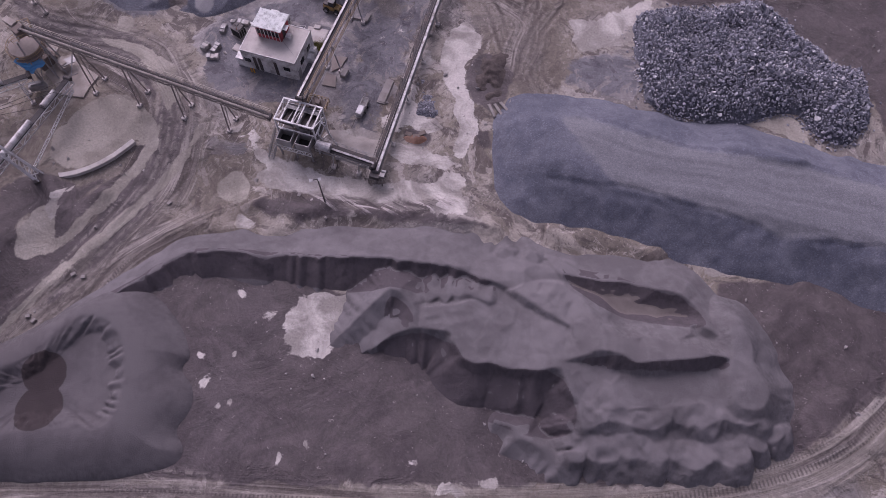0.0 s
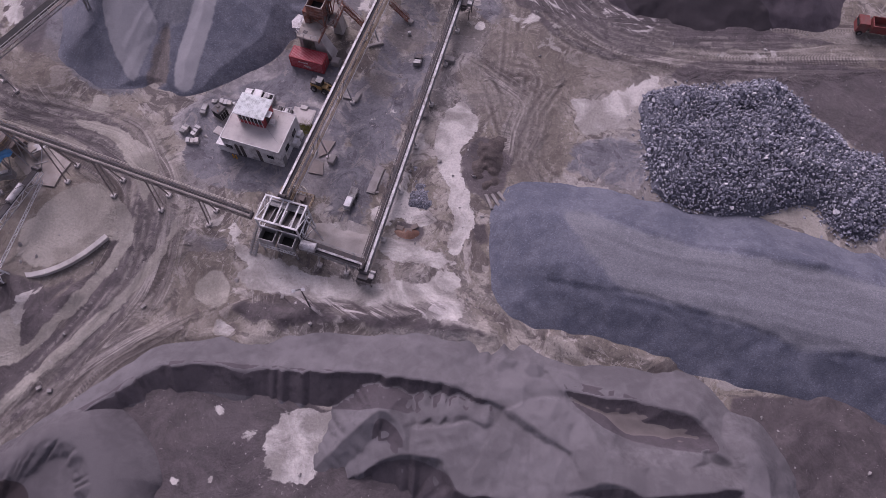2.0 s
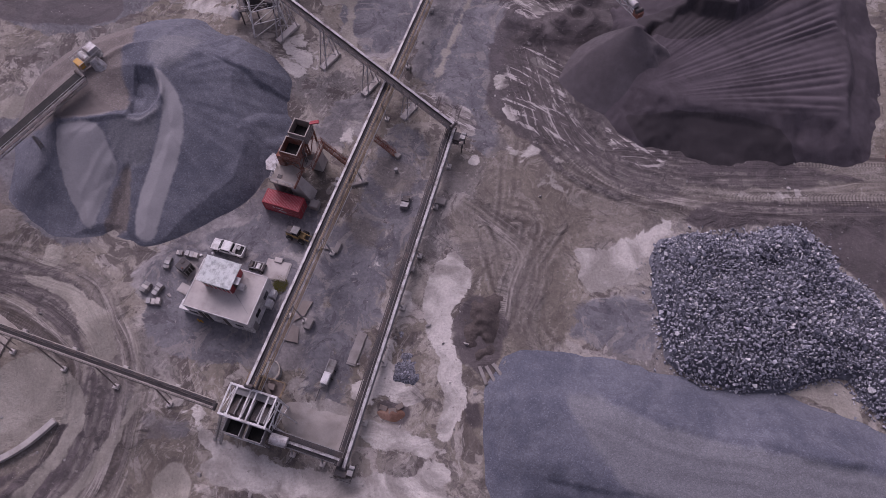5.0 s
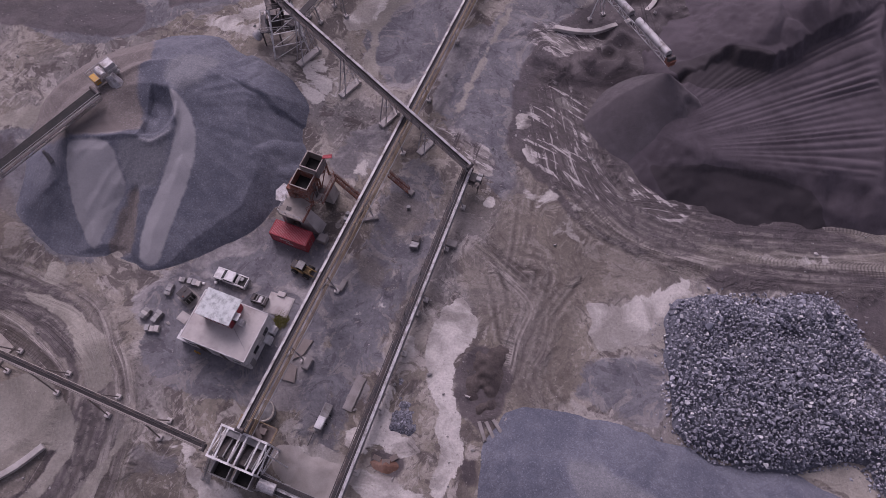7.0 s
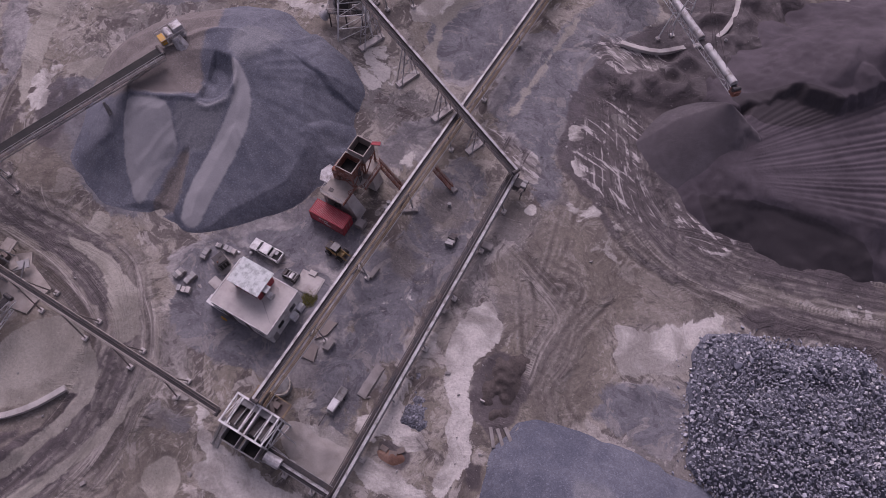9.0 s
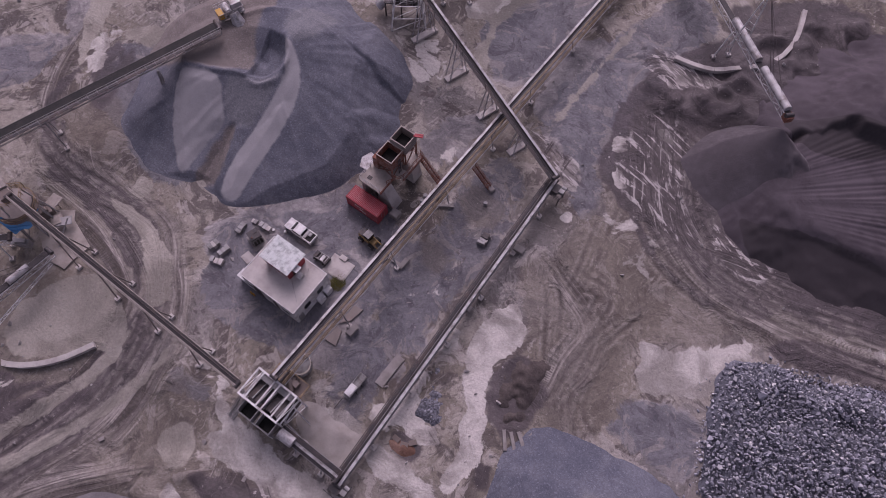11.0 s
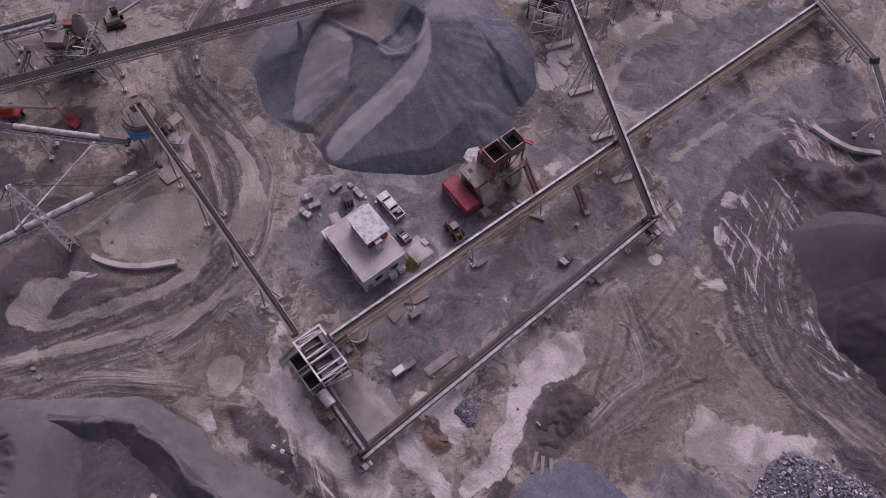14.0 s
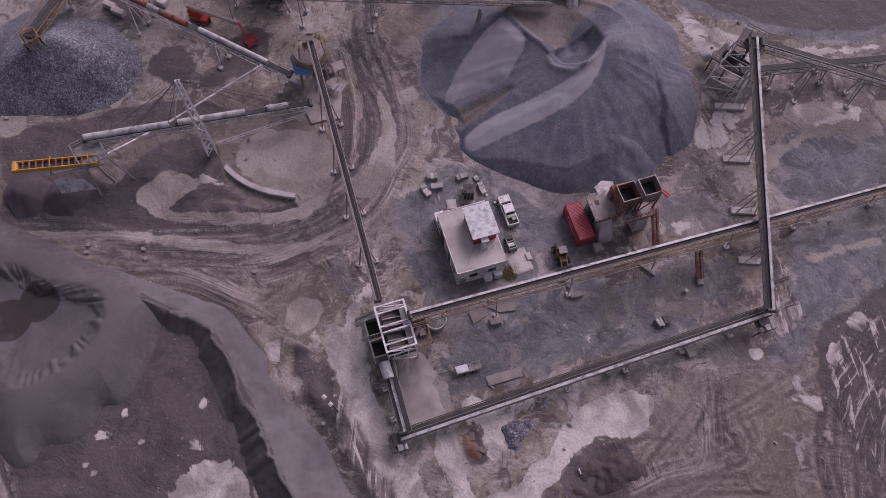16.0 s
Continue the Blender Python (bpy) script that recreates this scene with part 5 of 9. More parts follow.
ROWS_OF_LOADS = (([(19.5, 19.0), (41.0, 19.0), (45.0, 17.5), (43.5, 14.0), (36.0, 13.6), (31.0, 14.1), (24.0, 13.7), (20.5, 14.0)], 3.55, 0.8, 1.3, 5.2, 41.0),
                 ([(18.2, 14.0), (44.0, 15.0), (46.4, 12.4), (41.0, 9.4), (33.0, 9.0), (24.0, 9.3), (18.6, 9.8)], 2.3, 0.85, 1.5, 7.3, 43.0))


MID = [(-16.5, 26.0), (-8.0, 33.5), (2.0, 33.5), (9.0, 36.0), (16.0, 37.5), (24.0, 34.5), (33.0, 30.0), (40.0, 28.0), (44.6, 26.0), (46.0, 18.0), (43.5, 12.0), (33.0, 10.5), (20.0, 10.5), (15.0, 14.0), (8.0, 16.6), (2.0, 17.0), (-4.0, 20.0), (-12.0, 21.0)]


def bank_height(X, Y):
    outer = inside(rounded(OUTER), X, Y) + value_noise(X, Y, 6, 3, 61) * 1.1
    rim = outer * 0.5 + 0.1
    mid = inside(rounded(MID), X, Y) * 0.9 + 0.4
    z = soft_min(ridge(BANK, 0.1, (1.5, 1.2, 0.72), X, Y, 0.2, 0.8, 2.0, 0.1), rim, 0.5)
    z = np.maximum(z, soft_min(ridge(RISE, 0.2, (1.1, 1.4, 0.5), X, Y, 0.2, 0.6, 4.0, 0.3), rim + 0.3, 0.5))
    m = ridge(FRONT, 0.15, (1.6, 1.5, 0.66), X, Y, 0.1, 0.9, 5.0)
    m = np.maximum(m, ridge(SLUMP, 0.3, (0.9, 0.9, 0.25), X, Y, 0.1, 0.9, 8.0, 0.12) - 0.3)
    m = np.maximum(m, ridge(BACK, 0.3, (1.3, 1.7, 0.8), X, Y, 0.1, 0.5, 9.0))
    b = inside(BENCH, X, Y)
    m = np.maximum(m, 3.7 + np.minimum(0, b + value_noise(X, Y, 3, 2, 5) * 0.4) * 0.9)
    z = np.maximum(z, np.minimum(m, mid))
    z = np.maximum(z, ridge(SPUR, 0.55, 0.5, X, Y, 0.0, 0.7, 6.0))
    z = np.maximum(z, 4.6 + np.minimum(0, inside(rounded(RIGHT), X, Y) + value_noise(X, Y, 4, 2, 15) * 0.7) * 0.8)
    for i, (x, y, top, r) in enumerate(LOADS):
        z = np.maximum(z, load((x, y, top), r, 0.7, X, Y, i * 1.7))
    z = np.maximum(z, ridge([(8.0, 14.6, 0.7), (10.6, 13.6, 1.3), (12.6, 11.6, 1.7), (15.2, 9.4, 1.3), (16.8, 7.6, 0.8)], 0.55, 0.55, X, Y, 0.2, 1.2, 33.0))
    z = np.maximum(z, ridge([(-1.0, 32.6, 3.0), (3.4, 32.0, 3.5), (7.6, 30.9, 3.7)], 0.3, 0.7, X, Y, 0.3, 1.3, 35.0))
    for line, top, slope, bulge, every, k in ROWS_OF_LOADS:
        s = along(line + line[:1], X, Y)[1]
        d = inside(line, X, Y) + bulge * np.sqrt(1 - np.clip(2 * np.modf(s / every + 1.6 * value_noise(s, 0 * s, 9.0, 1, k) + 3)[0] - 1, -1, 1) ** 2) - 0.6 + value_noise(X, Y, 2.5, 3, k) * 1.1
        z = np.maximum(z, top + value_noise(X, Y, 3, 3, k) * 0.7 + np.minimum(d, 0) * slope)
    h = inside(rounded(HOLLOW), X, Y) + value_noise(X, Y, 3, 2, 91) * 0.6
    z = np.where((X > 18) & (Y > 24), np.minimum(z, 1.9 + np.maximum(0, -h) * 0.85 - np.clip(h, 0, 1) * 0.6), z)
    # slips and runs, less on the levelled bench
    slump = 0.16 - 0.42 * np.abs(value_noise(X, Y, 5.0, 2, 13)) - 0.16 * np.abs(value_noise(X, Y, 1.7, 2, 12))
    return z + np.where(b > 0.3, 0.1, 1.0) * slump * np.clip(z, 0, 1)


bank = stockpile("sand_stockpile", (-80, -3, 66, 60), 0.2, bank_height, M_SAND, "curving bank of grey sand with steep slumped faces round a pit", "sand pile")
tones(bank, "earth", [HOLLOW])
# steep bank faces painted darker, for damp sand and for their shade
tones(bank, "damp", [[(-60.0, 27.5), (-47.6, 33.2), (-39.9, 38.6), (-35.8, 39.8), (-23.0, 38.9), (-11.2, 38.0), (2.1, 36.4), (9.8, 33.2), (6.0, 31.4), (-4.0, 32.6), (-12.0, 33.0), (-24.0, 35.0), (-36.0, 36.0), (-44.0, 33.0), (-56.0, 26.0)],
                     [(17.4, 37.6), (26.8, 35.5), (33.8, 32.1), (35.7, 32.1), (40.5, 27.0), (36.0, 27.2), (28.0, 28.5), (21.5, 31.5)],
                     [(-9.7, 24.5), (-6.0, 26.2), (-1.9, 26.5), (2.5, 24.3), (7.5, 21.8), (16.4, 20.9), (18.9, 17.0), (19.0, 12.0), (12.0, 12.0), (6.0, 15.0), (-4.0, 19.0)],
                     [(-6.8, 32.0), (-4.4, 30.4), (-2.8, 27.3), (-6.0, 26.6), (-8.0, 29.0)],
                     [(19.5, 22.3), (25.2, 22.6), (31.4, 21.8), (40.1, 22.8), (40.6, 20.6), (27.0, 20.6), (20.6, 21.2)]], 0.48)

RING = [(-76.0, 18.0), (-67.7, 22.7), (-59.2, 27.8), (-54.1, 30.9), (-48.8, 34.2), (-44.6, 34.5), (-41.5, 32.6), (-38.6, 29.4), (-36.6, 26.0), (-35.4, 23.4), (-36.8, 21.8), (-34.4, 19.2), (-34.2, 15.6), (-36.6, 13.0), (-34.4, 10.4), (-36.0, 8.2), (-40.0, 7.5), (-43.7, 6.5), (-51.2, 6.4), (-63.3, 6.0), (-76.0, 6.0)]
RIM = [(-72.0, 15.0), (-63.8, 18.1), (-60.8, 21.3), (-57.8, 22.1), (-55.0, 25.2), (-53.2, 27.0), (-50.6, 29.1), (-47.3, 28.5), (-44.8, 26.0), (-43.7, 22.9), (-42.9, 20.4), (-43.0, 18.0), (-43.2, 15.3), (-44.3, 13.6), (-46.1, 12.4), (-49.5, 12.6), (-53.0, 13.1), (-58.4, 12.0), (-62.9, 11.4), (-72.0, 11.0)]
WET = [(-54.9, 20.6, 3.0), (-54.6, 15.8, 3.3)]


def ring_height(X, Y):
    f, d, do = skirt(RIM, RING, X, Y, 0.35, 11.0)
    top = 3.3
    z = top * np.sign(f) * np.abs(np.sin(np.clip(f, -1, 1) * pi / 2)) ** 0.85
    ang, r = np.arctan2(Y - 19, X + 56), np.hypot(X + 56, Y - 19)
    near = np.clip(d, 0, 1) * np.clip((4.2 - d) / 2.2, 0, 1)
    d = d - np.abs(value_noise(ang * 13, r * 0.06, 1.0, 1, 19)) * near * 1.2 + value_noise(X, Y, 1.3, 2, 5) * 0.7 * near
    bowl = np.where(d < 2.2, np.clip(d, 0, 9) * 0.58, 1.276 + (d - 2.2) * 0.06)
    grain = (0.04 - 0.12 * np.abs(value_noise(ang * 11, r * 0.12, 1.0, 2, 29))) * near
    return z - np.where(d > 0, bowl, 0) + grain


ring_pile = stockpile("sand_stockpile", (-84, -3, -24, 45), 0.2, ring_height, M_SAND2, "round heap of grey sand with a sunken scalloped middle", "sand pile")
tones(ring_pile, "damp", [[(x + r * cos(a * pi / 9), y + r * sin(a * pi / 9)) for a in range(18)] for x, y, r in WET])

# the tall gravel cone north of the yard
NORTH = [(-66.0, 97.4), (-65.6, 93.6), (-60.5, 90.0), (-55.7, 87.1), (-50.2, 87.6), (-45.0, 87.2), (-42.8, 85.4), (-39.5, 86.0), (-34.8, 88.4), (-31.1, 91.0), (-27.3, 94.0), (-25.7, 96.7), (-24.7, 98.4), (-23.2, 102.1), (-23.2, 106.2), (-23.4, 113.9), (-23.0, 117.2), (-26.8, 121.0), (-31.4, 124.6), (-35.9, 127.2), (-40.8, 131.0), (-51.2, 129.6), (-60.8, 124.0), (-66.2, 118.1), (-67.9, 109.9), (-67.0, 104.5)]
NTOP = [(-57.1, 103.4), (-52.5, 103.5), (-48.6, 104.3), (-44.2, 105.0), (-42.2, 105.6), (-40.6, 107.9), (-40.6, 111.0), (-39.8, 114.5), (-40.5, 118.0), (-44.2, 119.5), (-50.0, 117.2), (-54.3, 112.4), (-56.5, 107.0)]
FAN_WEST = [(-57.0, 103.0), (-53.5, 103.6), (-49.6, 103.6), (-48.2, 99.9), (-47.0, 97.7), (-48.4, 94.3), (-49.8, 91.3), (-50.4, 88.0), (-52.2, 89.0), (-54.6, 93.2), (-56.2, 97.8)]
FAN_EAST = [(-43.0, 112.9), (-40.9, 112.2), (-38.2, 108.7), (-37.2, 104.8), (-37.4, 100.5), (-38.4, 95.7), (-40.0, 90.6), (-40.8, 86.0), (-44.1, 86.6), (-44.0, 90.7), (-43.4, 94.4), (-42.0, 98.2), (-41.1, 102.0), (-40.5, 105.4), (-40.6, 108.4)]
GULLY = [(-46.1, 98.2), (-45.0, 97.6), (-44.9, 93.5), (-45.0, 87.6), (-49.2, 87.2), (-48.4, 91.5), (-47.2, 95.3)]


def north_height(X, Y):
    f, a, b = skirt(NTOP, NORTH, X, Y, 0.7, 14.0)
    z = np.where(a > 0, 7.3 + np.clip(a, 0, 3) * 0.05, 7.3 * np.sign(f) * np.abs(np.clip(f, -1, 1)) ** 1.22) + 0.45 * np.clip(a / 0.5 + 0.5, 0, 1)
    z = np.maximum(z, np.minimum(cone((-40.6, 114.4, 8.6), 0.3, X, Y, 0.3, 15.0), b * 0.8))
    # the crater, open towards the west
    dx, dy = X + 44.8, Y - 109.0
    r = np.hypot(np.where(dx < 0, dx * 0.55, dx) + dy * 0.15, dy * 0.8) + value_noise(X, Y, 3, 2, 5) * 0.4
    z = z - np.clip((4.0 - r) * np.where(dx > -1, 1.2, 0.55), 0, 2.0) - np.clip((1.2 - r) * 0.5, 0, 0.5) - 0.5 * np.clip(a, 0, 1) * np.clip((-44 - X) / 6, 0, 1)
    z = z + 0.35 * np.exp(-((r - 4.2) / 0.5) ** 2) * np.clip((X + 46) / 3, 0, 1) * np.clip(a + 2, 0, 1)
    # fans of fines lie proud; the gully between them was driven out
    ang, rr_ = np.arctan2(Y - 109, X + 44), np.hypot(X + 44, Y - 109)
    z = z + np.clip(inside(FAN_EAST, X, Y) * 0.16, 0, 0.35) + np.clip(inside(FAN_WEST, X, Y) * 0.3, 0, 0.5) - np.clip(inside(GULLY, X, Y) * 0.6, 0, 0.7)
    z = z + (0.08 - 0.3 * np.abs(value_noise(ang * 6, rr_ * 0.02, 1.0, 2, 37))) * np.clip((rr_ - 5) / 8, 0, 1) * np.clip(z - 0.3, 0, 1)
    z = np.maximum(z, np.minimum(ridge([(-36.8, 118.0, 6.3), (-32.3, 116.4, 6.4), (-27.7, 115.6, 5.0), (-24.1, 115.0, 3.0)], 0.7, 0.85, X, Y, 0.2, 0.5, 16.0), b * 0.9 + 0.6))
    z = np.maximum(z, cone((-30.0, 105.2, 5.2), 0.66, X, Y, 0.9, 17.0))
    z = np.maximum(z, cone((-27.2, 102.6, 2.9), 0.6, X, Y, 0.5, 18.0))
    return z + value_noise(X, Y, 1.2, 2, 31) * 0.05 * np.clip(z, 0, 1)


north = stockpile("gravel_stockpile", (-88, 76, -6, 146), 0.22, north_height, M_GRAVEL2, "tall grey gravel heap with a crater and pale fans of fines", "gravel pile")
tones(north, "pale", [FAN_WEST, FAN_EAST, [(-57.5, 104.4), (-53.5, 108.5), (-49.2, 107.2), (-47.6, 105.0), (-52.5, 104.2)]])
tones(north, "earth", [GULLY, [(-57.5, 103.6), (-48.8, 104.8), (-45.6, 106.2), (-47.0, 110.5), (-49.0, 116.0), (-47.0, 121.0), (-54.0, 132.0), (-70.0, 120.0), (-70.0, 104.0), (-62.0, 104.0)]])
tones(north, "dust", [[(-49.6, 103.8), (-42.4, 105.4), (-40.6, 108.0), (-41.8, 98.4), (-45.0, 97.0), (-47.4, 98.0)], [(-43.4, 113.4), (-44.8, 119.0), (-38.0, 123.0), (-36.4, 118.5), (-39.5, 112.0)]])

# brown sand to the east, under the radial stacker
EAST = [(29.0, 126.2), (40.1, 143.6), (55.1, 158.5), (86.6, 166.1), (84.0, 150.0), (80.0, 128.0), (78.4, 115.3), (74.5, 103.0), (70.0, 100.0), (63.9, 100.3), (41.8, 101.7), (33.1, 106.8), (29.8, 111.8), (25.3, 116.4)]
PLATEAU = [(31.5, 110.2), (35.1, 108.9), (42.9, 109.4), (51.5, 108.2), (59.8, 106.0), (61.2, 101.0), (63.5, 101.5), (67.8, 102.9), (70.9, 112.8), (72.9, 124.6), (74.0, 140.0), (80.0, 166.0), (60.2, 163.6), (57.7, 144.4), (54.0, 134.5), (50.0, 131.0), (42.0, 128.5), (39.0, 124.0), (37.0, 116.0), (32.5, 113.5)]
BENCH_EAST = [(36.4, 127.0), (41.4, 128.6), (46.5, 130.4), (50.5, 129.5), (53.6, 129.0), (58.9, 132.8), (68.0, 139.0), (80.0, 150.0), (46.0, 156.0), (38.0, 140.0)]
FAN = (27.8, 109.6, 5.0)
APEX = (35.0, 122.2, 8.0)


def east_height(X, Y):
    edge = heap(EAST, 30.0, 0.5, X, Y, 2.0, 17.0)
    p = inside(rounded(PLATEAU, 1), X, Y) + value_noise(X, Y, 5, 2, 18) * 1.0
    z = 4.2 + value_noise(X, Y, 22, 2, 5) * 0.3 + np.where(p < 0, np.where(p > -1.2, p * 1.3, -1.56 + (p + 1.2) * 0.36), 0)
    z = np.maximum(z, 0.7 + value_noise(X, Y, 9, 2, 44) * 0.5)
    ax, ay, _ = FAN
    ang, r = np.arctan2(Y - ay, X - ax), np.hypot(X - ax, Y - ay)
    saw = np.abs(2 * np.modf(ang * 30 + 1.1 * value_noise(ang * 9, r * 0.03, 1.0, 2, 21) + 60)[0] - 1)
    ribs = saw ** 0.55 * (0.8 + 0.9 * value_noise(ang * 13, r * 0.05, 1.0, 2, 27)) - 0.4 + value_noise(ang * 14, r * 0.02, 1.0, 2, 25) * 0.25
    z = z + ribs * 0.4 * np.clip(r / 26, 0, 1.5) * np.clip(p * 0.5, 0, 1) * np.clip((r - 10) / 6, 0, 1)
    high = inside(BENCH_EAST, X, Y)
    flute = along(BENCH_EAST[:6], X, Y)[1]
    high = high + (0.6 - 1.7 * np.abs(value_noise(flute, 0 * flute, 2.6, 2, 48))) * np.clip(1.5 - high, 0, 1) + value_noise(X, Y, 5, 2, 46) * 0.5
    top = 6.6 + value_noise(X, Y, 8, 2, 47) * 0.5
    for px, py, pz in ((46.8, 134.4, 8.0), (52.4, 136.4, 8.8), (56.6, 134.0, 7.8), (59.6, 139.6, 9.0), (66.1, 140.4, 8.5), (44.0, 138.7, 7.4), (56.0, 147.9, 8.5), (64.1, 147.3, 9.0)):
        top = np.maximum(top, load((px, py, pz), 1.0, 0.5, X, Y, px))
    z = np.maximum(z, top + np.minimum(0, high) * 1.5)
    spur = ridge([(59.8, 106.0, 4.2), (60.6, 102.4, 2.6), (61.6, 98.9, 0.8)], 0.7, 0.8, X, Y, 0.1, 0.4, 31.0)
    z = np.maximum(z, spur)
    rough = (0.05 - 0.16 * np.abs(value_noise(X, Y, 3.5, 2, 22))) * np.clip(1 - p, 0.2, 1)
    return soft_min(z, edge, 0.8) + rough + np.clip(torn(X, Y), -0.3, 2) * np.clip(2.5 - z, 0, 1)


def stacker_cone(X, Y):
    z = cone(APEX, 0.66, X, Y, 0.1, 6.0)
    # its north side has been dug away along a sharp crest; the east side is clotted
    dn, _ = along([(18.0, 115.0), (24.7, 118.2), (28.6, 120.6), (35.0, 122.4), (39.5, 121.0), (46.0, 117.5)], X, Y)
    clots = (value_noise(X, Y, 2.2, 3, 3) * 0.55 + 0.35 * value_noise((X - Y) * 0.3, X + Y, 1.6, 2, 9)) * np.clip((X - 36.5) / 2, 0, 1)
    return z - np.clip(dn, 0, 9) * 0.75 + clots


east = stockpile("sand_stockpile", (16, 92, 128, 180), 0.24, east_height, M_BROWN, "broad stockpile of dark brown sand with combed ridges under a stacker", "sand pile")

stockpile("sand_heap", (APEX[0] - 17, APEX[1] - 17, APEX[0] + 17, APEX[1] + 17), 0.2, stacker_cone, M_CONE, "smooth grey cone of sand below the eastern stacker", "sand heap")
# south scarp and cliff: damp and facing shade both put into the colour
tones(east, "damp", [[(33.4, 109.8), (36.0, 108.6), (42.9, 109.0), (51.5, 107.8), (59.6, 105.6), (61.0, 100.2), (66.9, 99.2), (66.8, 98.3), (52.6, 98.5), (44.9, 99.6), (40.6, 99.9), (38.1, 102.4), (35.0, 106.0)], [(36.0, 127.4), (41.4, 129.0), (46.5, 130.8), (50.5, 129.9), (54.0, 129.2), (53.0, 125.5), (48.0, 123.5), (42.5, 122.5), (39.0, 124.5)]])

WEST = [(-115.4, 19.5), (-112.1, 34.5), (-106.4, 41.7), (-97.4, 49.5), (-88.3, 52.0), (-82.8, 48.7), (-82.1, 40.8), (-87.3, 31.2), (-93.0, 23.7), (-103.7, 15.8)]
west = stockpile("gravel_stockpile", (-138, 25, -74, 92), 0.4,
                 lambda X, Y: np.maximum(soft_min(cone(((-92.3, 38.7, 8.0)), 0.5, X, Y, 0.6, 3.0), heap(WEST, 20, 0.8, X, Y, 1.0, 21.0), 0.6),
                                         soft_min(heap(WEST, 7.0, 0.7, X, Y, 1.0, 22.0), ridge([(-93.6, 45.8, 6.0), (-89.4, 48.4, 5.0), (-85.3, 49.9, 2.4)], 0.5, 0.5, X, Y), 0.5)),
                 M_COARSE, "cone of coarse grey gravel under a conveyor head", "gravel pile")
stockpile("sand_heap", (-92, 22, -60, 48), 0.3,
          lambda X, Y: np.maximum(cone(((-70.3, 29.3, 1.9)), 0.6, X, Y, 0.8, 1.0), cone(((-73.9, 24.6, 2.2)), 0.6, X, Y, 0.8, 2.0)),
          M_BROWN, "small dark sand heap under the yellow stacker head", "sand heap")
MOUND = [(-18.1, 61.7), (-16.8, 63.1), (-13.9, 62.3), (-11.0, 61.2), (-9.5, 59.6), (-10.2, 57.3), (-12.1, 55.6), (-14.6, 56.7), (-17.2, 57.8), (-18.4, 59.8)]
stockpile("sand_heap", (-26, 46, 0, 68), 0.2, lambda X, Y: heap(MOUND, 0.9 + value_noise(X, Y, 5, 2, 71) * 0.9 - 0.5 * np.abs(value_noise(X, Y, 3, 1, 72)), 0.32, X, Y, 2.6, 23.0), M_WHITE_SAND, "small heap of pale sand beside the screening tower", "sand heap")
EARTH = [(4.7, 75.2), (7.3, 78.4), (11.5, 77.6), (12.8, 73.9), (12.2, 68.8), (9.7, 66.7), (6.3, 66.7), (5.0, 70.4)]
stockpile("earth_heap", (2, 58, 22, 86), 0.25, lambda X, Y: heap(EARTH, 0.45 + value_noise(X, Y, 1.8, 3) * 1.1, 0.5, X, Y, 3.2, 27.0) - 0.2, M_EARTH, "low ragged heap of dark brown earth", "earth heap")
for i, (p, h, mat, lab) in enumerate((
        (((-2.2, 68.2, 0.0)), 0.8, M_COARSE, "little heap of grey rubble by the conveyor"),)):
    x, y = p[0], p[1]
    stockpile("spoil_heap", (x - 5, y - 5, x + 5, y + 5), 0.2, lambda X, Y: cone((x, y, h), 0.45, X, Y, 2.0, i + 3.0) + value_noise(X, Y, 0.8, 2, 3) * 0.35, mat, lab, "spoil heap")


rr0 = random.Random(5)


# ---- kinds of things ----
def lerp(a, b, t):
    return Vector(a) * (1 - t) + Vector(b) * t


def railing(mesh, pts, h=1.05, gap=1.6, w=0.07):
    """A handrail with two bars and posts along a line of floor points."""
    for a, b in zip(pts, pts[1:]):
        a, b = Vector(a), Vector(b)
        n = max(1, round((b - a).length / gap))
        up = Vector((0, 0, h))
        mesh.beam(a + up, b + up, w), mesh.beam(a + up * 0.55, b + up * 0.55, w * 0.8)
        for i in range(n + 1):
            q = lerp(a, b, i / n)
            mesh.beam(q, q + up, w)
    return mesh


def lattice(mesh, a, b, side, depth, w=0.1, bay=2.0):
    """A flat truss that hangs below the line a-b, shifted to one side."""
    a, b = Vector(a) + Vector(side), Vector(b) + Vector(side)
    n = max(2, round((b - a).length / bay))
    low = Vector((0, 0, -depth))
    mesh.beam(a, b, w), mesh.beam(a + low, b + low, w)
    for i in range(n):
        p, q = lerp(a, b, i / n), lerp(a, b, (i + 1) / n)
        mesh.beam(p, p + low, w * 0.8)
        mesh.beam(p + low, q, w * 0.8) if i % 2 else mesh.beam(p, q + low, w * 0.8)
    mesh.beam(b, b + low, w * 0.8)
    return mesh


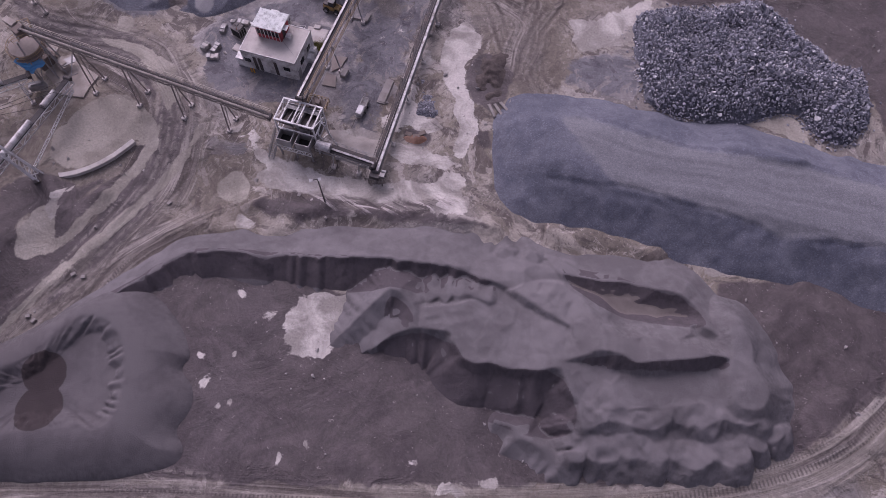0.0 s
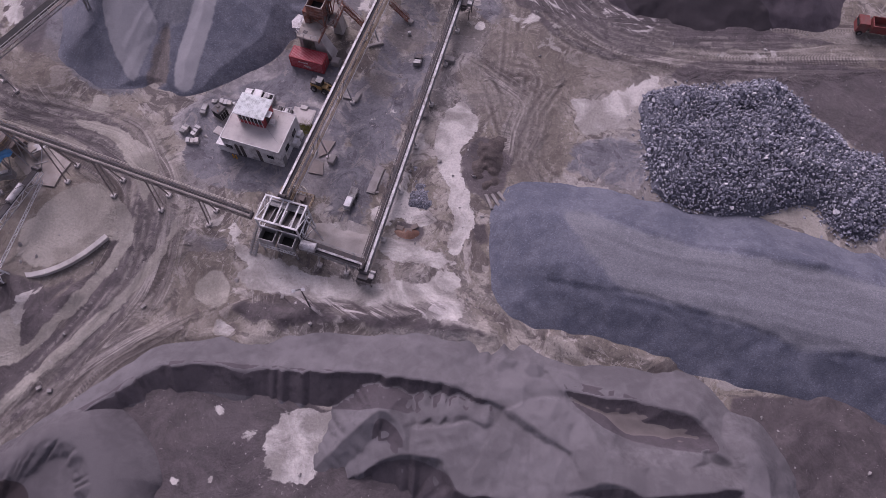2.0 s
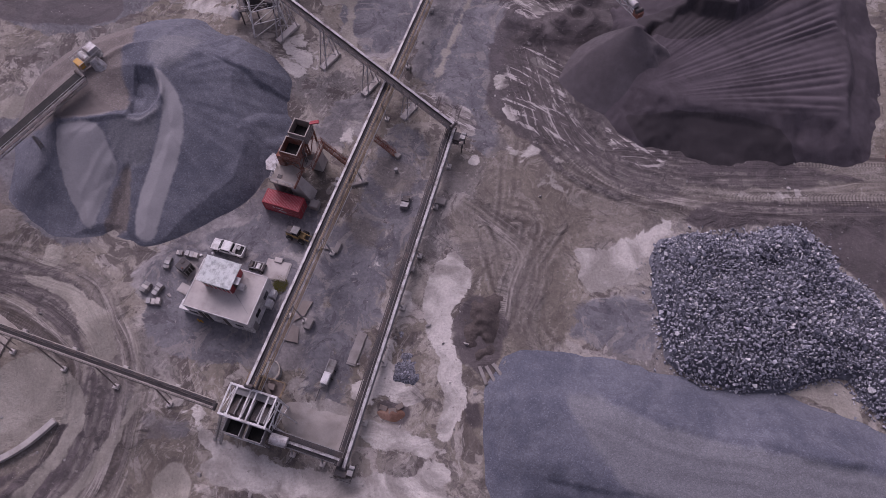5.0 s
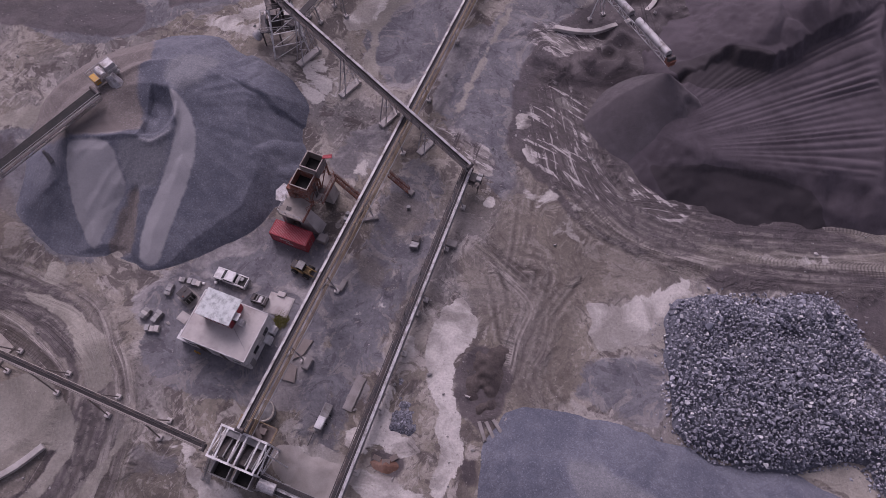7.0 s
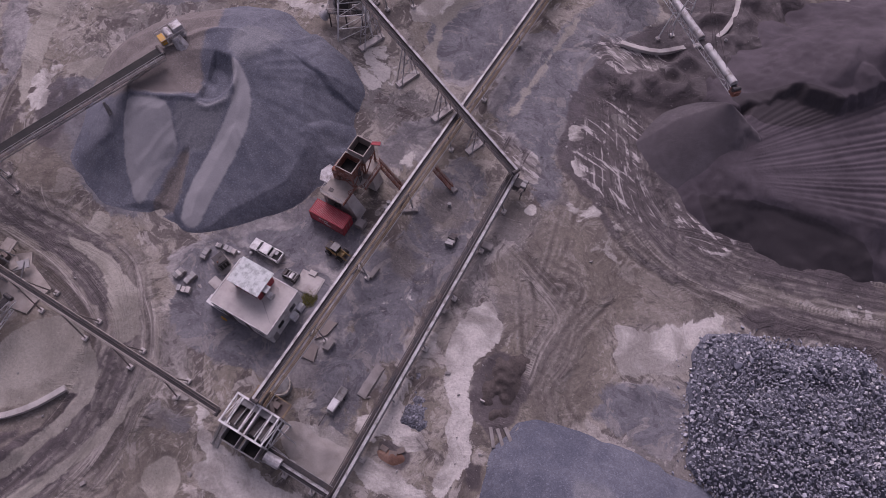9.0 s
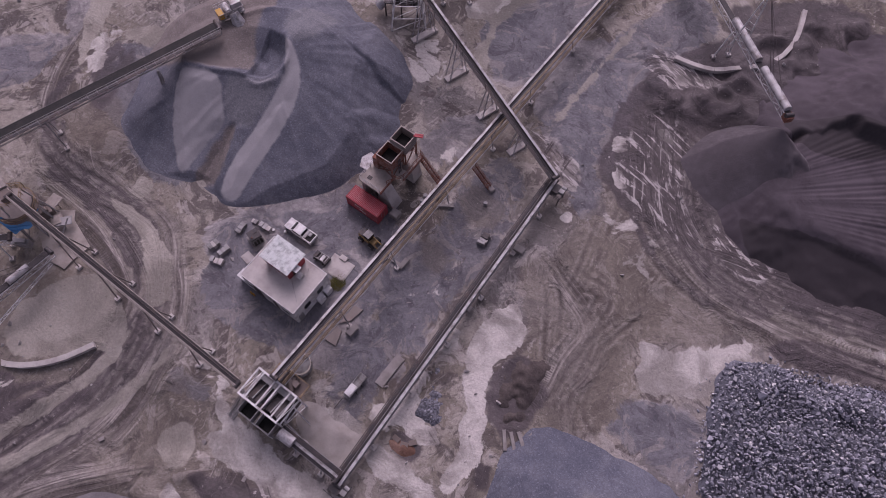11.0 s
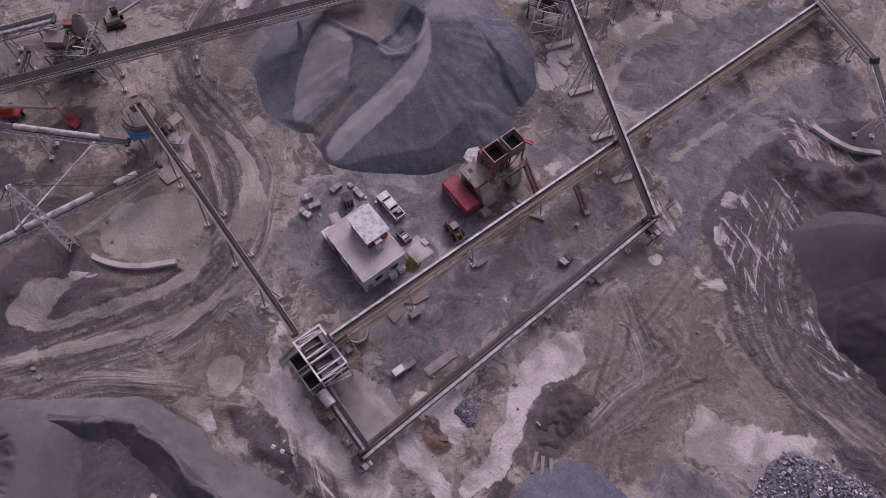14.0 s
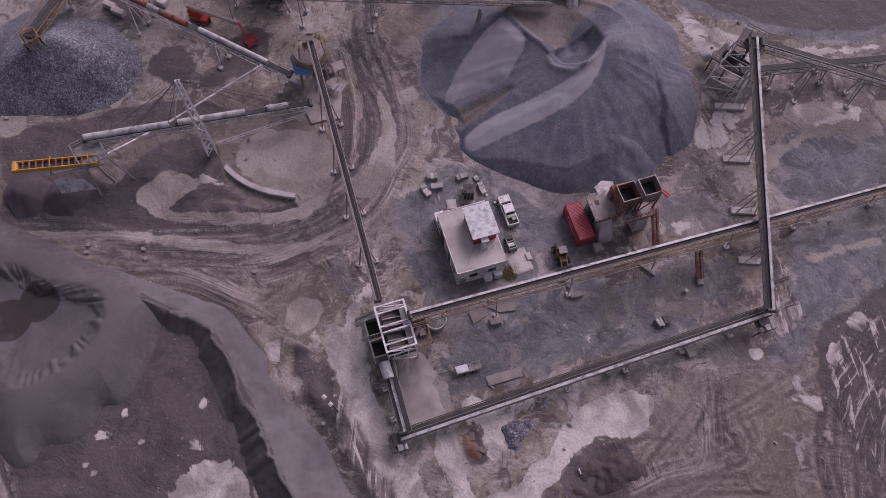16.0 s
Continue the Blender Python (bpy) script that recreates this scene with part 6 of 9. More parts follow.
def conveyor(a, b, label, width=1.1, depth=1.0, walk=1, rail=M_OCHRE, cover=M_COVER, legs=(), leg="bent", cover_side=-1, steel=M_STEEL, belt_mat=M_BELT, group="belt conveyors", covered=(0.0, 1.0), name="belt_conveyor", cover_w=0.42, walk_w=0.7):
    """A belt conveyor from its tail a to its head b: belt, part cover, trusses, walkway, rollers, drums and legs."""
    a, b = Vector(a), Vector(b)
    d = (b - a).normalized()
    s = Vector((-d.y, d.x, 0)).normalized()
    t = thing(name, (0, 0, 0), 0, label, "conveyor", group)
    w = width / 2
    part("belt", Mesh().beam(a, b, width * 0.9, 0.12), belt_mat, t)
    if cover:
        ca, cb = lerp(a, b, covered[0]), lerp(a, b, covered[1])
        off = s * (cover_side * w * 0.45) + Vector((0, 0, 0.28))
        m = Mesh().beam(ca + off, cb + off, width * cover_w, 0.1)
        m.beam(ca + s * (cover_side * w * 0.9) + Vector((0, 0, 0.12)), cb + s * (cover_side * w * 0.9) + Vector((0, 0, 0.12)), 0.07, 0.36)
        part("belt_cover", m, cover, t, "pale steel half cover")
    for sgn in (-1, 1):
        part("truss", lattice(Mesh(), a + Vector((0, 0, -0.12)), b + Vector((0, 0, -0.12)), s * (sgn * w), depth, 0.11), steel, t)
    m = Mesh()
    n = max(3, round((b - a).length / 1.5))
    for i in range(n + 1):
        q = lerp(a, b, i / n) + Vector((0, 0, -0.16))
        m.beam(q - s * w, q + s * w, 0.12)
    part("idlers", m, M_DARK, t)
    if walk:
        o = s * (walk * (w + 0.07 + walk_w / 2))
        part("walkway", Mesh().beam(a + o, b + o, walk_w, 0.08), M_DARK, t, "dark grating walkway")
        part("handrail", railing(Mesh(), [a + o + s * (walk * walk_w * 0.5), b + o + s * (walk * walk_w * 0.5)]), rail, t, "thin steel handrail")
    for q, nm in ((a, "tail_drum"), (b, "head_drum")):
        part(nm, Mesh().tube(q - s * (w + 0.15), q + s * (w + 0.15), 0.34, 12), M_DARK, t)
    for f in legs:
        q = lerp(a, b, f) + Vector((0, 0, -depth - 0.1))
        m, feet = Mesh(), []
        if leg == "trestle":
            h = q.z
            for s1 in (-1, 1):
                for s2 in (-1, 1):
                    m.beam(q + s * (s1 * w) + d * (s2 * 0.35), Vector((q.x, q.y, 0.3)) + s * (s1 * (w + h * 0.16)) + d * (s2 * 0.7), 0.14)
                for k in range(3):
                    z0, z1 = k / 3, (k + 1) / 3
                    p0 = q.lerp(Vector((q.x, q.y, 0.3)), z0) + s * (s1 * (w + h * 0.16 * z0))
                    p1 = q.lerp(Vector((q.x, q.y, 0.3)), z1) + s * (-s1 * (w + h * 0.16 * z1))
                    m.beam(p0, p1, 0.09)
            feet.append(Mesh().box((q.x, q.y, 0.2), (2 * (w + h * 0.16) + 1.0, 1.1, 0.6), math.degrees(math.atan2(s.y, s.x))))
        else:
            for s1 in (-1, 1):
                base = Vector((q.x, q.y, 0.3)) + s * (s1 * (w + 0.25 + 0.1 * q.z))
                m.beam(q + s * (s1 * w), base, 0.16)
                feet.append(Mesh().box((base.x, base.y, 0.2), (0.7, 0.7, 0.6), math.degrees(math.atan2(s.y, s.x))))
            m.beam(q - s * (w + 0.1), q + s * (w + 0.1), 0.14)
            m.beam(q - s * w, Vector((q.x, q.y, 0.5)) + s * (w + 0.2), 0.09)
        lg = part("support_leg", m, steel, t)
        for foot in feet:
            part("footing", foot, M_ROOF, lg, "pale concrete footing")
    return t


def stairs(a, b, width, label, mat=M_RUST):
    """An open steel stair from a low point to a high one."""
    a, b = Vector(a), Vector(b)
    d = (b - a)
    s = Vector((-d.y, d.x, 0)).normalized() * (width / 2)
    t = thing("steel_stair", (a.x, a.y, 0), 0, label, "stair")
    o = Vector((a.x, a.y, 0))
    for sg in (-1, 1):
        part("stringer", Mesh().beam(a + s * sg - o, b + s * sg - o, 0.12, 0.25), mat, t)
    n = max(4, round(d.length / 0.38))
    for i in range(1, n):
        q = lerp(a, b, i / n) - o
        part("tread", Mesh().beam(q - s, q + s, 0.22, 0.06), mat, t)
    for sg in (-1, 1):
        part("handrail", railing(Mesh(), [a + s * sg - o, b + s * sg - o], 0.95, 1.8, 0.06), mat, t)
    return t


def block(name, p, size, rz, mat, label, category, group=""):
    """A cast block with chamfered top edges."""
    t = thing(name, (p[0], p[1], 0), rz, label, category, group)
    x, y, z = size
    m = Mesh().box((0, 0, z / 2 - 0.1), (x, y, z + 0.1))
    m.box((0, 0, z - 0.01), (x * 0.9, y * 0.9, 0.08))
    part("body", m, mat, t)
    return t


AXIS = -17.0  # the works' own bearing

# ---- the office: a white block with a tin-roofed cabin on top ----
ox, oy, _ = (-27.6, 76.9, 4.4)
office = thing("site_office", (ox, oy, 0), AXIS, "white flat-roofed office block with stained corrugated walls", "building")
L, W, H = 9.9, 7.3, 4.4
m = Mesh()
for c, s in (((0, -W / 2 + 0.1, H / 2), (L, 0.2, H)), ((0, W / 2 - 0.1, H / 2), (L, 0.2, H)), ((-L / 2 + 0.1, 0, H / 2), (0.2, W - 0.4, H)), ((L / 2 - 0.1, 0, H / 2), (0.2, W - 0.4, H))):
    m.box(c, s)
part("wall", m, M_WHITE, office, "white painted walls")
ribs = Mesh()
for i in range(34):
    x = -L / 2 + 0.2 + i * (L - 0.4) / 33
    ribs.box((x, -W / 2 - 0.03, H / 2), (0.09, 0.06, H - 0.3)), ribs.box((x, W / 2 + 0.03, H / 2), (0.09, 0.06, H - 0.3))
for i in range(25):
    y = -W / 2 + 0.2 + i * (W - 0.4) / 24
    ribs.box((-L / 2 - 0.03, y, H / 2), (0.06, 0.09, H - 0.3)), ribs.box((L / 2 + 0.03, y, H / 2), (0.06, 0.09, H - 0.3))
part("cladding_ribs", ribs, M_WHITE, office)
roof = part("roof", Mesh().box((0, 0, H + 0.08), (L + 0.1, W + 0.1, 0.2)), M_ROOF, office, "pale grey flat roof with stains")
edge = Mesh()
for c, s in (((0, -W / 2 - 0.01, H + 0.2), (L + 0.06, 0.12, 0.1)), ((0, W / 2 + 0.01, H + 0.2), (L + 0.06, 0.12, 0.1)), ((-L / 2 - 0.01, 0, H + 0.2), (0.12, W - 0.2, 0.1)), ((L / 2 + 0.01, 0, H + 0.2), (0.12, W - 0.2, 0.1))):
    edge.box(c, s)
part("roof_edge", edge, M_WHITE, roof)
for x in (-2.6, -1.7, 1.2):
    part("panel", Mesh().box((x, -W / 2 - 0.08, 1.9), (0.5, 0.12, 3.2)), M_DARK, office, "dark upright panel in the wall")
for x, z in ((3.2, 2.6), (-4.0, 2.4)):
    wd = part("window", Mesh().box((x, -W / 2 - 0.07, z), (1.1, 0.1, 1.0)), M_GLASS, office, "dark window")
    for dz in (-0.56, 0.56):
        part("frame", Mesh().box((x, -W / 2 - 0.05, z + dz), (1.3, 0.16, 0.1)), M_WHITE, wd)
for y in (-1.2, 1.6):
    part("window", Mesh().box((L / 2 + 0.07, y, 2.5), (0.1, 1.2, 1.0)), M_GLASS, office, "dark window")
part("door", Mesh().box((L / 2 + 0.08, -2.8, 1.05), (0.1, 0.95, 2.1)), M_STEEL, office, "grey steel door")
part("wall_unit", Mesh().box((-L / 2 - 0.7, -W / 2 + 0.6, 1.0), (1.3, 1.2, 2.0)).box((-L / 2 - 0.7, -W / 2 + 0.6, 2.05), (1.5, 1.4, 0.12)), M_WHITE, office, "white meter cabinet at the corner")
part("roof_pipe", Mesh().tube((1.0, 0.4, H + 0.22), (4.4, -2.2, H + 0.22), 0.03, 6).tube((2.4, 2.6, H + 0.2), (2.4, 2.6, H + 0.7), 0.04, 6), M_STEEL, office)
part("bollard", Mesh().tube((-L / 2 + 1.4, -W / 2 - 0.7, 0), (-L / 2 + 1.4, -W / 2 - 0.7, 1.0), 0.12, 8).tube((-L / 2 + 1.9, -W / 2 - 0.7, 0), (-L / 2 + 1.9, -W / 2 - 0.7, 1.0), 0.12, 8), M_YELLOW, office, "yellow guard posts")

kx, ky, _ = (-28.0, 78.7, 7.4)
cabin = thing("rooftop_cabin", (kx, ky, H + 0.18), AXIS, "small red rooftop cabin with a worn white tin roof", "cabin")
CL, CW, CH = 4.3, 3.3, 2.6
m = Mesh()
for c, s in (((0, -CW / 2, CH / 2), (CL, 0.12, CH)), ((0, CW / 2, CH / 2), (CL, 0.12, CH)), ((-CL / 2, 0, CH / 2), (0.12, CW - 0.2, CH)), ((CL / 2, 0, CH / 2), (0.12, CW - 0.2, CH))):
    m.box(c, s)
part("wall", m, M_RED, cabin, "dull red boarded walls")
for i in range(6):
    part("window", Mesh().box((-CL / 2 + 0.5 + i * 0.66, -CW / 2 - 0.08, 1.5), (0.48, 0.08, 1.1)), M_GLASS, cabin, "dark window")
for i in range(7):
    part("post", Mesh().box((-CL / 2 + 0.17 + i * 0.66, -CW / 2 - 0.09, 1.3), (0.1, 0.1, 2.4)), M_WHITE, cabin, "white post")
part("door", Mesh().box((CL / 2 + 0.07, -0.4, 1.0), (0.08, 0.9, 2.0)), M_DARK, cabin)
croof = part("roof", Mesh().box((0, 0, CH + 0.1), (CL + 0.9, CW + 0.7, 0.12)), M_TIN, cabin, "ribbed white tin roof with worn paint")
for i in range(20):
    part("rib", Mesh().box((-CL / 2 - 0.34 + i * (CL + 0.68) / 19, 0, CH + 0.19), (0.12, CW + 0.68, 0.06)), M_TIN, croof)
part("step", Mesh().box((CL / 2 + 0.9, -0.5, 0.35), (0.9, 0.9, 0.7)), M_WHITE, cabin)
part("canopy", Mesh().box((CL / 2 + 0.55, -0.3, 2.2), (0.9, 1.1, 0.08)), M_WHITE, cabin)


# ---- vehicles ----
def container(p, rz):
    t = thing("shipping_container", (p[0], p[1], 0.05), rz, "red corrugated steel shipping container with worn white marks", "container")
    l, w, h = 6.06, 2.44, 2.59
    m = Mesh().box((0, 0, h / 2), (l - 0.1, w - 0.14, h - 0.1))
    part("body", m, M_RED, t)
    fr = Mesh()
    for x in (-1, 1):
        for y in (-1, 1):
            fr.box((x * (l / 2 - 0.06), y * (w / 2 - 0.06), h / 2), (0.14, 0.14, h))
        for z in (0.07, h - 0.06):
            fr.box((x * (l / 2 - 0.06), 0, z), (0.13, w - 0.2, 0.13))
    for y in (-1, 1):
        for z in (0.08, h - 0.06):
            fr.box((0, y * (w / 2 - 0.06), z), (l - 0.2, 0.13, 0.14))
    part("corner_frame", fr, M_RED, t)
    rb = Mesh()
    for i in range(26):
        x = -l / 2 + 0.3 + i * (l - 0.6) / 25
        rb.box((x, 0, h - 0.02), (0.1, w - 0.3, 0.07))
        for y in (-1, 1):
            rb.box((x, y * (w / 2 - 0.06), h / 2), (0.1, 0.06, h - 0.4))
    part("ribs", rb, M_FADED, t, "faded red ribs")
    for i, (x, ww) in enumerate(((-1.2, 0.32), (-0.75, 0.3), (-0.3, 0.34), (0.15, 0.3))):
        part("marking", Mesh().box((x, -w / 2 - 0.02, 1.75), (ww, 0.03, 0.28)), M_WHITE, t, "plain worn white bar")
    for x, z, ww, hh in ((0.1, 1.0, 1.2, 0.22), (0.3, 0.72, 0.8, 0.12)):
        part("marking", Mesh().box((x, -w / 2 - 0.02, z), (ww, 0.03, hh)), M_WHITE, t, "plain worn white bar")
    for y in (-0.55, 0.55):
        d = part("door", Mesh().box((l / 2 + 0.01, y, h / 2), (0.08, 1.05, h - 0.3)), M_RED, t)
        part("lock_bar", Mesh().tube((l / 2 + 0.08, y * 0.6, 0.2), (l / 2 + 0.08, y * 0.6, h - 0.2), 0.03, 6), M_STEEL, d)
    return t


def wheel(parent, x, y, r, w, name="wheel"):
    tyre = part(name, Mesh().tube((x, y - w / 2, r), (x, y + w / 2, r), r, 16), M_BLACK, parent)
    part("rim", Mesh().tube((x, y - w / 2 - 0.02, r), (x, y + w / 2 + 0.02, r), r * 0.55, 12), M_STEEL, tyre)


def pickup(p, rz):
    t = thing("pickup_truck", (p[0], p[1], 0), rz, "white crew-cab pickup truck with a loaded bed", "pickup truck")
    t.scale = (0.92, 0.95, 0.95)
    prof = ((-2.85, 0.55), (-2.85, 0.95), (-2.7, 1.08), (-1.35, 1.15), (-1.2, 1.15), (0.95, 1.15), (2.85, 1.15), (2.85, 0.55))
    n = len(prof)
    vs = [(x, y, z) for y in (-0.95, 0.95) for x, z in prof]
    fs = [tuple(range(n)), tuple(range(2 * n - 1, n - 1, -1))] + [(i, (i + 1) % n, n + (i + 1) % n, n + i) for i in range(n)]
    part("body", Mesh().add(vs, fs), M_WHITE, t, "white body")
    cab = ((-1.45, 1.14), (-0.75, 1.78), (0.75, 1.8), (1.0, 1.14))
    vs = [(x, y * (0.82 if z > 1.3 else 0.92), z) for y in (-1, 1) for x, z in cab]
    part("cab", Mesh().add(vs, [(0, 1, 2, 3), (7, 6, 5, 4), (0, 4, 5, 1), (1, 5, 6, 2), (2, 6, 7, 3), (3, 7, 4, 0)]), M_WHITE, t)
    part("windscreen", Mesh().add([(-1.47, -0.8, 1.2), (-1.47, 0.8, 1.2), (-0.83, 0.72, 1.75), (-0.83, -0.72, 1.75), (-1.4, -0.8, 1.17), (-1.4, 0.8, 1.17), (-0.78, 0.72, 1.72), (-0.78, -0.72, 1.72)],
                                 [(0, 1, 2, 3), (4, 7, 6, 5), (0, 4, 5, 1), (2, 6, 7, 3), (1, 5, 6, 2), (0, 3, 7, 4)]), M_GLASS, t, "dark windscreen")
    part("rear_window", Mesh().box((0, 0, 0), (0.04, 1.4, 0.45), m=pose(0.93, 0, 1.48, 0, -20, 0)), M_GLASS, t)
    for y in (-1, 1):
        part("side_window", Mesh().box((-0.1, y * 0.885, 1.45), (1.5, 0.05, 0.36)), M_GLASS, t)
        part("mirror", Mesh().box((-1.15, y * 1.08, 1.25), (0.12, 0.2, 0.18)), M_DARK, t)
        part("headlight", Mesh().box((-2.84, y * 0.7, 0.9), (0.06, 0.35, 0.18)), M_GLASS, t)
    part("bed_floor", Mesh().box((1.95, 0, 1.16), (1.6, 1.55, 0.04)), M_BLACK, t, "dark open bed")
    part("bed_rail", Mesh().box((1.95, 0.86, 1.24), (1.8, 0.16, 0.2)).box((1.95, -0.86, 1.24), (1.8, 0.16, 0.2)).box((2.8, 0, 1.24), (0.12, 1.8, 0.2)).box((1.08, 0, 1.24), (0.1, 1.8, 0.2)), M_WHITE, t)
    part("tool_box", Mesh().box((1.35, 0, 1.32), (0.5, 1.4, 0.35)).box((1.9, 0.3, 1.3), (0.5, 0.6, 0.28)), M_STEEL, t)
    for x in (-2.9, 2.92):
        part("bumper", Mesh().box((x, 0, 0.6), (0.14, 1.8, 0.21)), M_STEEL, t)
    for x in (-1.85, 1.85):
        for y in (-0.85, 0.85):
            wheel(t, x, y, 0.4, 0.28)
    return t


def loader(p, rz):
    t = thing("skid_loader", (p[0], p[1], 0), rz, "small yellow wheel loader with a raised bucket", "loader")
    part("body", Mesh().box((-0.7, 0, 1.0), (2.0, 1.3, 0.9)).box((0.7, 0, 0.9), (1.0, 0.9, 0.6)), M_LOADER, t)
    part("engine_cover", Mesh().box((-1.2, 0, 1.55), (1.0, 1.1, 0.35)), M_DARK, t)
    cb = part("cab", Mesh().box((-0.1, 0, 1.9), (1.0, 1.15, 1.2)), M_GLASS, t, "dark glazed cab")
    part("cab_roof", Mesh().box((-0.1, 0, 2.55), (1.1, 1.2, 0.12)), M_PALLET, cb)
    for y in (-0.45, 0.45):
        part("lift_arm", Mesh().beam((0.2, y, 1.5), (2.1, y, 0.9), 0.14, 0.24), M_LOADER, t)
    part("bucket", Mesh().add([(2.0, y, z) for y in (-1.0, 1.0) for z in (0.25, 1.1)] + [(2.9, y, 0.25) for y in (-1.0, 1.0)] + [(2.15, y, 0.4) for y in (-0.95, 0.95)],
                              [(0, 1, 3, 2), (0, 2, 5, 4), (0, 4, 1), (2, 3, 5), (1, 4, 6), (3, 7, 5), (1, 6, 7, 3), (4, 5, 7, 6)]), M_STEEL, t)
    for x in (-1.1, 0.9):
        for y in (-0.8, 0.8):
            wheel(t, x, y, 0.55, 0.4)
    return t


container(((-21.3, 92.5, 2.6)), AXIS)
pickup(((-29.3, 85.2, 1.1)), AXIS)
loader(((-18.9, 87.4, 1.0)), -22)


def buggy(p, rz):
    t = thing("utility_cart", (p[0], p[1], 0), rz, "small dark utility cart with a pale cage frame", "cart")
    part("body", Mesh().box((0, 0, 0.7), (2.3, 1.2, 0.5)).box((-0.9, 0, 1.05), (0.5, 1.1, 0.3)), M_DARK, t)
    fr = Mesh()
    for x in (-0.2, 1.1):
        for y in (-0.55, 0.55):
            fr.beam((x, y, 0.9), (x, y, 1.7), 0.08)
    for y in (-0.55, 0.55):
        fr.beam((-1.1, y, 1.0), (1.15, y, 1.7), 0.09)
    fr.beam((1.1, -0.55, 1.7), (1.1, 0.55, 1.7), 0.09), fr.beam((-0.2, -0.55, 1.35), (-0.2, 0.55, 1.35), 0.09)
    part("cage", fr, M_STEEL, t)
    part("seat", Mesh().box((0.3, 0, 1.05), (0.5, 0.9, 0.4)), M_WHITE, t)
    for x in (-0.8, 0.8):
        for y in (-0.6, 0.6):
            wheel(t, x, y, 0.35, 0.25)


buggy(((-24.6, 82.2, 1.0)), AXIS)


def dump_truck(p, rz):
    t = thing("dump_truck", (p[0], p[1], 0), rz, "long red dump trailer standing on the haul road", "truck")
    bx = Mesh()
    for c, s in (((0, 0, 1.0), (8, 2.3, 0.15)), ((0, -1.15, 1.8), (8, 0.12, 1.6)), ((0, 1.15, 1.8), (8, 0.12, 1.6)), ((-4, 0, 1.8), (0.12, 2.3, 1.6)), ((4, 0, 1.8), (0.12, 2.3, 1.6))):
        bx.box(c, s)
    part("tipper_body", bx, M_DULL_RED, t)
    rb = Mesh()
    for i in range(9):
        for y in (-1.25, 1.25):
            rb.box((-3.6 + i * 0.9, y, 1.8), (0.12, 0.1, 1.6))
    part("ribs", rb, M_DULL_RED, t)
    part("chassis", Mesh().box((0.5, 0, 0.75), (9, 0.9, 0.3)), M_DARK, t)
    cb = part("cab", Mesh().box((5.6, 0, 1.7), (1.8, 2.2, 2.0)), M_DULL_RED, t)
    part("window", Mesh().box((6.48, 0, 2.1), (0.08, 1.9, 0.7)), M_GLASS, cb)
    for x in (-3.2, -2.0, 5.6):
        for y in (-1.05, 1.05):
            wheel(t, x, y, 0.5, 0.35)


dump_truck(((81.8, 100.0, 1.0)), 170)

# loose gear round the office
for q, s, rz, mat, lab, nm in (
        (((-40.9, 78.9, 0.7)), (1.7, 1.1, 1.0), 65, M_PALLET, "white bagged goods on a pallet", "pallet_load"),
        (((-39.1, 78.6, 0.7)), (1.9, 1.0, 0.9), 60, M_STEEL, "grey bagged goods on a pallet", "pallet_load"),
        (((-39.4, 76.7, 0.5)), (2.1, 1.0, 0.8), 0, M_PALLET, "pale stone blocks strapped on a pallet", "pallet_load"),
        (((-38.2, 82.8, 0.6)), (1.0, 1.9, 0.9), -14, M_PALLET, "white crate standing on bare ground", "crate"),
        (((-36.7, 84.5, 0.5)), (1.0, 0.8, 0.7), -10, M_PALLET, "small white crate beside a machine", "crate"),
        (((-34.8, 84.2, 0.6)), (2.0, 1.0, 0.9), -12, M_STEEL, "grey machine parts on a pallet", "pallet_load"),
        (((-33.5, 84.2, 0.2)), (0.5, 0.5, 0.4), 0, M_WHITE, "small white bucket by the office", "bucket"),
        (((-31.7, 84.5, 0.2)), (0.5, 0.5, 0.5), 20, M_WHITE, "small white sack by the pickup", "sack"),
        (((-2.6, 93.3, 0.6)), (1.3, 2.0, 1.0), -10, M_STEEL, "grey pump unit standing in the yard", "pump"),
        (((-4.2, 99.2, 0.5)), (0.7, 0.7, 0.7), 15, M_STEEL, "grey drum in the yard", "drum"),
        (((-13.5, 97.3, 0.5)), (0.8, 0.9, 0.8), 20, M_STEEL, "small grey pump under the conveyor", "pump"),
        (((-13.7, 96.3, 0.5)), (0.8, 0.9, 0.8), 10, M_STEEL, "small grey pump under the conveyor", "pump")):
    t = thing(nm, (q[0], q[1], 0), rz, lab, nm.replace("_", " "))
    x, y, z = s
    part("base", Mesh().box((0, 0, 0.08), (x, y, 0.16)), M_CONC, t)
    if max(x, y) > 0.95:
        n = 4 if nm == "pump" else 3
        for i in range(n):
            u = (i + 0.5) / n - 0.5
            ln, hh = rr0.uniform(0.75, 0.98), rr0.uniform(0.6, 1.0) * (z - 0.16)
            along_x = x > y
            sz = (x / n * rr0.uniform(0.82, 0.97), y * ln, hh) if along_x else (x * ln, y / n * rr0.uniform(0.82, 0.97), hh)
            at = (u * x, rr0.uniform(-0.06, 0.06) * y, 0.16 + hh / 2) if along_x else (rr0.uniform(-0.06, 0.06) * x, u * y, 0.16 + hh / 2)
            part("piece", Mesh().box(at, sz, rr0.uniform(-4, 4)), rr0.choice((mat, M_DARK) if nm == "pump" else (mat, mat, M_ROOF, M_STEEL)), t)
    else:
        part("body", Mesh().tube((0, 0, 0.16), (0, 0, z), min(x, y) * 0.45, 10, min(x, y) * 0.38), mat, t)

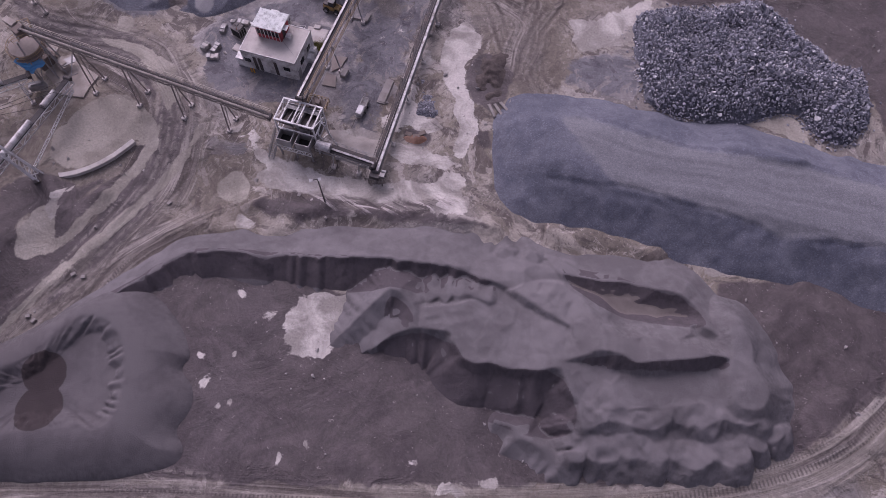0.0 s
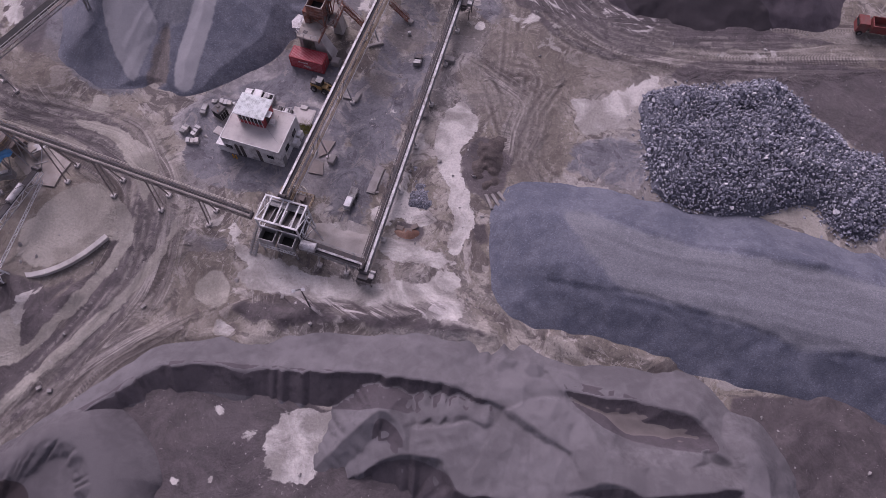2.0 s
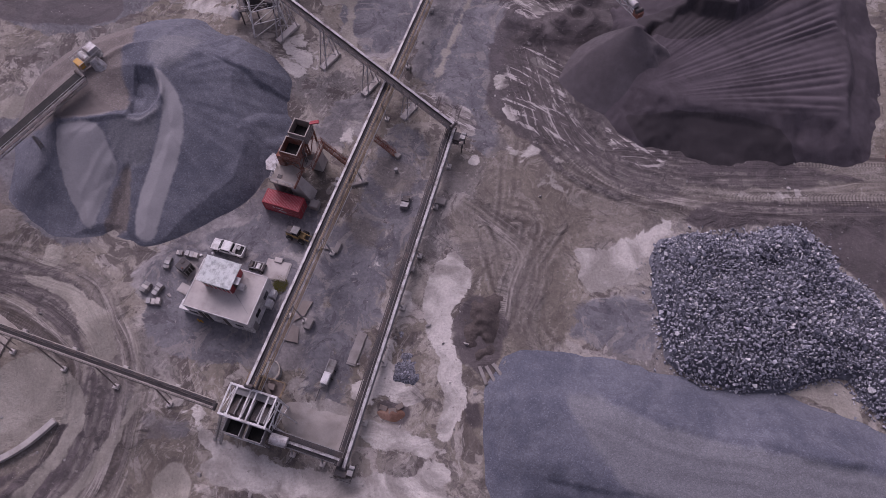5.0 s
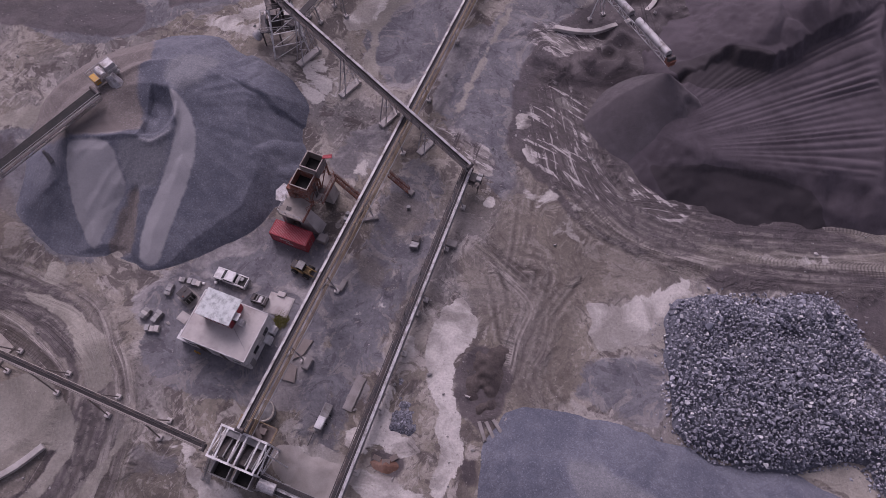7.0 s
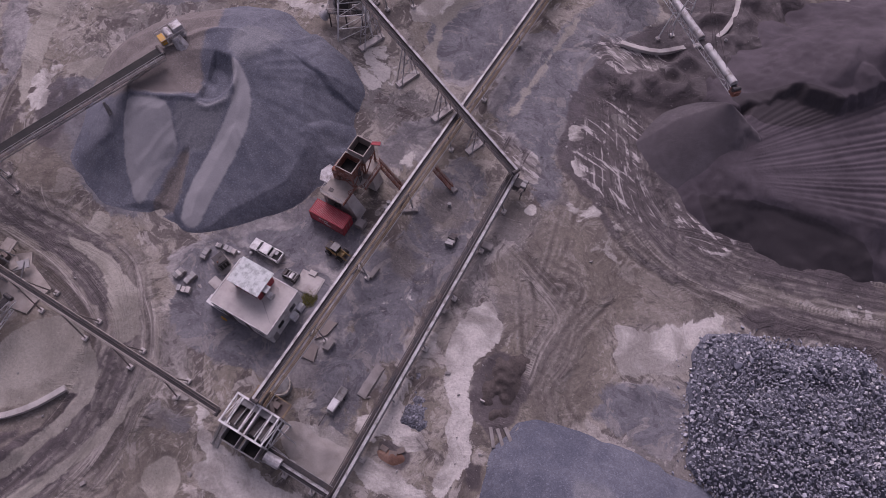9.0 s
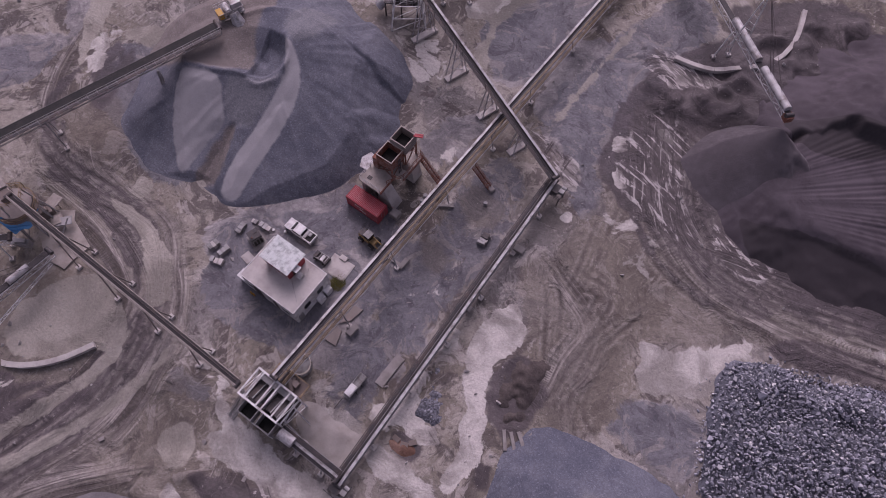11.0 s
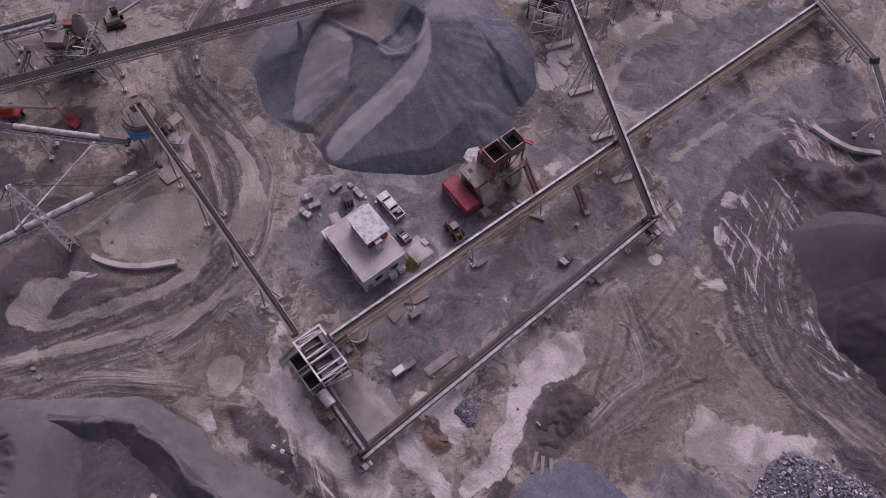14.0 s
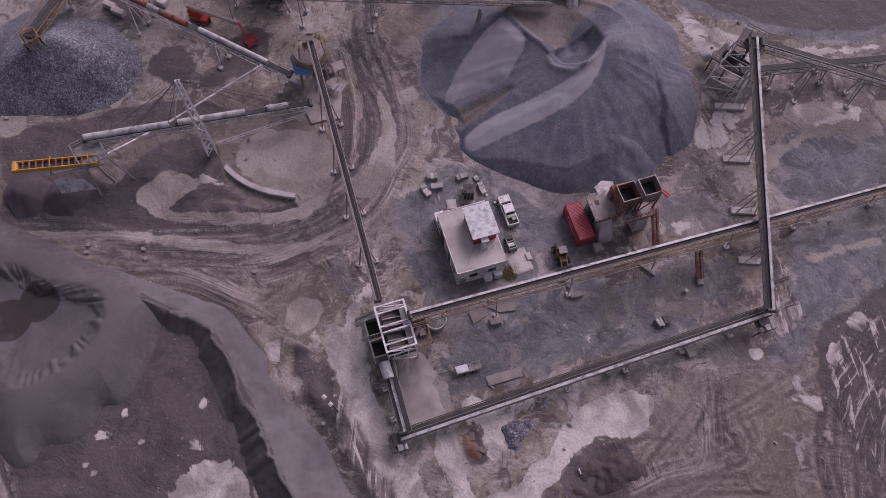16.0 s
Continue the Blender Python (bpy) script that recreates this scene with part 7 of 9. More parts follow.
gx0, gy0, _ = (-35.1, 81.8, 1.2)
gen = thing("generator", (gx0, gy0, 0), -35, "black boxy generator on a pale skid", "generator")
part("skid", Mesh().box((0, 0, 0.1), (2.9, 2.3, 0.2)), M_CONC, gen, "pale concrete skid")
part("housing", Mesh().box((-0.25, 0, 1.0), (1.9, 1.7, 1.6)), M_BLACK, gen, "black open-fronted housing")
part("lid", Mesh().box((-0.35, 0, 1.86), (1.6, 1.75, 0.1)).box((-0.7, 0.3, 1.96), (0.6, 0.5, 0.12)), M_DARK, gen, "dark dusty lid")
part("exhaust", Mesh().tube((0.1, -0.5, 1.9), (0.1, -0.5, 2.3), 0.09, 8), M_RUST, gen)
for i in range(4):
    part("post", Mesh().box((0.78, -0.75 + i * 0.5, 1.0), (0.08, 0.08, 1.6)), M_STEEL, gen)
for p, s, rz in ((((-35.3, 78.8, 0.1)), (1.7, 1.5, 0.18), -28), (((-21.8, 81.8, 0.1)), (3.8, 3.2, 0.15), -14), (((-21.6, 83.4, 0.1)), (1.2, 0.8, 0.4), -14)):
    block("concrete_slab", p, s, rz, M_ROOF, "pale concrete slab lying flat on the ground", "slab", "slabs")
for p in ([(-22.3, 76.3, 0.65), (-21.9, 77.8, 0.65)]):
    block("storage_box", p, (1.1, 1.2, 1.3), AXIS, M_WHITE, "white storage box beside the office wall", "box", "boxes by the office")
wx, wy, _ = (-21.1, 79.5, 0.0)
weeds = Mesh()
for i in range(900):
    a, r = rr0.uniform(0, 6.3), 1.15 * rr0.uniform(0.75, 1.15) * math.sqrt(rr0.random())
    x, y, h, k = wx + r * cos(a), wy + r * sin(a) * 1.2, rr0.uniform(0.1, 0.32), rr0.uniform(0, 6.3)
    weeds.add([(x, y, 0), (x + 0.09 * cos(k), y + 0.09 * sin(k), h * 0.6), (x + 0.22 * cos(k), y + 0.22 * sin(k), h), (x - 0.07 * sin(k), y + 0.07 * cos(k), h * 0.5)], [(0, 1, 2, 3)])
tagged(new("weeds", weeds.data("weeds", M_GREEN)), "patch of yellow-green weeds by the office", "weeds", kind="stuff")

# ---- the screening tower ----
tx, ty, _ = (-21.8, 60.3, 7.4)
tower = thing("screening_tower", (tx, ty, 0), AXIS, "white steel screening tower with open roof frame and grey bins", "screening plant")
TL, TW, TH = 6.4, 4.0, 7.4
fr = Mesh()
for x in (-TL / 2, TL / 2):
    for y in (-TW / 2, TW / 2):
        part("post", Mesh().beam((x, y, 0), (x, y, TH), 0.22), M_WHITE, tower, "white steel post")
for y in (-TW / 2, TW / 2):
    part("roof_beam", Mesh().beam((-TL / 2 - 0.1, y, TH), (TL / 2 + 0.1, y, TH), 0.26), M_WHITE, tower)
for x in (-TL / 2, -TL / 2 + 1.0, -0.35, 0.5, TL / 2 - 1.0, TL / 2):
    part("roof_beam", Mesh().beam((x, -TW / 2, TH + 0.02), (x, TW / 2, TH + 0.02), 0.2), M_WHITE, tower)
for z in (3.2, 5.2):
    for y in (-TW / 2, TW / 2):
        fr.beam((-TL / 2, y, z), (TL / 2, y, z), 0.16)
    for x in (-TL / 2, TL / 2):
        fr.beam((x, -TW / 2, z), (x, TW / 2, z), 0.16)
for x in (-TL / 2, TL / 2):
    fr.beam((x, -TW / 2, 3.2), (x, TW / 2, TH), 0.1), fr.beam((x, TW / 2, 0.2), (x, -TW / 2, 3.2), 0.1)
    fr.beam((x, -TW / 2, TH), (x, TW / 2, 5.2), 0.1)
part("bracing", fr, M_WHITE, tower)
for x in (-1.55, 1.55):
    sc = part("screen_deck", Mesh().box((0, 0, 0), (2.3, 3.4, 0.4), m=pose(x, 0.1, 5.5, -14, 0, 0)), M_DARK, tower, "dark vibrating screen deck")
    sl = Mesh()
    sl.box((0, 0, 0), (0.14, 3.4, 0.5), m=pose(x, 0.1, 5.9, -14, 0, 0))
    for s in (-1.15, 1.15):
        sl.box((0, 0, 0), (0.12, 3.6, 0.9), m=pose(x + s, 0.1, 6.0, -14, 0, 0))
    part("screen_frame", sl, M_STEEL, sc)
    bn = Mesh()
    y0 = -TW / 2 - 0.9
    for c, s in (((x, y0 - 0.95, 4.0), (2.4, 0.12, 1.6)), ((x, y0 + 0.95, 4.0), (2.4, 0.12, 1.6)), ((x - 1.15, y0, 4.0), (0.12, 1.8, 1.6)), ((x + 1.15, y0, 4.0), (0.12, 1.8, 1.6)), ((x, y0, 3.1), (2.2, 1.8, 0.1))):
        bn.box(c, s)
    bx1 = part("bin", bn, M_STEEL, tower, "open grey steel bin, dark inside")
    # black plate added as the shade deep in the bin
    part("bin_dark", Mesh().box((x, y0, 3.3), (2.15, 1.75, 0.1)), M_BLACK, bx1)
    part("bin_chute", Mesh().tube((x, y0, 3.1), (x, y0, 1.8), 1.1, 4, 0.5), M_STEEL, tower)
for x in (-2.7, 0, 2.7):
    part("bin_leg", Mesh().beam((x, -TW / 2 - 1.7, 0), (x, -TW / 2 - 1.7, 3.2), 0.2), M_STEEL, tower)
part("bin_truss", lattice(Mesh(), (-2.8, -TW / 2 - 1.95, 3.0), (2.8, -TW / 2 - 1.95, 3.0), (0, 0, 0), 1.0, 0.12, 0.9), M_WHITE, tower)
part("cross_plate", Mesh().box((0, TW / 2 - 0.5, 6.3), (5.4, 0.9, 0.12)).box((0, TW / 2 - 0.1, 6.0), (5.4, 0.1, 1.2)), M_STEEL, tower)
part("head_platform", Mesh().box((1.0, TW / 2 + 1.1, 6.2), (5.0, 2.0, 0.12)), M_MUD, tower, "muddy platform at the belt head")
part("head_rail", railing(Mesh(), [(-1.5, TW / 2 + 0.2, 6.2), (-1.5, TW / 2 + 2.1, 6.2), (3.5, TW / 2 + 2.1, 6.2), (3.5, TW / 2 + 0.2, 6.2)], 1.1, 0.6, 0.09), M_OCHRE, tower, "ochre handrail")
part("feed_chute", Mesh().tube((0.0, TW / 2 + 1.8, 8.0), (0.1, TW / 2 + 0.1, 7.0), 0.42, 10).tube((0.9, TW / 2 + 1.2, 7.2), (1.9, TW / 2 + 0.2, 6.6), 0.35, 10), M_MUD, tower, "bent muddy feed pipe")
part("motor", Mesh().box((1.8, TW / 2 + 1.2, 6.7), (1.0, 0.8, 0.8)).tube((0.9, TW / 2 + 1.6, 6.8), (1.5, TW / 2 + 1.6, 6.8), 0.3), M_MUD, tower)
for y in (-1.2, 0.8):
    part("brace", Mesh().beam((TL / 2, y, 5.2), (TL / 2 + 2.0, y - 0.4, 0), 0.16), M_WHITE, tower)
tnk = part("tank", Mesh().tube((-0.9, TW / 2 + 3.9, 0), (-0.9, TW / 2 + 3.9, 1.1), 1.45, 20).tube((-0.9, TW / 2 + 3.9, 1.1), (-0.9, TW / 2 + 3.9, 1.75), 1.35, 16, 0.2), M_PALLET, tower, "low round muddy tank with a rail on top")
part("tank_rail", railing(Mesh(), [(-0.9 + 1.5 * cos(a * pi / 8), TW / 2 + 3.9 + 1.5 * sin(a * pi / 8), 1.1) for a in range(17)], 0.9, 0.7, 0.11), M_PALE_RAIL, tnk)
part("mid_floor", Mesh().box((0, 0, 3.2), (TL, TW, 0.1)), M_DARK, tower)
part("chute", Mesh().tube((0, 0, 5.2), (1.2, -1.0, 2.6), 1.2, 4, 0.6), M_STEEL, tower)


def local(ob, p):
    return ob.matrix_basis @ Vector(p)


stairs(local(tower, (-TL / 2 - 0.9, -TW / 2 - 3.2, 0.2)), local(tower, (-TL / 2 - 0.5, -TW / 2 + 0.6, 3.2)), 0.9, "pale steel stair against the screening tower", M_STEEL)

# ---- belt conveyors of the works ----
long_belt = conveyor(((-21.7, 62.6, 8.2)), ((8.8, 159.9, 2.0)), "long raised belt conveyor with a pale half cover and ochre rails", 0.8, 0.8, -1, M_OCHRE, cover_w=0.36, walk_w=0.5, legs=(0.12, 0.23, 0.36, 0.48, 0.59, 0.72, 0.84, 0.95), cover_side=1)
pa, pb = Vector(((-21.7, 62.6, 8.2))), Vector(((8.8, 159.9, 2.0)))
ps = Vector((pb.y - pa.y, pa.x - pb.x, 0)).normalized()
for k, (off, dz, mat) in enumerate(((1.25, -0.3, M_OCHRE), (1.42, -0.5, M_OCHRE), (1.6, -0.7, M_STEEL))):
    part("pipe", Mesh().tube(pa + ps * off + Vector((0, 0, dz)), pb + ps * off + Vector((0, 0, dz)), 0.07, 6), mat, long_belt, "thin service pipe")
conveyor(((-26.4, 60.3, 6.4)), ((-65.6, 73.1, 11.4)), "long rising belt conveyor with a dark walkway and pale rail", 0.7, 0.7, -1, M_PALE_RAIL, legs=(0.2, 0.4, 0.6, 0.8), cover_side=1, cover_w=0.24, walk_w=0.3, steel=M_MUDDY, cover=M_TAN)
conveyor(((-9.9, 53.1, 1.9)), ((5.0, 105.4, 3.0)), "long low belt conveyor with a pale cover along the yard", 0.8, 0.7, 1, M_DARK, legs=(0.12, 0.28, 0.44, 0.6, 0.76, 0.9), cover_side=-1, cover_w=0.5, walk_w=0.5)
conveyor(((-28.2, 130.0, 11.4)), ((4.9, 104.9, 4.6)), "dark belt conveyor sloping down on pale trestles", 0.9, 0.9, -1, M_DARK, legs=(0.12, 0.36, 0.58, 0.78), leg="trestle", cover_side=1, steel=M_COVER, cover=M_COVER, cover_w=0.36, walk_w=0.45)
conveyor(((-19.4, 56.7, 3.8)), ((-10.2, 53.8, 2.7)), "short belt conveyor from the screening tower, part roofed with tube", 0.8, 0.8, 1, M_STEEL, legs=(0.3, 0.75), cover_side=1, cover_w=0.3)
conveyor(((-108.7, 42.6, 4.0)), ((-53.0, 110.6, 9.5)), "black belt conveyor with a railed walkway over the haul road", 1.7, 1.2, -1, M_STEEL, cover=None, belt_mat=M_BLACK, legs=(0.05, 0.22, 0.38, 0.52, 0.66))
conveyor(((-10.3, 148.6, 5.5)), ((-26.8, 130.2, 11.6)), "brown lattice belt conveyor rising to the crusher", 1.2, 1.2, 1, M_STEEL, cover=None, legs=(0.25, 0.6), steel=M_STEEL)
conveyor(((-13.5, 156.9, 3.5)), ((-27.2, 129.9, 4.5)), "low dark belt conveyor leaving the crusher", 1.3, 0.9, 0, cover=None, legs=(0.2, 0.5, 0.8))


conveyor(((7.0, 162.3, 1.5)), ((20.4, 149.0, 6.5)), "steep lattice belt conveyor feeding the eastern stacker", 1.1, 1.1, -1, M_STEEL, cover=None, legs=(0.4, 0.75), steel=M_STEEL)


fx, fy, fz = (-53.4, 114.9, 9.0)
fh = thing("conveyor_head", (fx, fy, 0), 52, "pale machine head with yellow guard at the black conveyor", "machine")
part("platform", Mesh().box((0, 0, 8.0), (4.2, 2.6, 0.15)), M_STEEL, fh)
part("drive", Mesh().box((1.2, 0, 8.9), (1.6, 1.4, 1.5)).tube((-0.4, -0.9, 8.7), (-0.4, 0.9, 8.7), 0.6, 12), M_COVER, fh)
part("guard", Mesh().box((-1.7, -0.5, 8.7), (0.9, 1.5, 1.0)), M_YELLOW, fh, "yellow guard")
part("chute", Mesh().tube((0.2, -1.2, 8.6), (0.4, -2.4, 6.6), 0.8, 8, 1.2), M_COVER, fh)
part("rail", railing(Mesh(), [(-2.1, -1.3, 8.1), (2.1, -1.3, 8.1), (2.1, 1.3, 8.1), (-2.1, 1.3, 8.1)], 1.1, 0.8, 0.08), M_STEEL, fh)
for x in (-1.7, 1.7):
    for y in (-1.1, 1.1):
        part("leg", Mesh().beam((x * 1.3, y * 1.5, 0), (x, y, 8.0), 0.2), M_STEEL, fh)
prop = thing("support_frame", (0, 0, 0), 0, "white slanting prop with a broad foot under the black conveyor", "support")
part("strut", Mesh().beam((-59.4, 101.0, 7.0), (-60.2, 100.6, 0.5), 0.35).beam((-58.7, 100.7, 7.0), (-60.0, 101.0, 0.5), 0.2), M_STEEL, prop)
part("foot", Mesh().beam((-60.3, 101.1, 2.5), (-58.9, 99.1, 0.4), 0.9, 0.3), M_WHITE, prop)


def discharge(p, lab):
    """The box and motor where one belt drops on the next."""
    t = thing("drive_unit", (p[0], p[1], 0), AXIS, lab, "drive unit")
    z = p[2]
    part("chute", Mesh().box((0, 0, z - 0.9), (1.6, 1.5, 1.2)).tube((0, 0, z - 1.5), (0, 0, max(z - 2.2, 0.1)), 0.9, 4, 0.6), M_DARK, t)
    part("motor", Mesh().box((1.2, 0, z - 0.5), (0.8, 0.7, 0.7)).tube((0.9, 0.7, z - 0.4), (1.6, 0.7, z - 0.4), 0.28), M_STEEL, t)
    part("frame", railing(Mesh(), [(-1.2, -1.2, z - 1.4), (1.6, -1.2, z - 1.4), (1.6, 1.2, z - 1.4)], 1.0, 0.9), M_DARK, t)
    for x in (-0.9, 1.4):
        for y in (-0.9, 0.9):
            part("leg", Mesh().beam((x, y, 0), (x, y, max(z - 1.2, 0.3)), 0.14), M_DARK, t)


discharge(((5.3, 104.0, 3.4)), "dark drive unit where two conveyors meet")
discharge(((-10.0, 52.8, 2.2)), "pale tail frame where two conveyors meet")
tb = thing("belt_hood", (0, 0, 0), 0, "short pale tube hood on the tower conveyor", "hood")
part("shell", Mesh().tube((-19.2, 56.6, 4.3), (-17.0, 56.0, 4.1), 0.75, 14), M_COVER, tb, smooth=False)

# ---- the loading hopper: concrete piers, deck, two rusty bins ----
hx, hy, _ = (-21.1, 95.3, 5.0)
hop = thing("loading_hopper", (hx, hy, 0), AXIS, "concrete loading hopper with two rusty open-topped steel bins", "hopper")
for x, y, run in ((1.6, 0.5, 2.6), (2.6, 6.2, 1.2)):
    m = Mesh().add([(x - 0.5, y - 1.2, 0), (x + run, y - 1.2, 0), (x + run, y + 1.0, 0), (x - 0.5, y + 1.0, 0), (x - 0.5, y - 0.9, 4.8), (x + 0.6, y - 0.9, 4.8), (x + 0.6, y + 0.7, 4.8), (x - 0.5, y + 0.7, 4.8)],
                   [(0, 3, 2, 1), (4, 5, 6, 7), (0, 1, 5, 4), (1, 2, 6, 5), (2, 3, 7, 6), (3, 0, 4, 7)])
    part("pier", m, M_ROOF, hop, "sloping pale concrete pier")
part("back_wall", Mesh().box((-1.0, 2.6, 2.4), (0.6, 7.5, 4.8)), M_CONC, hop)
part("deck", Mesh().box((0.4, 0.6, 4.9), (4.0, 4.0, 0.35)).box((1.3, 4.95, 4.9), (5.0, 4.7, 0.35)), M_TAN, hop, "dusty concrete deck")
part("deck_rail", railing(Mesh(), [(2.3, -1.3, 5.05), (-1.5, -1.3, 5.05), (-1.5, 6.6, 5.05)], 1.0, 1.3, 0.07), M_STEEL, hop)
part("deck_rail", railing(Mesh(), [(2.3, 0.4, 5.05), (3.7, 2.7, 5.05), (3.7, 7.2, 5.05), (1.6, 7.2, 5.05)], 1.0, 1.1, 0.07), M_RUST, hop)
part("edge_beam", Mesh().beam((3.85, 2.5, 4.85), (3.85, 7.3, 4.85), 0.16, 0.5).beam((2.45, -1.4, 4.85), (2.45, 2.4, 4.85), 0.16, 0.5), M_RUST, hop)
for at, size in (((-0.75, 2.7, 6.4), (0.9, 1.9, 2.8)), ((-0.6, 4.6, 6.0), (0.8, 1.2, 2.0)), ((1.1, 4.6, 6.3), (1.2, 1.0, 2.4))):
    part("casing", Mesh().box(at, size), M_RUST, hop, "rusty sheet casing beside the bins")
part("spill", Mesh().tube((2.9, 4.6, 5.06), (2.9, 4.6, 5.35), 0.8, 8, 0.2), M_MUD, hop, "muddy spill on the deck")
part("hatch", Mesh().box((-0.4, -0.2, 5.1), (0.7, 0.6, 0.12)), M_DARK, hop)
for x, y, z, s, tag, coat in ((1.0, 3.2, 9.3, 2.7, "rust-red steel bin with an open top", M_RUST), (1.4, 6.0, 10.3, 2.6, "dusty grey steel bin with an open top", M_MUDDY)):
    bn = Mesh()
    h = s / 2
    for c, sz in (((x, y - h, z - 1.1), (s + 0.14, 0.14, 2.2)), ((x, y + h, z - 1.1), (s + 0.14, 0.14, 2.2)), ((x - h, y, z - 1.1), (0.14, s - 0.14, 2.2)), ((x + h, y, z - 1.1), (0.14, s - 0.14, 2.2))):
        bn.box(c, sz)
    b1 = part("bin", bn, coat, hop, tag)
    # an added black plate stands for the shade within each bin
    part("bin_dark", Mesh().box((x, y, z - 1.7), (s - 0.2, s - 0.2, 0.1)), M_BLACK, b1, "black plate painted as the shade inside the bin")
    rim = Mesh()
    for c, sz in (((x, y - h, z), (s + 0.2, 0.14, 0.1)), ((x, y + h, z), (s + 0.2, 0.14, 0.1)), ((x - h, y, z), (0.14, s - 0.14, 0.1)), ((x + h, y, z), (0.14, s - 0.14, 0.1))):
        rim.box(c, sz)
    part("rim", rim, M_TAN, b1, "pale worn rim")
    part("cone", Mesh().tube((x, y, z - 2.2), (x, y, z - 3.6), h * 1.38, 4, 0.7), M_RUST, b1)
    bands = Mesh()
    for k in range(3):
        bands.box((x, y - h - 0.1, z - 0.5 - 0.6 * k), (s + 0.3, 0.14, 0.16)), bands.box((x + h + 0.1, y, z - 0.5 - 0.6 * k), (0.14, s + 0.3, 0.16))
    part("stiffener", bands, coat, b1)
    for dx in (-h, h):
        for dy in (-h, h):
            part("bin_leg", Mesh().beam((x + dx, y + dy, 5.0), (x + dx, y + dy, z - 1.6), 0.2), M_RUST, hop)
    br = Mesh()
    br.beam((x - h, y - h, 5.1), (x + h, y - h, z - 2.2), 0.12), br.beam((x + h, y - h, 5.1), (x - h, y - h, z - 2.2), 0.12)
    br.beam((x + h, y - h, 5.1), (x + h, y + h, z - 2.2), 0.12)
    part("bracing", br, M_RUST, hop)
part("arm", Mesh().beam((2.6, 7.0, 10.4), (4.0, 7.4, 10.8), 0.3, 0.2).beam((2.6, 7.3, 10.4), (3.8, 7.8, 10.6), 0.2, 0.2), M_RED, hop, "short red arm")
part("wing_plate", Mesh().add([(-1.4, 0.8, 4.7), (-1.4, 3.2, 4.7), (-3.4, 3.8, 4.2), (-4.2, 2.4, 3.7), (-3.4, 0.9, 3.9), (-1.3, 0.8, 4.5), (-1.3, 3.2, 4.5), (-3.3, 3.8, 4.0), (-4.1, 2.4, 3.5), (-3.3, 0.9, 3.7)],
                              [(0, 1, 2, 3, 4), (9, 8, 7, 6, 5), (0, 4, 9, 5), (4, 3, 8, 9), (3, 2, 7, 8), (2, 1, 6, 7), (1, 0, 5, 6)]), M_COVER, hop, "pale bent side plate")
lad = Mesh()
for s in (0.0, 0.5):
    lad.beam((2.7, 3.0 + s, 5.0), (2.7, 3.0 + s, 9.0), 0.07)
for i in range(11):
    lad.beam((2.7, 3.0, 5.2 + i * 0.36), (2.7, 3.5, 5.2 + i * 0.36), 0.06)
part("ladder", lad, M_DARK, hop)
block("concrete_block", local(hop, (4.9, -1.2, 0)), (1.4, 1.3, 1.1), AXIS, M_CONC, "pale concrete block at the foot of the hopper pier", "block")
stairs(((-11.2, 99.5, 0.3)), ((-15.9, 101.4, 5.0)), 0.7, "dark rusty steel stair down from the hopper deck")
stairs(((-4.4, 101.9, 0.6)), ((-7.5, 103.0, 3.6)), 0.7, "rusty steel stair down from the conveyor walkway")
block("concrete_block", ((-4.4, 102.1, 0.3)), (1.7, 0.9, 0.6), -35, M_CONC, "white concrete block at the foot of a stair", "block")

# ---- concrete bits on the yard ----
for poly, z in (([(-18.8, 77.1), (-15.9, 76.8), (-16.9, 74.7), (-18.4, 73.8)], 0.3), ([(-19.3, 73.6), (-17.6, 72.8), (-17.6, 70.5), (-19.9, 71.0)], 0.25)):
    t = thing("concrete_slab", (0, 0, 0), 0, "cracked brown-grey concrete slab under the conveyor", "slab", "slabs")
    part("body", Mesh().prism(poly, -0.1, z), M_MUDDY, t)
for p, s, rz in ((((-16.2, 73.3, 0.3)), (1.0, 1.6, 0.7), -20), (((-12.8, 85.5, 0.2)), (0.8, 1.9, 0.5), -20), (((-10.1, 96.8, 0.2)), (2.8, 0.5, 0.4), 15), (((-14.3, 85.5, 0.2)), (2.2, 0.5, 0.35), -15),
                 (((-9.0, 69.7, 0.1)), (1.4, 5.0, 0.3), -18), (((3.0, 93.5, 0.3)), (1.6, 1.1, 0.7), -15), (((-1.4, 82.1, 0.2)), (1.0, 0.9, 0.5), -15),
                 (((9.1, 65.9, 0.2)), (0.5, 2.8, 0.3), 20), (((10.2, 66.1, 0.2)), (0.5, 2.6, 0.3), 28), (((11.2, 66.7, 0.2)), (0.5, 2.2, 0.3), 35)):
    block("concrete_block", p, s, rz, M_CONC, "pale concrete block lying on the yard", "block", "blocks on the yard")
trx, try_, _ = (-12.8, 66.0, 0.5)
trl = thing("flat_trailer", (trx, try_, 0), -18, "small flat trailer carrying a white box", "trailer")
part("deck", Mesh().box((0, 0, 0.6), (1.15, 4.0, 0.2)), M_PALLET, trl)
part("side_rail", railing(Mesh(), [(-0.52, 0.2, 0.7), (-0.52, 1.95, 0.7), (0.52, 1.95, 0.7), (0.52, 0.2, 0.7)], 0.4, 0.8, 0.06), M_STEEL, trl)
part("box", Mesh().box((0, -0.8, 1.0), (1.0, 1.7, 0.7)), M_WHITE, trl, "white box")
part("drawbar", Mesh().beam((-0.3, -2.3, 0.55), (-0.3, -4.2, 0.5), 0.12), M_DARK, trl)
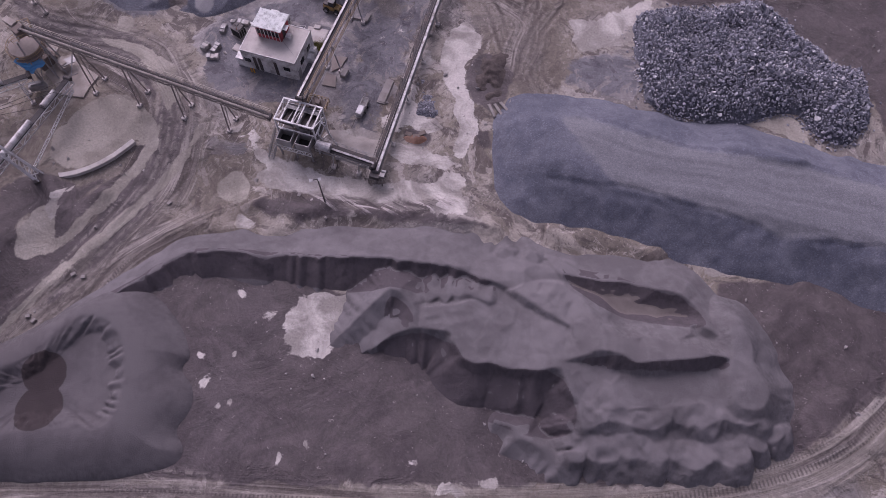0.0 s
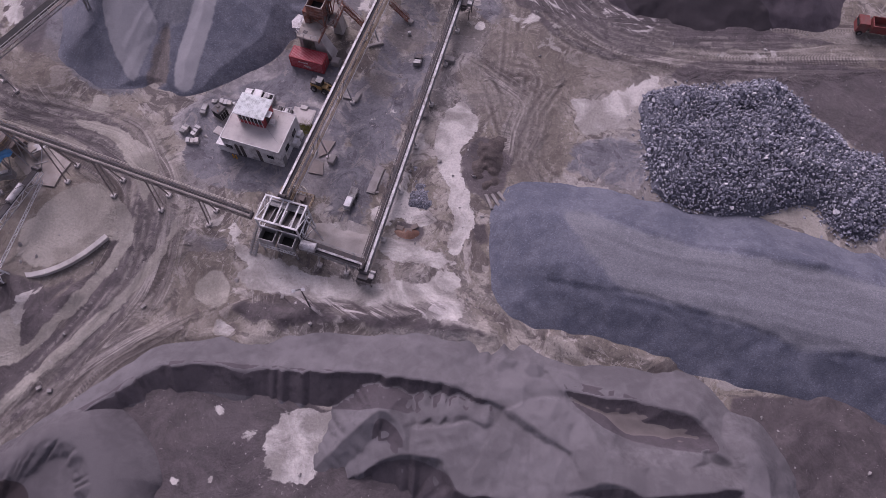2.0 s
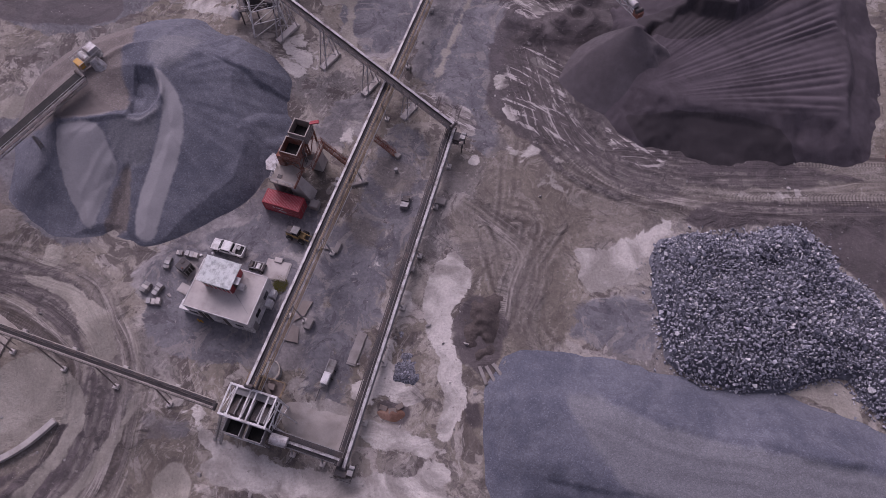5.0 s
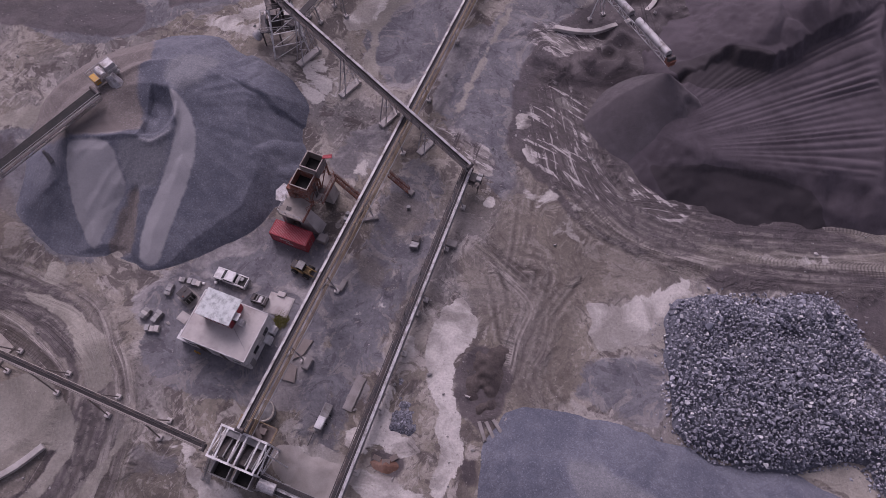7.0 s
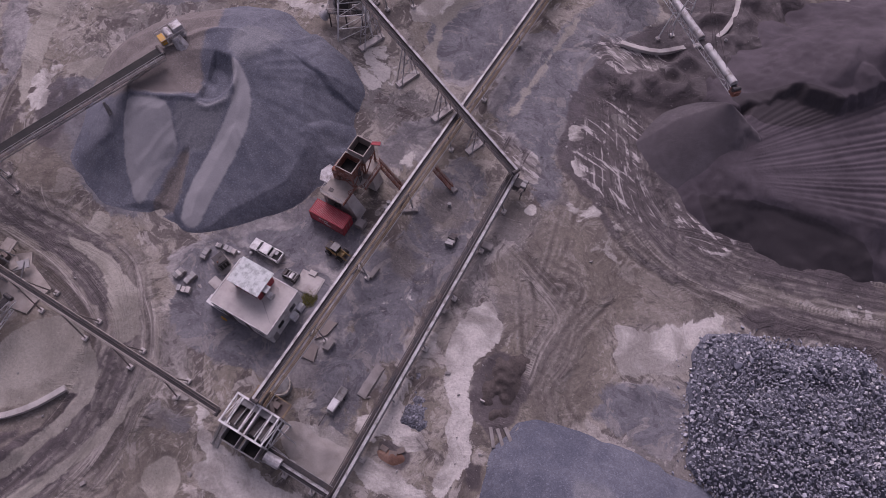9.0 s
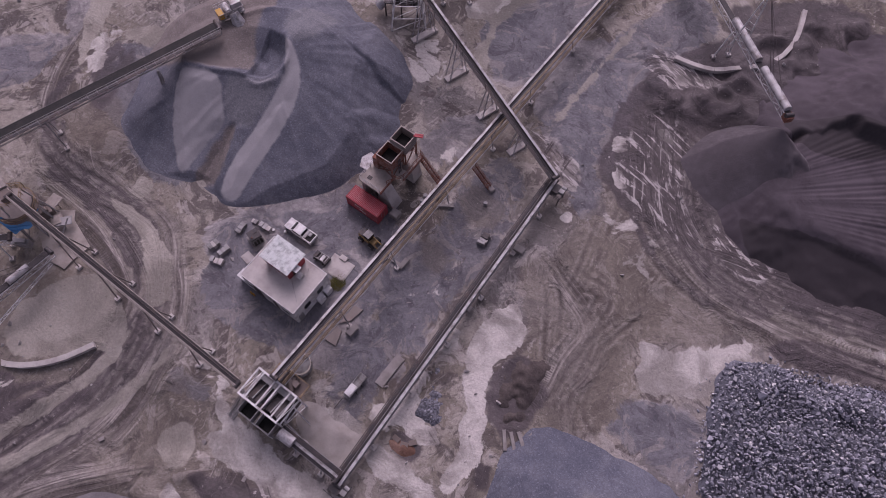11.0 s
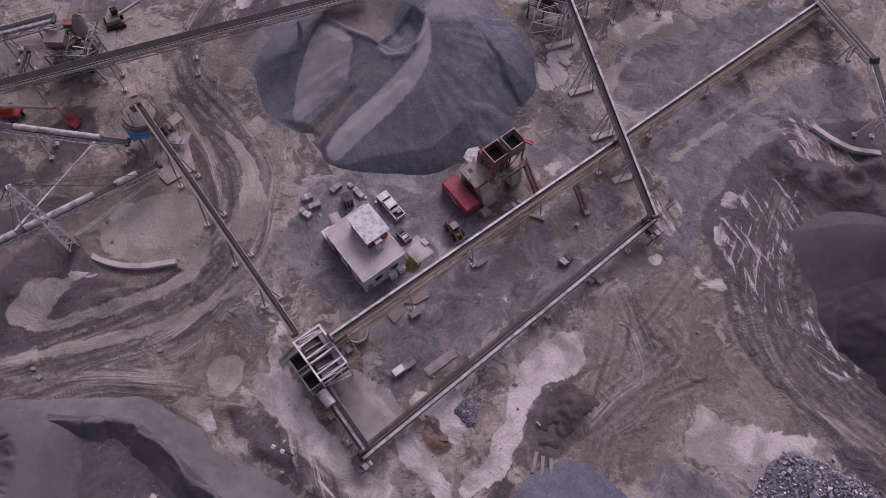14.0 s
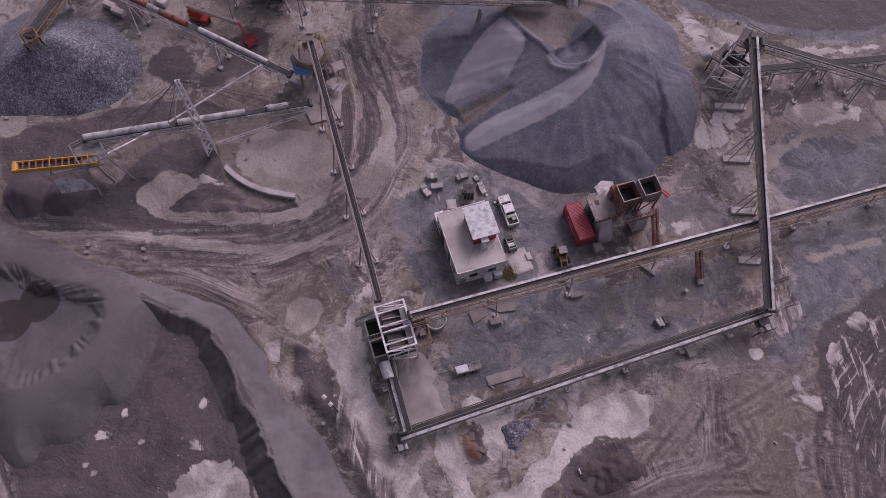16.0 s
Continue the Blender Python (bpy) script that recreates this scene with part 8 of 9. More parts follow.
for y in (-0.6, 0.6):
    wheel(trl, 0.55, y, 0.3, 0.16), wheel(trl, -0.55, y, 0.3, 0.16)
lpx, lpy, _ = (-17.7, 48.0, 0.3)
lp = thing("flood_light", (lpx, lpy, 0), 10, "tall dark lamp post with two white flood lamps", "lamp post")
part("pole", Mesh().tube((0, 0, 0), (0, 0, 8.6), 0.14, 8, 0.09), M_DARK, lp)
part("base", Mesh().tube((0, 0, 0), (0, 0, 0.35), 0.6, 12), M_CONC, lp)
part("cross_arm", Mesh().beam((-0.9, 0, 8.6), (0.35, 0, 8.6), 0.1), M_DARK, lp)
for x in (-0.95, 0.3):
    part("lamp", Mesh().box((0, 0, 0), (0.5, 0.4, 0.3), m=pose(x, -0.1, 8.75, 25, 0, 0)), M_WHITE, lp, "white flood lamp")
for i, p in enumerate([(-4.9, 61.3, 0.2), (-3.6, 60.9, 0.2), (-2.6, 61.5, 0.2)]):
    t = thing("rusty_plate", (p[0], p[1], 0), -20 + i * 25, "bent muddy brown steel plate lying in the mud", "plate", "scrap plates")
    part("body", Mesh().box((0, 0, 0.12), (1.1, 0.7, 0.08)).box((0.5, 0, 0.2), (0.1, 0.7, 0.2)), M_MUD, t)

stockpile("scrap_heap", (-10, 55, 2, 66), 0.15, lambda X, Y: heap([(-6.6, 60.9), (-4.6, 61.6), (-2.6, 61.6), (-1.4, 60.4), (-2.3, 59.3), (-5.0, 59.4)], 0.3 + value_noise(X, Y, 1.0, 2, 33) * 0.3, 0.5, X, Y, 1.2, 36.0), M_RUSTY_MUD, "low spill of rusty mud and scrap beside the covered belt", "scrap heap")

# ---- the west: transfer tower, stackers, lift ----
bx, by, _ = (-64.1, 71.3, 0.0)
tt = thing("transfer_tower", (bx, by, 0), 30, "steel transfer tower with a round tank and a blue sheet", "transfer tower")
pad = [(-63.7, 68.6), (-60.1, 68.1), (-59.6, 70.0), (-58.4, 72.5), (-62.9, 75.6), (-63.6, 77.2), (-67.3, 75.9), (-67.6, 72.9)]
part("pad", Mesh().prism([tuple((tt.matrix_basis.inverted() @ Vector((x, y, 0)))[:2]) for x, y in pad], -0.1, 0.35), M_TAN, tt, "pale concrete pad")
cx, cy, _ = (-67.4, 73.3, 8.0)
c = tt.matrix_basis.inverted() @ Vector((cx, cy, 0))
for a in range(6):
    u = Vector((cos(a * pi / 3), sin(a * pi / 3), 0))
    part("leg", Mesh().beam(c + u * 2.7, c + u * 2.2 + Vector((0, 0, 6)), 0.2), M_STEEL, tt)
    part("brace", Mesh().beam(c + u * 2.6 + Vector((0, 0, 0.6)), c + Vector((cos(a * pi / 3 + 1), sin(a * pi / 3 + 1), 0)) * 2.2 + Vector((0, 0, 5.6)), 0.12), M_STEEL, tt)
tank = part("tank", Mesh().tube(c + Vector((0, 0, 5.6)), c + Vector((0, 0, 7.4)), 2.3, 24, 2.5), M_MUD, tt, "round mud-caked steel tank")
part("tank_lid", Mesh().tube(c + Vector((0, 0, 7.4)), c + Vector((0, 0, 7.6)), 2.5, 24, 1.0), M_MUDDY, tank)
part("ring_rail", railing(Mesh(), [c + Vector((2.9 * cos(a * pi / 8), 2.9 * sin(a * pi / 8), 6.6)) for a in range(17)], 1.0, 1.1, 0.06), M_OCHRE, tt)
part("ring_walk", Mesh().tube(c + Vector((0, 0, 6.5)), c + Vector((0, 0, 6.6)), 3.0, 24), M_MUD, tt)


def sheet(name, corners, mat, parent, label, sag=0.4, n=12):
    """A hanging cloth or thin plate between four corners, with folds."""
    a, b, cc, dd = [Vector(q) for q in corners]
    top = []
    for i in range(n + 1):
        for j in range(n + 1):
            u, v = i / n, j / n
            q = a.lerp(b, u).lerp(dd.lerp(cc, u), v)
            q.z += sag * (sin(u * 9 + v * 4) * 0.35 + abs(sin(u * 5 - v * 13)) * 0.5 - sin(pi * u) * sin(pi * v))
            top.append(q)
    k = len(top)
    w = n + 1
    fs = [(i * w + j, i * w + j + 1, (i + 1) * w + j + 1, (i + 1) * w + j) for i in range(n) for j in range(n)]
    rim = [j for j in range(w)] + [i * w + n for i in range(1, w)] + [n * w + j for j in range(n - 1, -1, -1)] + [i * w for i in range(n - 1, 0, -1)]
    fs2 = [tuple(k + q for q in reversed(f)) for f in fs] + [(p, q, k + q, k + p) for p, q in zip(rim, rim[1:] + rim[:1])]
    part(name, Mesh().add(top + [q - Vector((0, 0, 0.05)) for q in top], fs + fs2), mat, parent, label)


TI = tt.matrix_basis.inverted()
sheet("tarpaulin", [TI @ Vector(q) for q in ((-68.9, 70.4, 6.6), (-66.4, 72.9, 6.8), (-65.1, 71.8, 4.4), (-67.0, 69.8, 4.4))], M_BLUE, tt, "bright blue sheet with folds")
sheet("tarpaulin", [TI @ Vector(q) for q in ((-66.3, 73.9, 6.8), (-65.5, 74.9, 6.4), (-65.2, 74.1, 5.2), (-65.8, 73.3, 5.4))], M_BLUE, tt, "faded blue sheet", 0.2)
for q, s, rz, mat in ((((-66.9, 74.5, 1.6)), (3.2, 1.2, 1.4), 20, M_MUD), (((-66.2, 76.9, 2.2)), (2.2, 1.8, 0.2), 50, M_TAN), (((-64.6, 74.4, 0.9)), (1.6, 2.6, 1.0), 10, M_TAN), (((-67.5, 69.5, 1.4)), (2.6, 1.0, 1.2), -20, M_STEEL), (((-67.9, 75.2, 5.6)), (1.4, 2.0, 1.6), 35, M_OCHRE)):
    v = TI @ Vector(q)
    part("plate", Mesh().box(v, s, rz).box(v + Vector((0, 0, s[2] * 0.6)), (s[0] * 0.7, s[1] * 0.6, s[2] * 0.4), rz + 8).beam(v, Vector((v.x, v.y, 0)), 0.2), mat, tt, "dusty bent plate work")
hd = tt.matrix_basis.inverted() @ Vector((-66.3, 73.2, 11.0))
part("head_house", Mesh().box(hd + Vector((0, 0, -0.3)), (1.5, 1.6, 1.3), 20), M_MUD, tt, "brown muddy head box")
part("head_cover", Mesh().box(hd + Vector((-0.6, 1.9, 0.1)), (1.0, 2.2, 1.0), 25), M_TAN, tt)
part("head_rail", railing(Mesh(), [hd + Vector(v) for v in ((-1.6, -1.5, -1), (1.7, -1.3, -1), (1.9, 1.6, -1), (-1.4, 1.8, -1))], 1.1, 0.8), M_OCHRE, tt)
for v in ((-1.2, -1.2), (1.3, -1.0), (1.4, 1.2), (-1.1, 1.4)):
    part("head_leg", Mesh().beam(hd + Vector((v[0], v[1], -1)), Vector((hd.x + v[0] * 1.6, hd.y + v[1] * 1.6, 0)), 0.18), M_STEEL, tt)
part("scrap_frame", Mesh().beam((1, -1, 0.4), (3.5, 2.2, 3.0), 0.14).beam((0.5, 0.5, 0.4), (3.0, -1.5, 2.4), 0.14).box((2.2, 2.6, 1.5), (2.4, 1.4, 0.15)), M_STEEL, tt)


def tube_stacker(a, b, label, spans, r=0.62, legs=(), extra=None, name="radial_stacker"):
    """A stacker: lattice boom whose belt runs under half-round pale hoods."""
    a, b = Vector(a), Vector(b)
    d = (b - a).normalized()
    s = Vector((-d.y, d.x, 0)).normalized()
    t = conveyor(a, b, label, 1.0, 1.1, 0, cover=None, steel=M_WHITE, legs=legs, group="stackers", name=name)
    for f0, f1 in spans:
        part("hood", Mesh().tube(lerp(a, b, f0) + Vector((0, 0, 0.35)), lerp(a, b, f1) + Vector((0, 0, 0.35)), r, 14), M_COVER, t, "pale half-round hood")
    return t, a, b, d, s


SA, SB = (-61.2, 69.2, 4.0), (-71.6, 37.6, 8.0)
stk, a, b, d, s = tube_stacker(SA, SB, "radial stacker with white tube hoods, lattice mast and cables", ((0.1, 0.2), (0.3, 0.6), (0.64, 1.0)), 0.5)
mf, mt = Vector((-63.9, 52.4, 1.2)), Vector((-67.4, 53.3, 15.0))
mast = Mesh()
side = d * 0.75
for sg in (-1, 1):
    mast.beam(mf + side * sg, mt + side * sg * 0.3, 0.22)
    mast.beam(mf + side * sg + s * 0.9, mt + side * sg * 0.3 + s * 0.3, 0.2)
for i in range(14):
    f0, f1 = i / 14, (i + 1) / 14
    sg = 1 if i % 2 else -1
    mast.beam(lerp(mf, mt, f0) + side * sg * (1 - 0.7 * f0), lerp(mf, mt, f1) - side * sg * (1 - 0.7 * f1), 0.13)
    mast.beam(lerp(mf, mt, f0) + side + s * 0.7, lerp(mf, mt, f1) - side * 0.6, 0.08)
part("mast", mast, M_WHITE, stk, "white lattice mast")
mast2 = Mesh().beam(mt, lerp(a, b, 0.62) + Vector((0, 0, -1.2)) + s * -2.0, 0.16)
part("mast_brace", mast2, M_WHITE, stk)
for f in (0.78, 0.8, 0.64, 0.9):
    part("cable", Mesh().tube(mt, lerp(a, b, f) + Vector((0, 0, 0.5)), 0.04, 5), M_DARK, stk)
for f in (0.02, 0.1, 0.2):
    part("cable", Mesh().tube(mt, lerp(a, b, f) + Vector((0, 0, 0.5)) + s * 0.4, 0.04, 5), M_DARK, stk)
part("strut", lattice(Mesh(), Vector((-60.7, 67.8, 3.0)), Vector((-64.9, 53.8, 1.2)), (0, 0, 0), 0.6, 0.1, 1.2), M_WHITE, stk)
part("strut", Mesh().tube((-73.3, 67.2, 2.5), (-72.1, 49.1, 2.0), 0.16, 8).tube((-72.1, 49.1, 2.0), (-70.5, 38.3, 4.0), 0.16, 8), M_WHITE, stk)
hp = Vector((-69.9, 37.2, 6.8))
hf = railing(Mesh(), [hp + Vector(v) for v in ((-2, -2, 0), (2, -2, 0), (2, 2, 0), (-2, 2, 0), (-2, -2, 0))], 1.2, 0.7, 0.09)
part("head_platform", Mesh().box(hp + Vector((0, 0, -0.1)), (4, 4, 0.14)), M_STEEL, stk)
part("head_frame", hf, M_STEEL, stk, "pale railed platform")
for v in ((-1.6, -1.6), (1.6, -1.6), (1.6, 1.6), (-1.6, 1.6)):
    part("head_leg", Mesh().beam(hp + Vector((*v, 0)), Vector((hp.x + v[0] * 1.7, hp.y + v[1] * 1.7, 0)), 0.2), M_STEEL, stk)
part("wheel_truck", Mesh().box((mf.x, mf.y, 0.6), (1.2, 2.2, 1.0), 20), M_DARK, stk)
ya, yb = Vector((-68.2, 37.7, 6.6)), Vector((-72.7, 27.3, 8.0))
yl = thing("yellow_stacker", (0, 0, 0), 0, "bright yellow stacker head with open rollers over a sand heap", "stacker")
ys = Vector((-(yb - ya).y, (yb - ya).x, 0)).normalized()
for sg in (-1, 1):
    part("side_beam", Mesh().beam(ya + ys * 0.7 * sg, yb + ys * 0.7 * sg, 0.14, 0.8), M_YELLOW, yl, "bright yellow side beam")
part("belt", Mesh().beam(ya + Vector((0, 0, -0.2)), yb + Vector((0, 0, -0.2)), 1.2, 0.1), M_BELT, yl)
for i in range(11):
    q = lerp(ya, yb, 0.12 + i * 0.078) + Vector((0, 0, 0.25))
    part("roller", Mesh().tube(q - ys * 0.65, q + ys * 0.65, 0.13, 8), M_RUST, yl)
part("head_drum", Mesh().tube(yb - ys * 0.8, yb + ys * 0.8, 0.45, 12), M_YELLOW, yl)
for f in (0.45, 0.9):
    part("hoop", Mesh().beam(lerp(ya, yb, 1 - f) + ys * 0.75, lerp(ya, yb, 1 - f) + ys * 0.75 + Vector((0, 0, 1.0)), 0.08).beam(lerp(ya, yb, 1 - f) - ys * 0.75, lerp(ya, yb, 1 - f) - ys * 0.75 + Vector((0, 0, 1.0)), 0.08)
         .beam(lerp(ya, yb, 1 - f) + ys * 0.75 + Vector((0, 0, 1.0)), lerp(ya, yb, 1 - f) - ys * 0.75 + Vector((0, 0, 1.0)), 0.08), M_YELLOW, yl)
part("strut", Mesh().tube(ya + Vector((0, 0, -1.5)), lerp(ya, yb, 0.7) + Vector((0, 0, -2.6)), 0.12, 8).beam(lerp(ya, yb, 0.6), lerp(ya, yb, 0.68) + Vector((0, 0, -2.6)), 0.3), M_STEEL, yl)
part("apron_plate", Mesh().add([lerp(ya, yb, f) + ys * k + Vector((0, 0, z)) for f, k, z in ((0.3, 1.2, -3.0), (0.66, 1.0, -2.4), (0.62, 2.6, -4.2), (0.2, 2.2, -4.6))] + [lerp(ya, yb, f) + ys * k + Vector((0, 0, z - 0.12)) for f, k, z in ((0.3, 1.2, -3.0), (0.66, 1.0, -2.4), (0.62, 2.6, -4.2), (0.2, 2.2, -4.6))],
                               [(0, 1, 2, 3), (7, 6, 5, 4), (0, 4, 5, 1), (1, 5, 6, 2), (2, 6, 7, 3), (3, 7, 4, 0)]), M_COVER, yl)
part("post", Mesh().beam(lerp(ya, yb, 0.1), Vector((*lerp(ya, yb, 0.05)[:2], 0)), 0.3), M_STEEL, yl)

t2, *_ = tube_stacker((-104.7, 47.3, 9.5), (-67.0, 69.1, 5.0), "overhead conveyor with white tube hood and red end section", ((0.62, 0.91),), 0.46, (0.3, 0.68, 0.95), name="hooded_conveyor")
ra, rb = Vector((-104.3, 47.3, 9.8)), Vector((-82.7, 59.6, 7.6))
for i in range(10):
    part("red_hood", Mesh().tube(lerp(ra, rb, i / 10), lerp(ra, rb, (i + 0.92) / 10), 0.5, 12), M_PALLET if i % 3 == 1 else M_DULL_RED, t2, "faded red hood")
lt = conveyor((-108.0, 51.3, 5.0), (-93.0, 37.9, 9.0), "lattice stacker with an ochre head over coarse gravel", 0.8, 1.2, -1, M_OCHRE, cover=None, steel=M_OCHRE, group="stackers", name="lattice_stacker")
part("head_frame", railing(Mesh(), [Vector((-93.0, 37.9, 9.0)) + Vector(v) for v in ((-1.2, -1.2, -1.4), (1.2, -1.2, -1.4), (1.2, 1.2, -1.4), (-1.2, 1.2, -1.4), (-1.2, -1.2, -1.4))], 1.8, 0.6, 0.14), M_OCHRE, lt, "ochre head frame")
gs, a, b, d, s = tube_stacker((20.7, 149.0, 6.0), (35.1, 123.4, 10.2), "radial stacker with a white hood over brown sand", ((0.3, 0.62), (0.68, 0.97)), 0.6, (0.35,))
for f, k in ((0.5, 3.0), (0.6, 4.5), (0.45, 1.5)):
    part("cable", Mesh().tube(lerp(a, b, 0.42) + Vector((0, 0, 8)) + s * 1.0, lerp(a, b, f + 0.3) + Vector((0, 0, 0.5)), 0.04, 5), M_DARK, gs)
gm = lerp(a, b, 0.42)
mast = Mesh()
for sg in (-1, 1):
    mast.beam(gm + s * (sg * 1.4) + Vector((0, 0, -2)), gm + s * (sg * 0.3) + Vector((0, 0, 8)), 0.16)
for i in range(7):
    w0, w1 = 1.4 - 0.157 * i, 1.4 - 0.157 * (i + 1)
    mast.beam(gm + s * w0 + Vector((0, 0, -2 + i * 1.43)), gm - s * w1 + Vector((0, 0, -2 + (i + 1) * 1.43)), 0.09)
part("mast", mast, M_WHITE, gs)
part("head_chute", Mesh().box(b + Vector((0, 0, -0.6)), (1.2, 1.2, 1.0), 30), M_RUST, gs)


def lift(p, q):
    """A boom lift lying folded: orange base, telescopic boom and red basket."""
    p, q = Vector(p), Vector(q)
    t = thing("boom_lift", (p.x, p.y, 0), 0, "orange boom lift with its boom lowered and red basket", "boom lift")
    p, q = p - Vector((p.x, p.y, 0)), q - Vector((p.x, p.y, 0))
    d = (q - p).normalized()
    rz = math.degrees(math.atan2(d.y, d.x))
    part("chassis", Mesh().box((0, 0, 0.9), (3.4, 1.7, 0.7), rz), M_ORANGE, t, "orange chassis")
    part("turret", Mesh().box(d * -0.6 + Vector((0, 0, 1.7)), (2.6, 1.1, 0.7), rz), M_ORANGE, t)
    part("boom", Mesh().beam(d * -2 + Vector((0, 0, 2.6)), d * 8 + Vector((0, 0, 2.6)), 0.5, 0.55), M_PALE_RAIL, t, "cream boom")
    part("jib", Mesh().beam(d * 8 + Vector((0, 0, 2.6)), d * 10 + Vector((d.y, -d.x, 0)) * 0.9 + Vector((0, 0, 1.6)), 0.28), M_RED, t)
    e = d * 10.6 + Vector((d.y, -d.x, 0)) * 1.4 + Vector((0, 0, 0.4))
    part("basket", railing(Mesh(), [e + Vector(v) for v in ((-0.9, -0.9, 0), (0.9, -0.9, 0), (0.9, 0.9, 0), (-0.9, 0.9, 0), (-0.9, -0.9, 0))], 1.1, 0.5, 0.1).box(e, (1.8, 1.8, 0.08)), M_RED, t, "red basket")
    for x in (-1.2, 1.2):
        for y in (-1.0, 1.0):
            wheel(t, x, y, 0.5, 0.4)


lift((-89.8, 62.9, 1.5), (-81.7, 68.4, 1.5))

# stacker tracks: curved concrete kerbs
def curved_track(pts, label):
    line = curve_through(pts, 8)
    t = thing("stacker_track", (0, 0, 0), 0, label, "track")
    for i, (p, q) in enumerate(zip(line[::4], line[4::4])):
        part("segment", Mesh().beam((*p, 0.5), (q[0] + (q[0] - p[0]) * -0.01, q[1] + (q[1] - p[1]) * -0.01, 0.5), 0.8, 0.7), M_ROOF, t)
    return t


curved_track([(-64.4, 52.9), (-60.0, 52.9), (-56.1, 54.2), (-52.7, 56.5), (-49.9, 59.4)], "curved pale concrete track for the stacker wheels")
curved_track([(18.3, 136.7), (21.6, 136.2), (25.1, 136.3), (28.4, 137.8), (32.7, 139.9), (35.9, 143.4), (37.7, 148.5), (38.2, 154.7)], "curved pale concrete track round the eastern stacker")

# ---- the crusher at the top of the sloping conveyor ----
qx, qy, _ = (-29.6, 131.2, 2.0)
cr = thing("crusher", (qx, qy, 0), 10, "dark steel crusher plant on a railed platform", "crusher")
part("platform", Mesh().box((0, 0, 3.4), (6.0, 4.0, 0.2)), M_DARK, cr)
for x in (-2.8, 0, 2.8):
    for y in (-1.8, 1.8):
        part("leg", Mesh().beam((x, y, 0), (x, y, 3.4), 0.22), M_DARK, cr)
part("rail", railing(Mesh(), [(-3, -2, 3.5), (3, -2, 3.5), (3, 2, 3.5), (-3, 2, 3.5), (-3, -2, 3.5)], 1.1, 1.0, 0.08), M_STEEL, cr)
part("jaw_housing", Mesh().box((-0.6, 0.2, 4.5), (2.2, 2.0, 2.0)).box((-0.6, 0.2, 5.6), (1.4, 1.2, 0.4)), M_DARK, cr)
part("flywheel", Mesh().tube((-2.0, 0.2, 4.6), (-1.7, 0.2, 4.6), 1.1, 18), M_STEEL, cr)
part("motor", Mesh().tube((1.2, -0.8, 4.0), (2.4, -0.8, 4.0), 0.5, 12).box((1.8, 0.9, 4.1), (1.2, 0.9, 1.1)), M_STEEL, cr)
part("discharge_hood", Mesh().tube((-3.2, -0.6, 2.4), (-4.2, -0.9, 1.4), 0.6, 14, 0.95), M_COVER, cr, "pale round discharge hood")
part("pipe", Mesh().tube((0.8, 1.2, 3.5), (0.8, 1.2, 6.6), 0.22, 10), M_DARK, cr)
dx, dy, dz = (-28.2, 130.0, 11.4)
ht = thing("head_tower", (dx, dy, 0), 20, "pale lattice tower carrying the conveyor ends", "tower")
for x in (-1.6, 1.6):
    for y in (-1.6, 1.6):
        part("leg", Mesh().beam((x * 1.9, y * 1.9, 0), (x, y, 10.4), 0.2), M_WHITE, ht)
br = Mesh()
for k in range(4):
    f0, f1 = 1.9 - 0.225 * k, 1.9 - 0.225 * (k + 1)
    for sx, sy, ex, ey in ((-1, -1, 1, -1), (1, -1, 1, 1), (1, 1, -1, 1), (-1, 1, -1, -1)):
        br.beam((1.6 * sx * f0, 1.6 * sy * f0, 2.6 * k), (1.6 * ex * f1, 1.6 * ey * f1, 2.6 * (k + 1)), 0.1)
        br.beam((1.6 * sx * f1, 1.6 * sy * f1, 2.6 * (k + 1)), (1.6 * ex * f1, 1.6 * ey * f1, 2.6 * (k + 1)), 0.1)
part("bracing", br, M_WHITE, ht)
part("platform", Mesh().box((0, 0, 10.4), (3.8, 3.8, 0.14)), M_DARK, ht)
part("rail", railing(Mesh(), [(-1.9, -1.9, 10.4), (1.9, -1.9, 10.4), (1.9, 1.9, 10.4), (-1.9, 1.9, 10.4), (-1.9, -1.9, 10.4)], 1.1, 0.9), M_DARK, ht)
part("motor", Mesh().box((0.8, 0.6, 10.9), (1.0, 0.9, 0.9)).tube((-1, -0.5, 10.9), (-0.2, -0.5, 10.9), 0.35), M_DARK, ht)

# ---- the washing plant beyond the black conveyor ----
vx, vy, _ = (-87.8, 76.7, 3.0)
wp = thing("washing_plant", (vx, vy, 0), 35, "tangled grey washing plant with a conical silo and ladders", "washing plant")
fr = Mesh()
for x in (-3.5, 0, 3.5):
    for y in (-2.5, 2.5):
        part("post", Mesh().beam((x, y, 0), (x, y, 5.5), 0.2), M_STEEL, wp)
for z in (2.6, 5.5):
    for y in (-2.5, 2.5):
        fr.beam((-3.5, y, z), (3.5, y, z), 0.18)
    for x in (-3.5, 0, 3.5):
        fr.beam((x, -2.5, z), (x, 2.5, z), 0.18)
for x in (-3.5, 0):
    fr.beam((x, -2.5, 0.2), (x + 3.5, -2.5, 2.6), 0.1), fr.beam((x, -2.5, 5.5), (x + 3.5, -2.5, 2.6), 0.1)
part("frame", fr, M_STEEL, wp)
part("floor", Mesh().box((0, 0, 2.7), (7.0, 5.0, 0.12)), M_DARK, wp)
silo = part("silo", Mesh().tube((1.6, 2.4, 5.4), (2.0, 3.2, 8.2), 1.3, 20, 0.85), M_MUDDY, wp, "conical grey silo with a dark mouth")
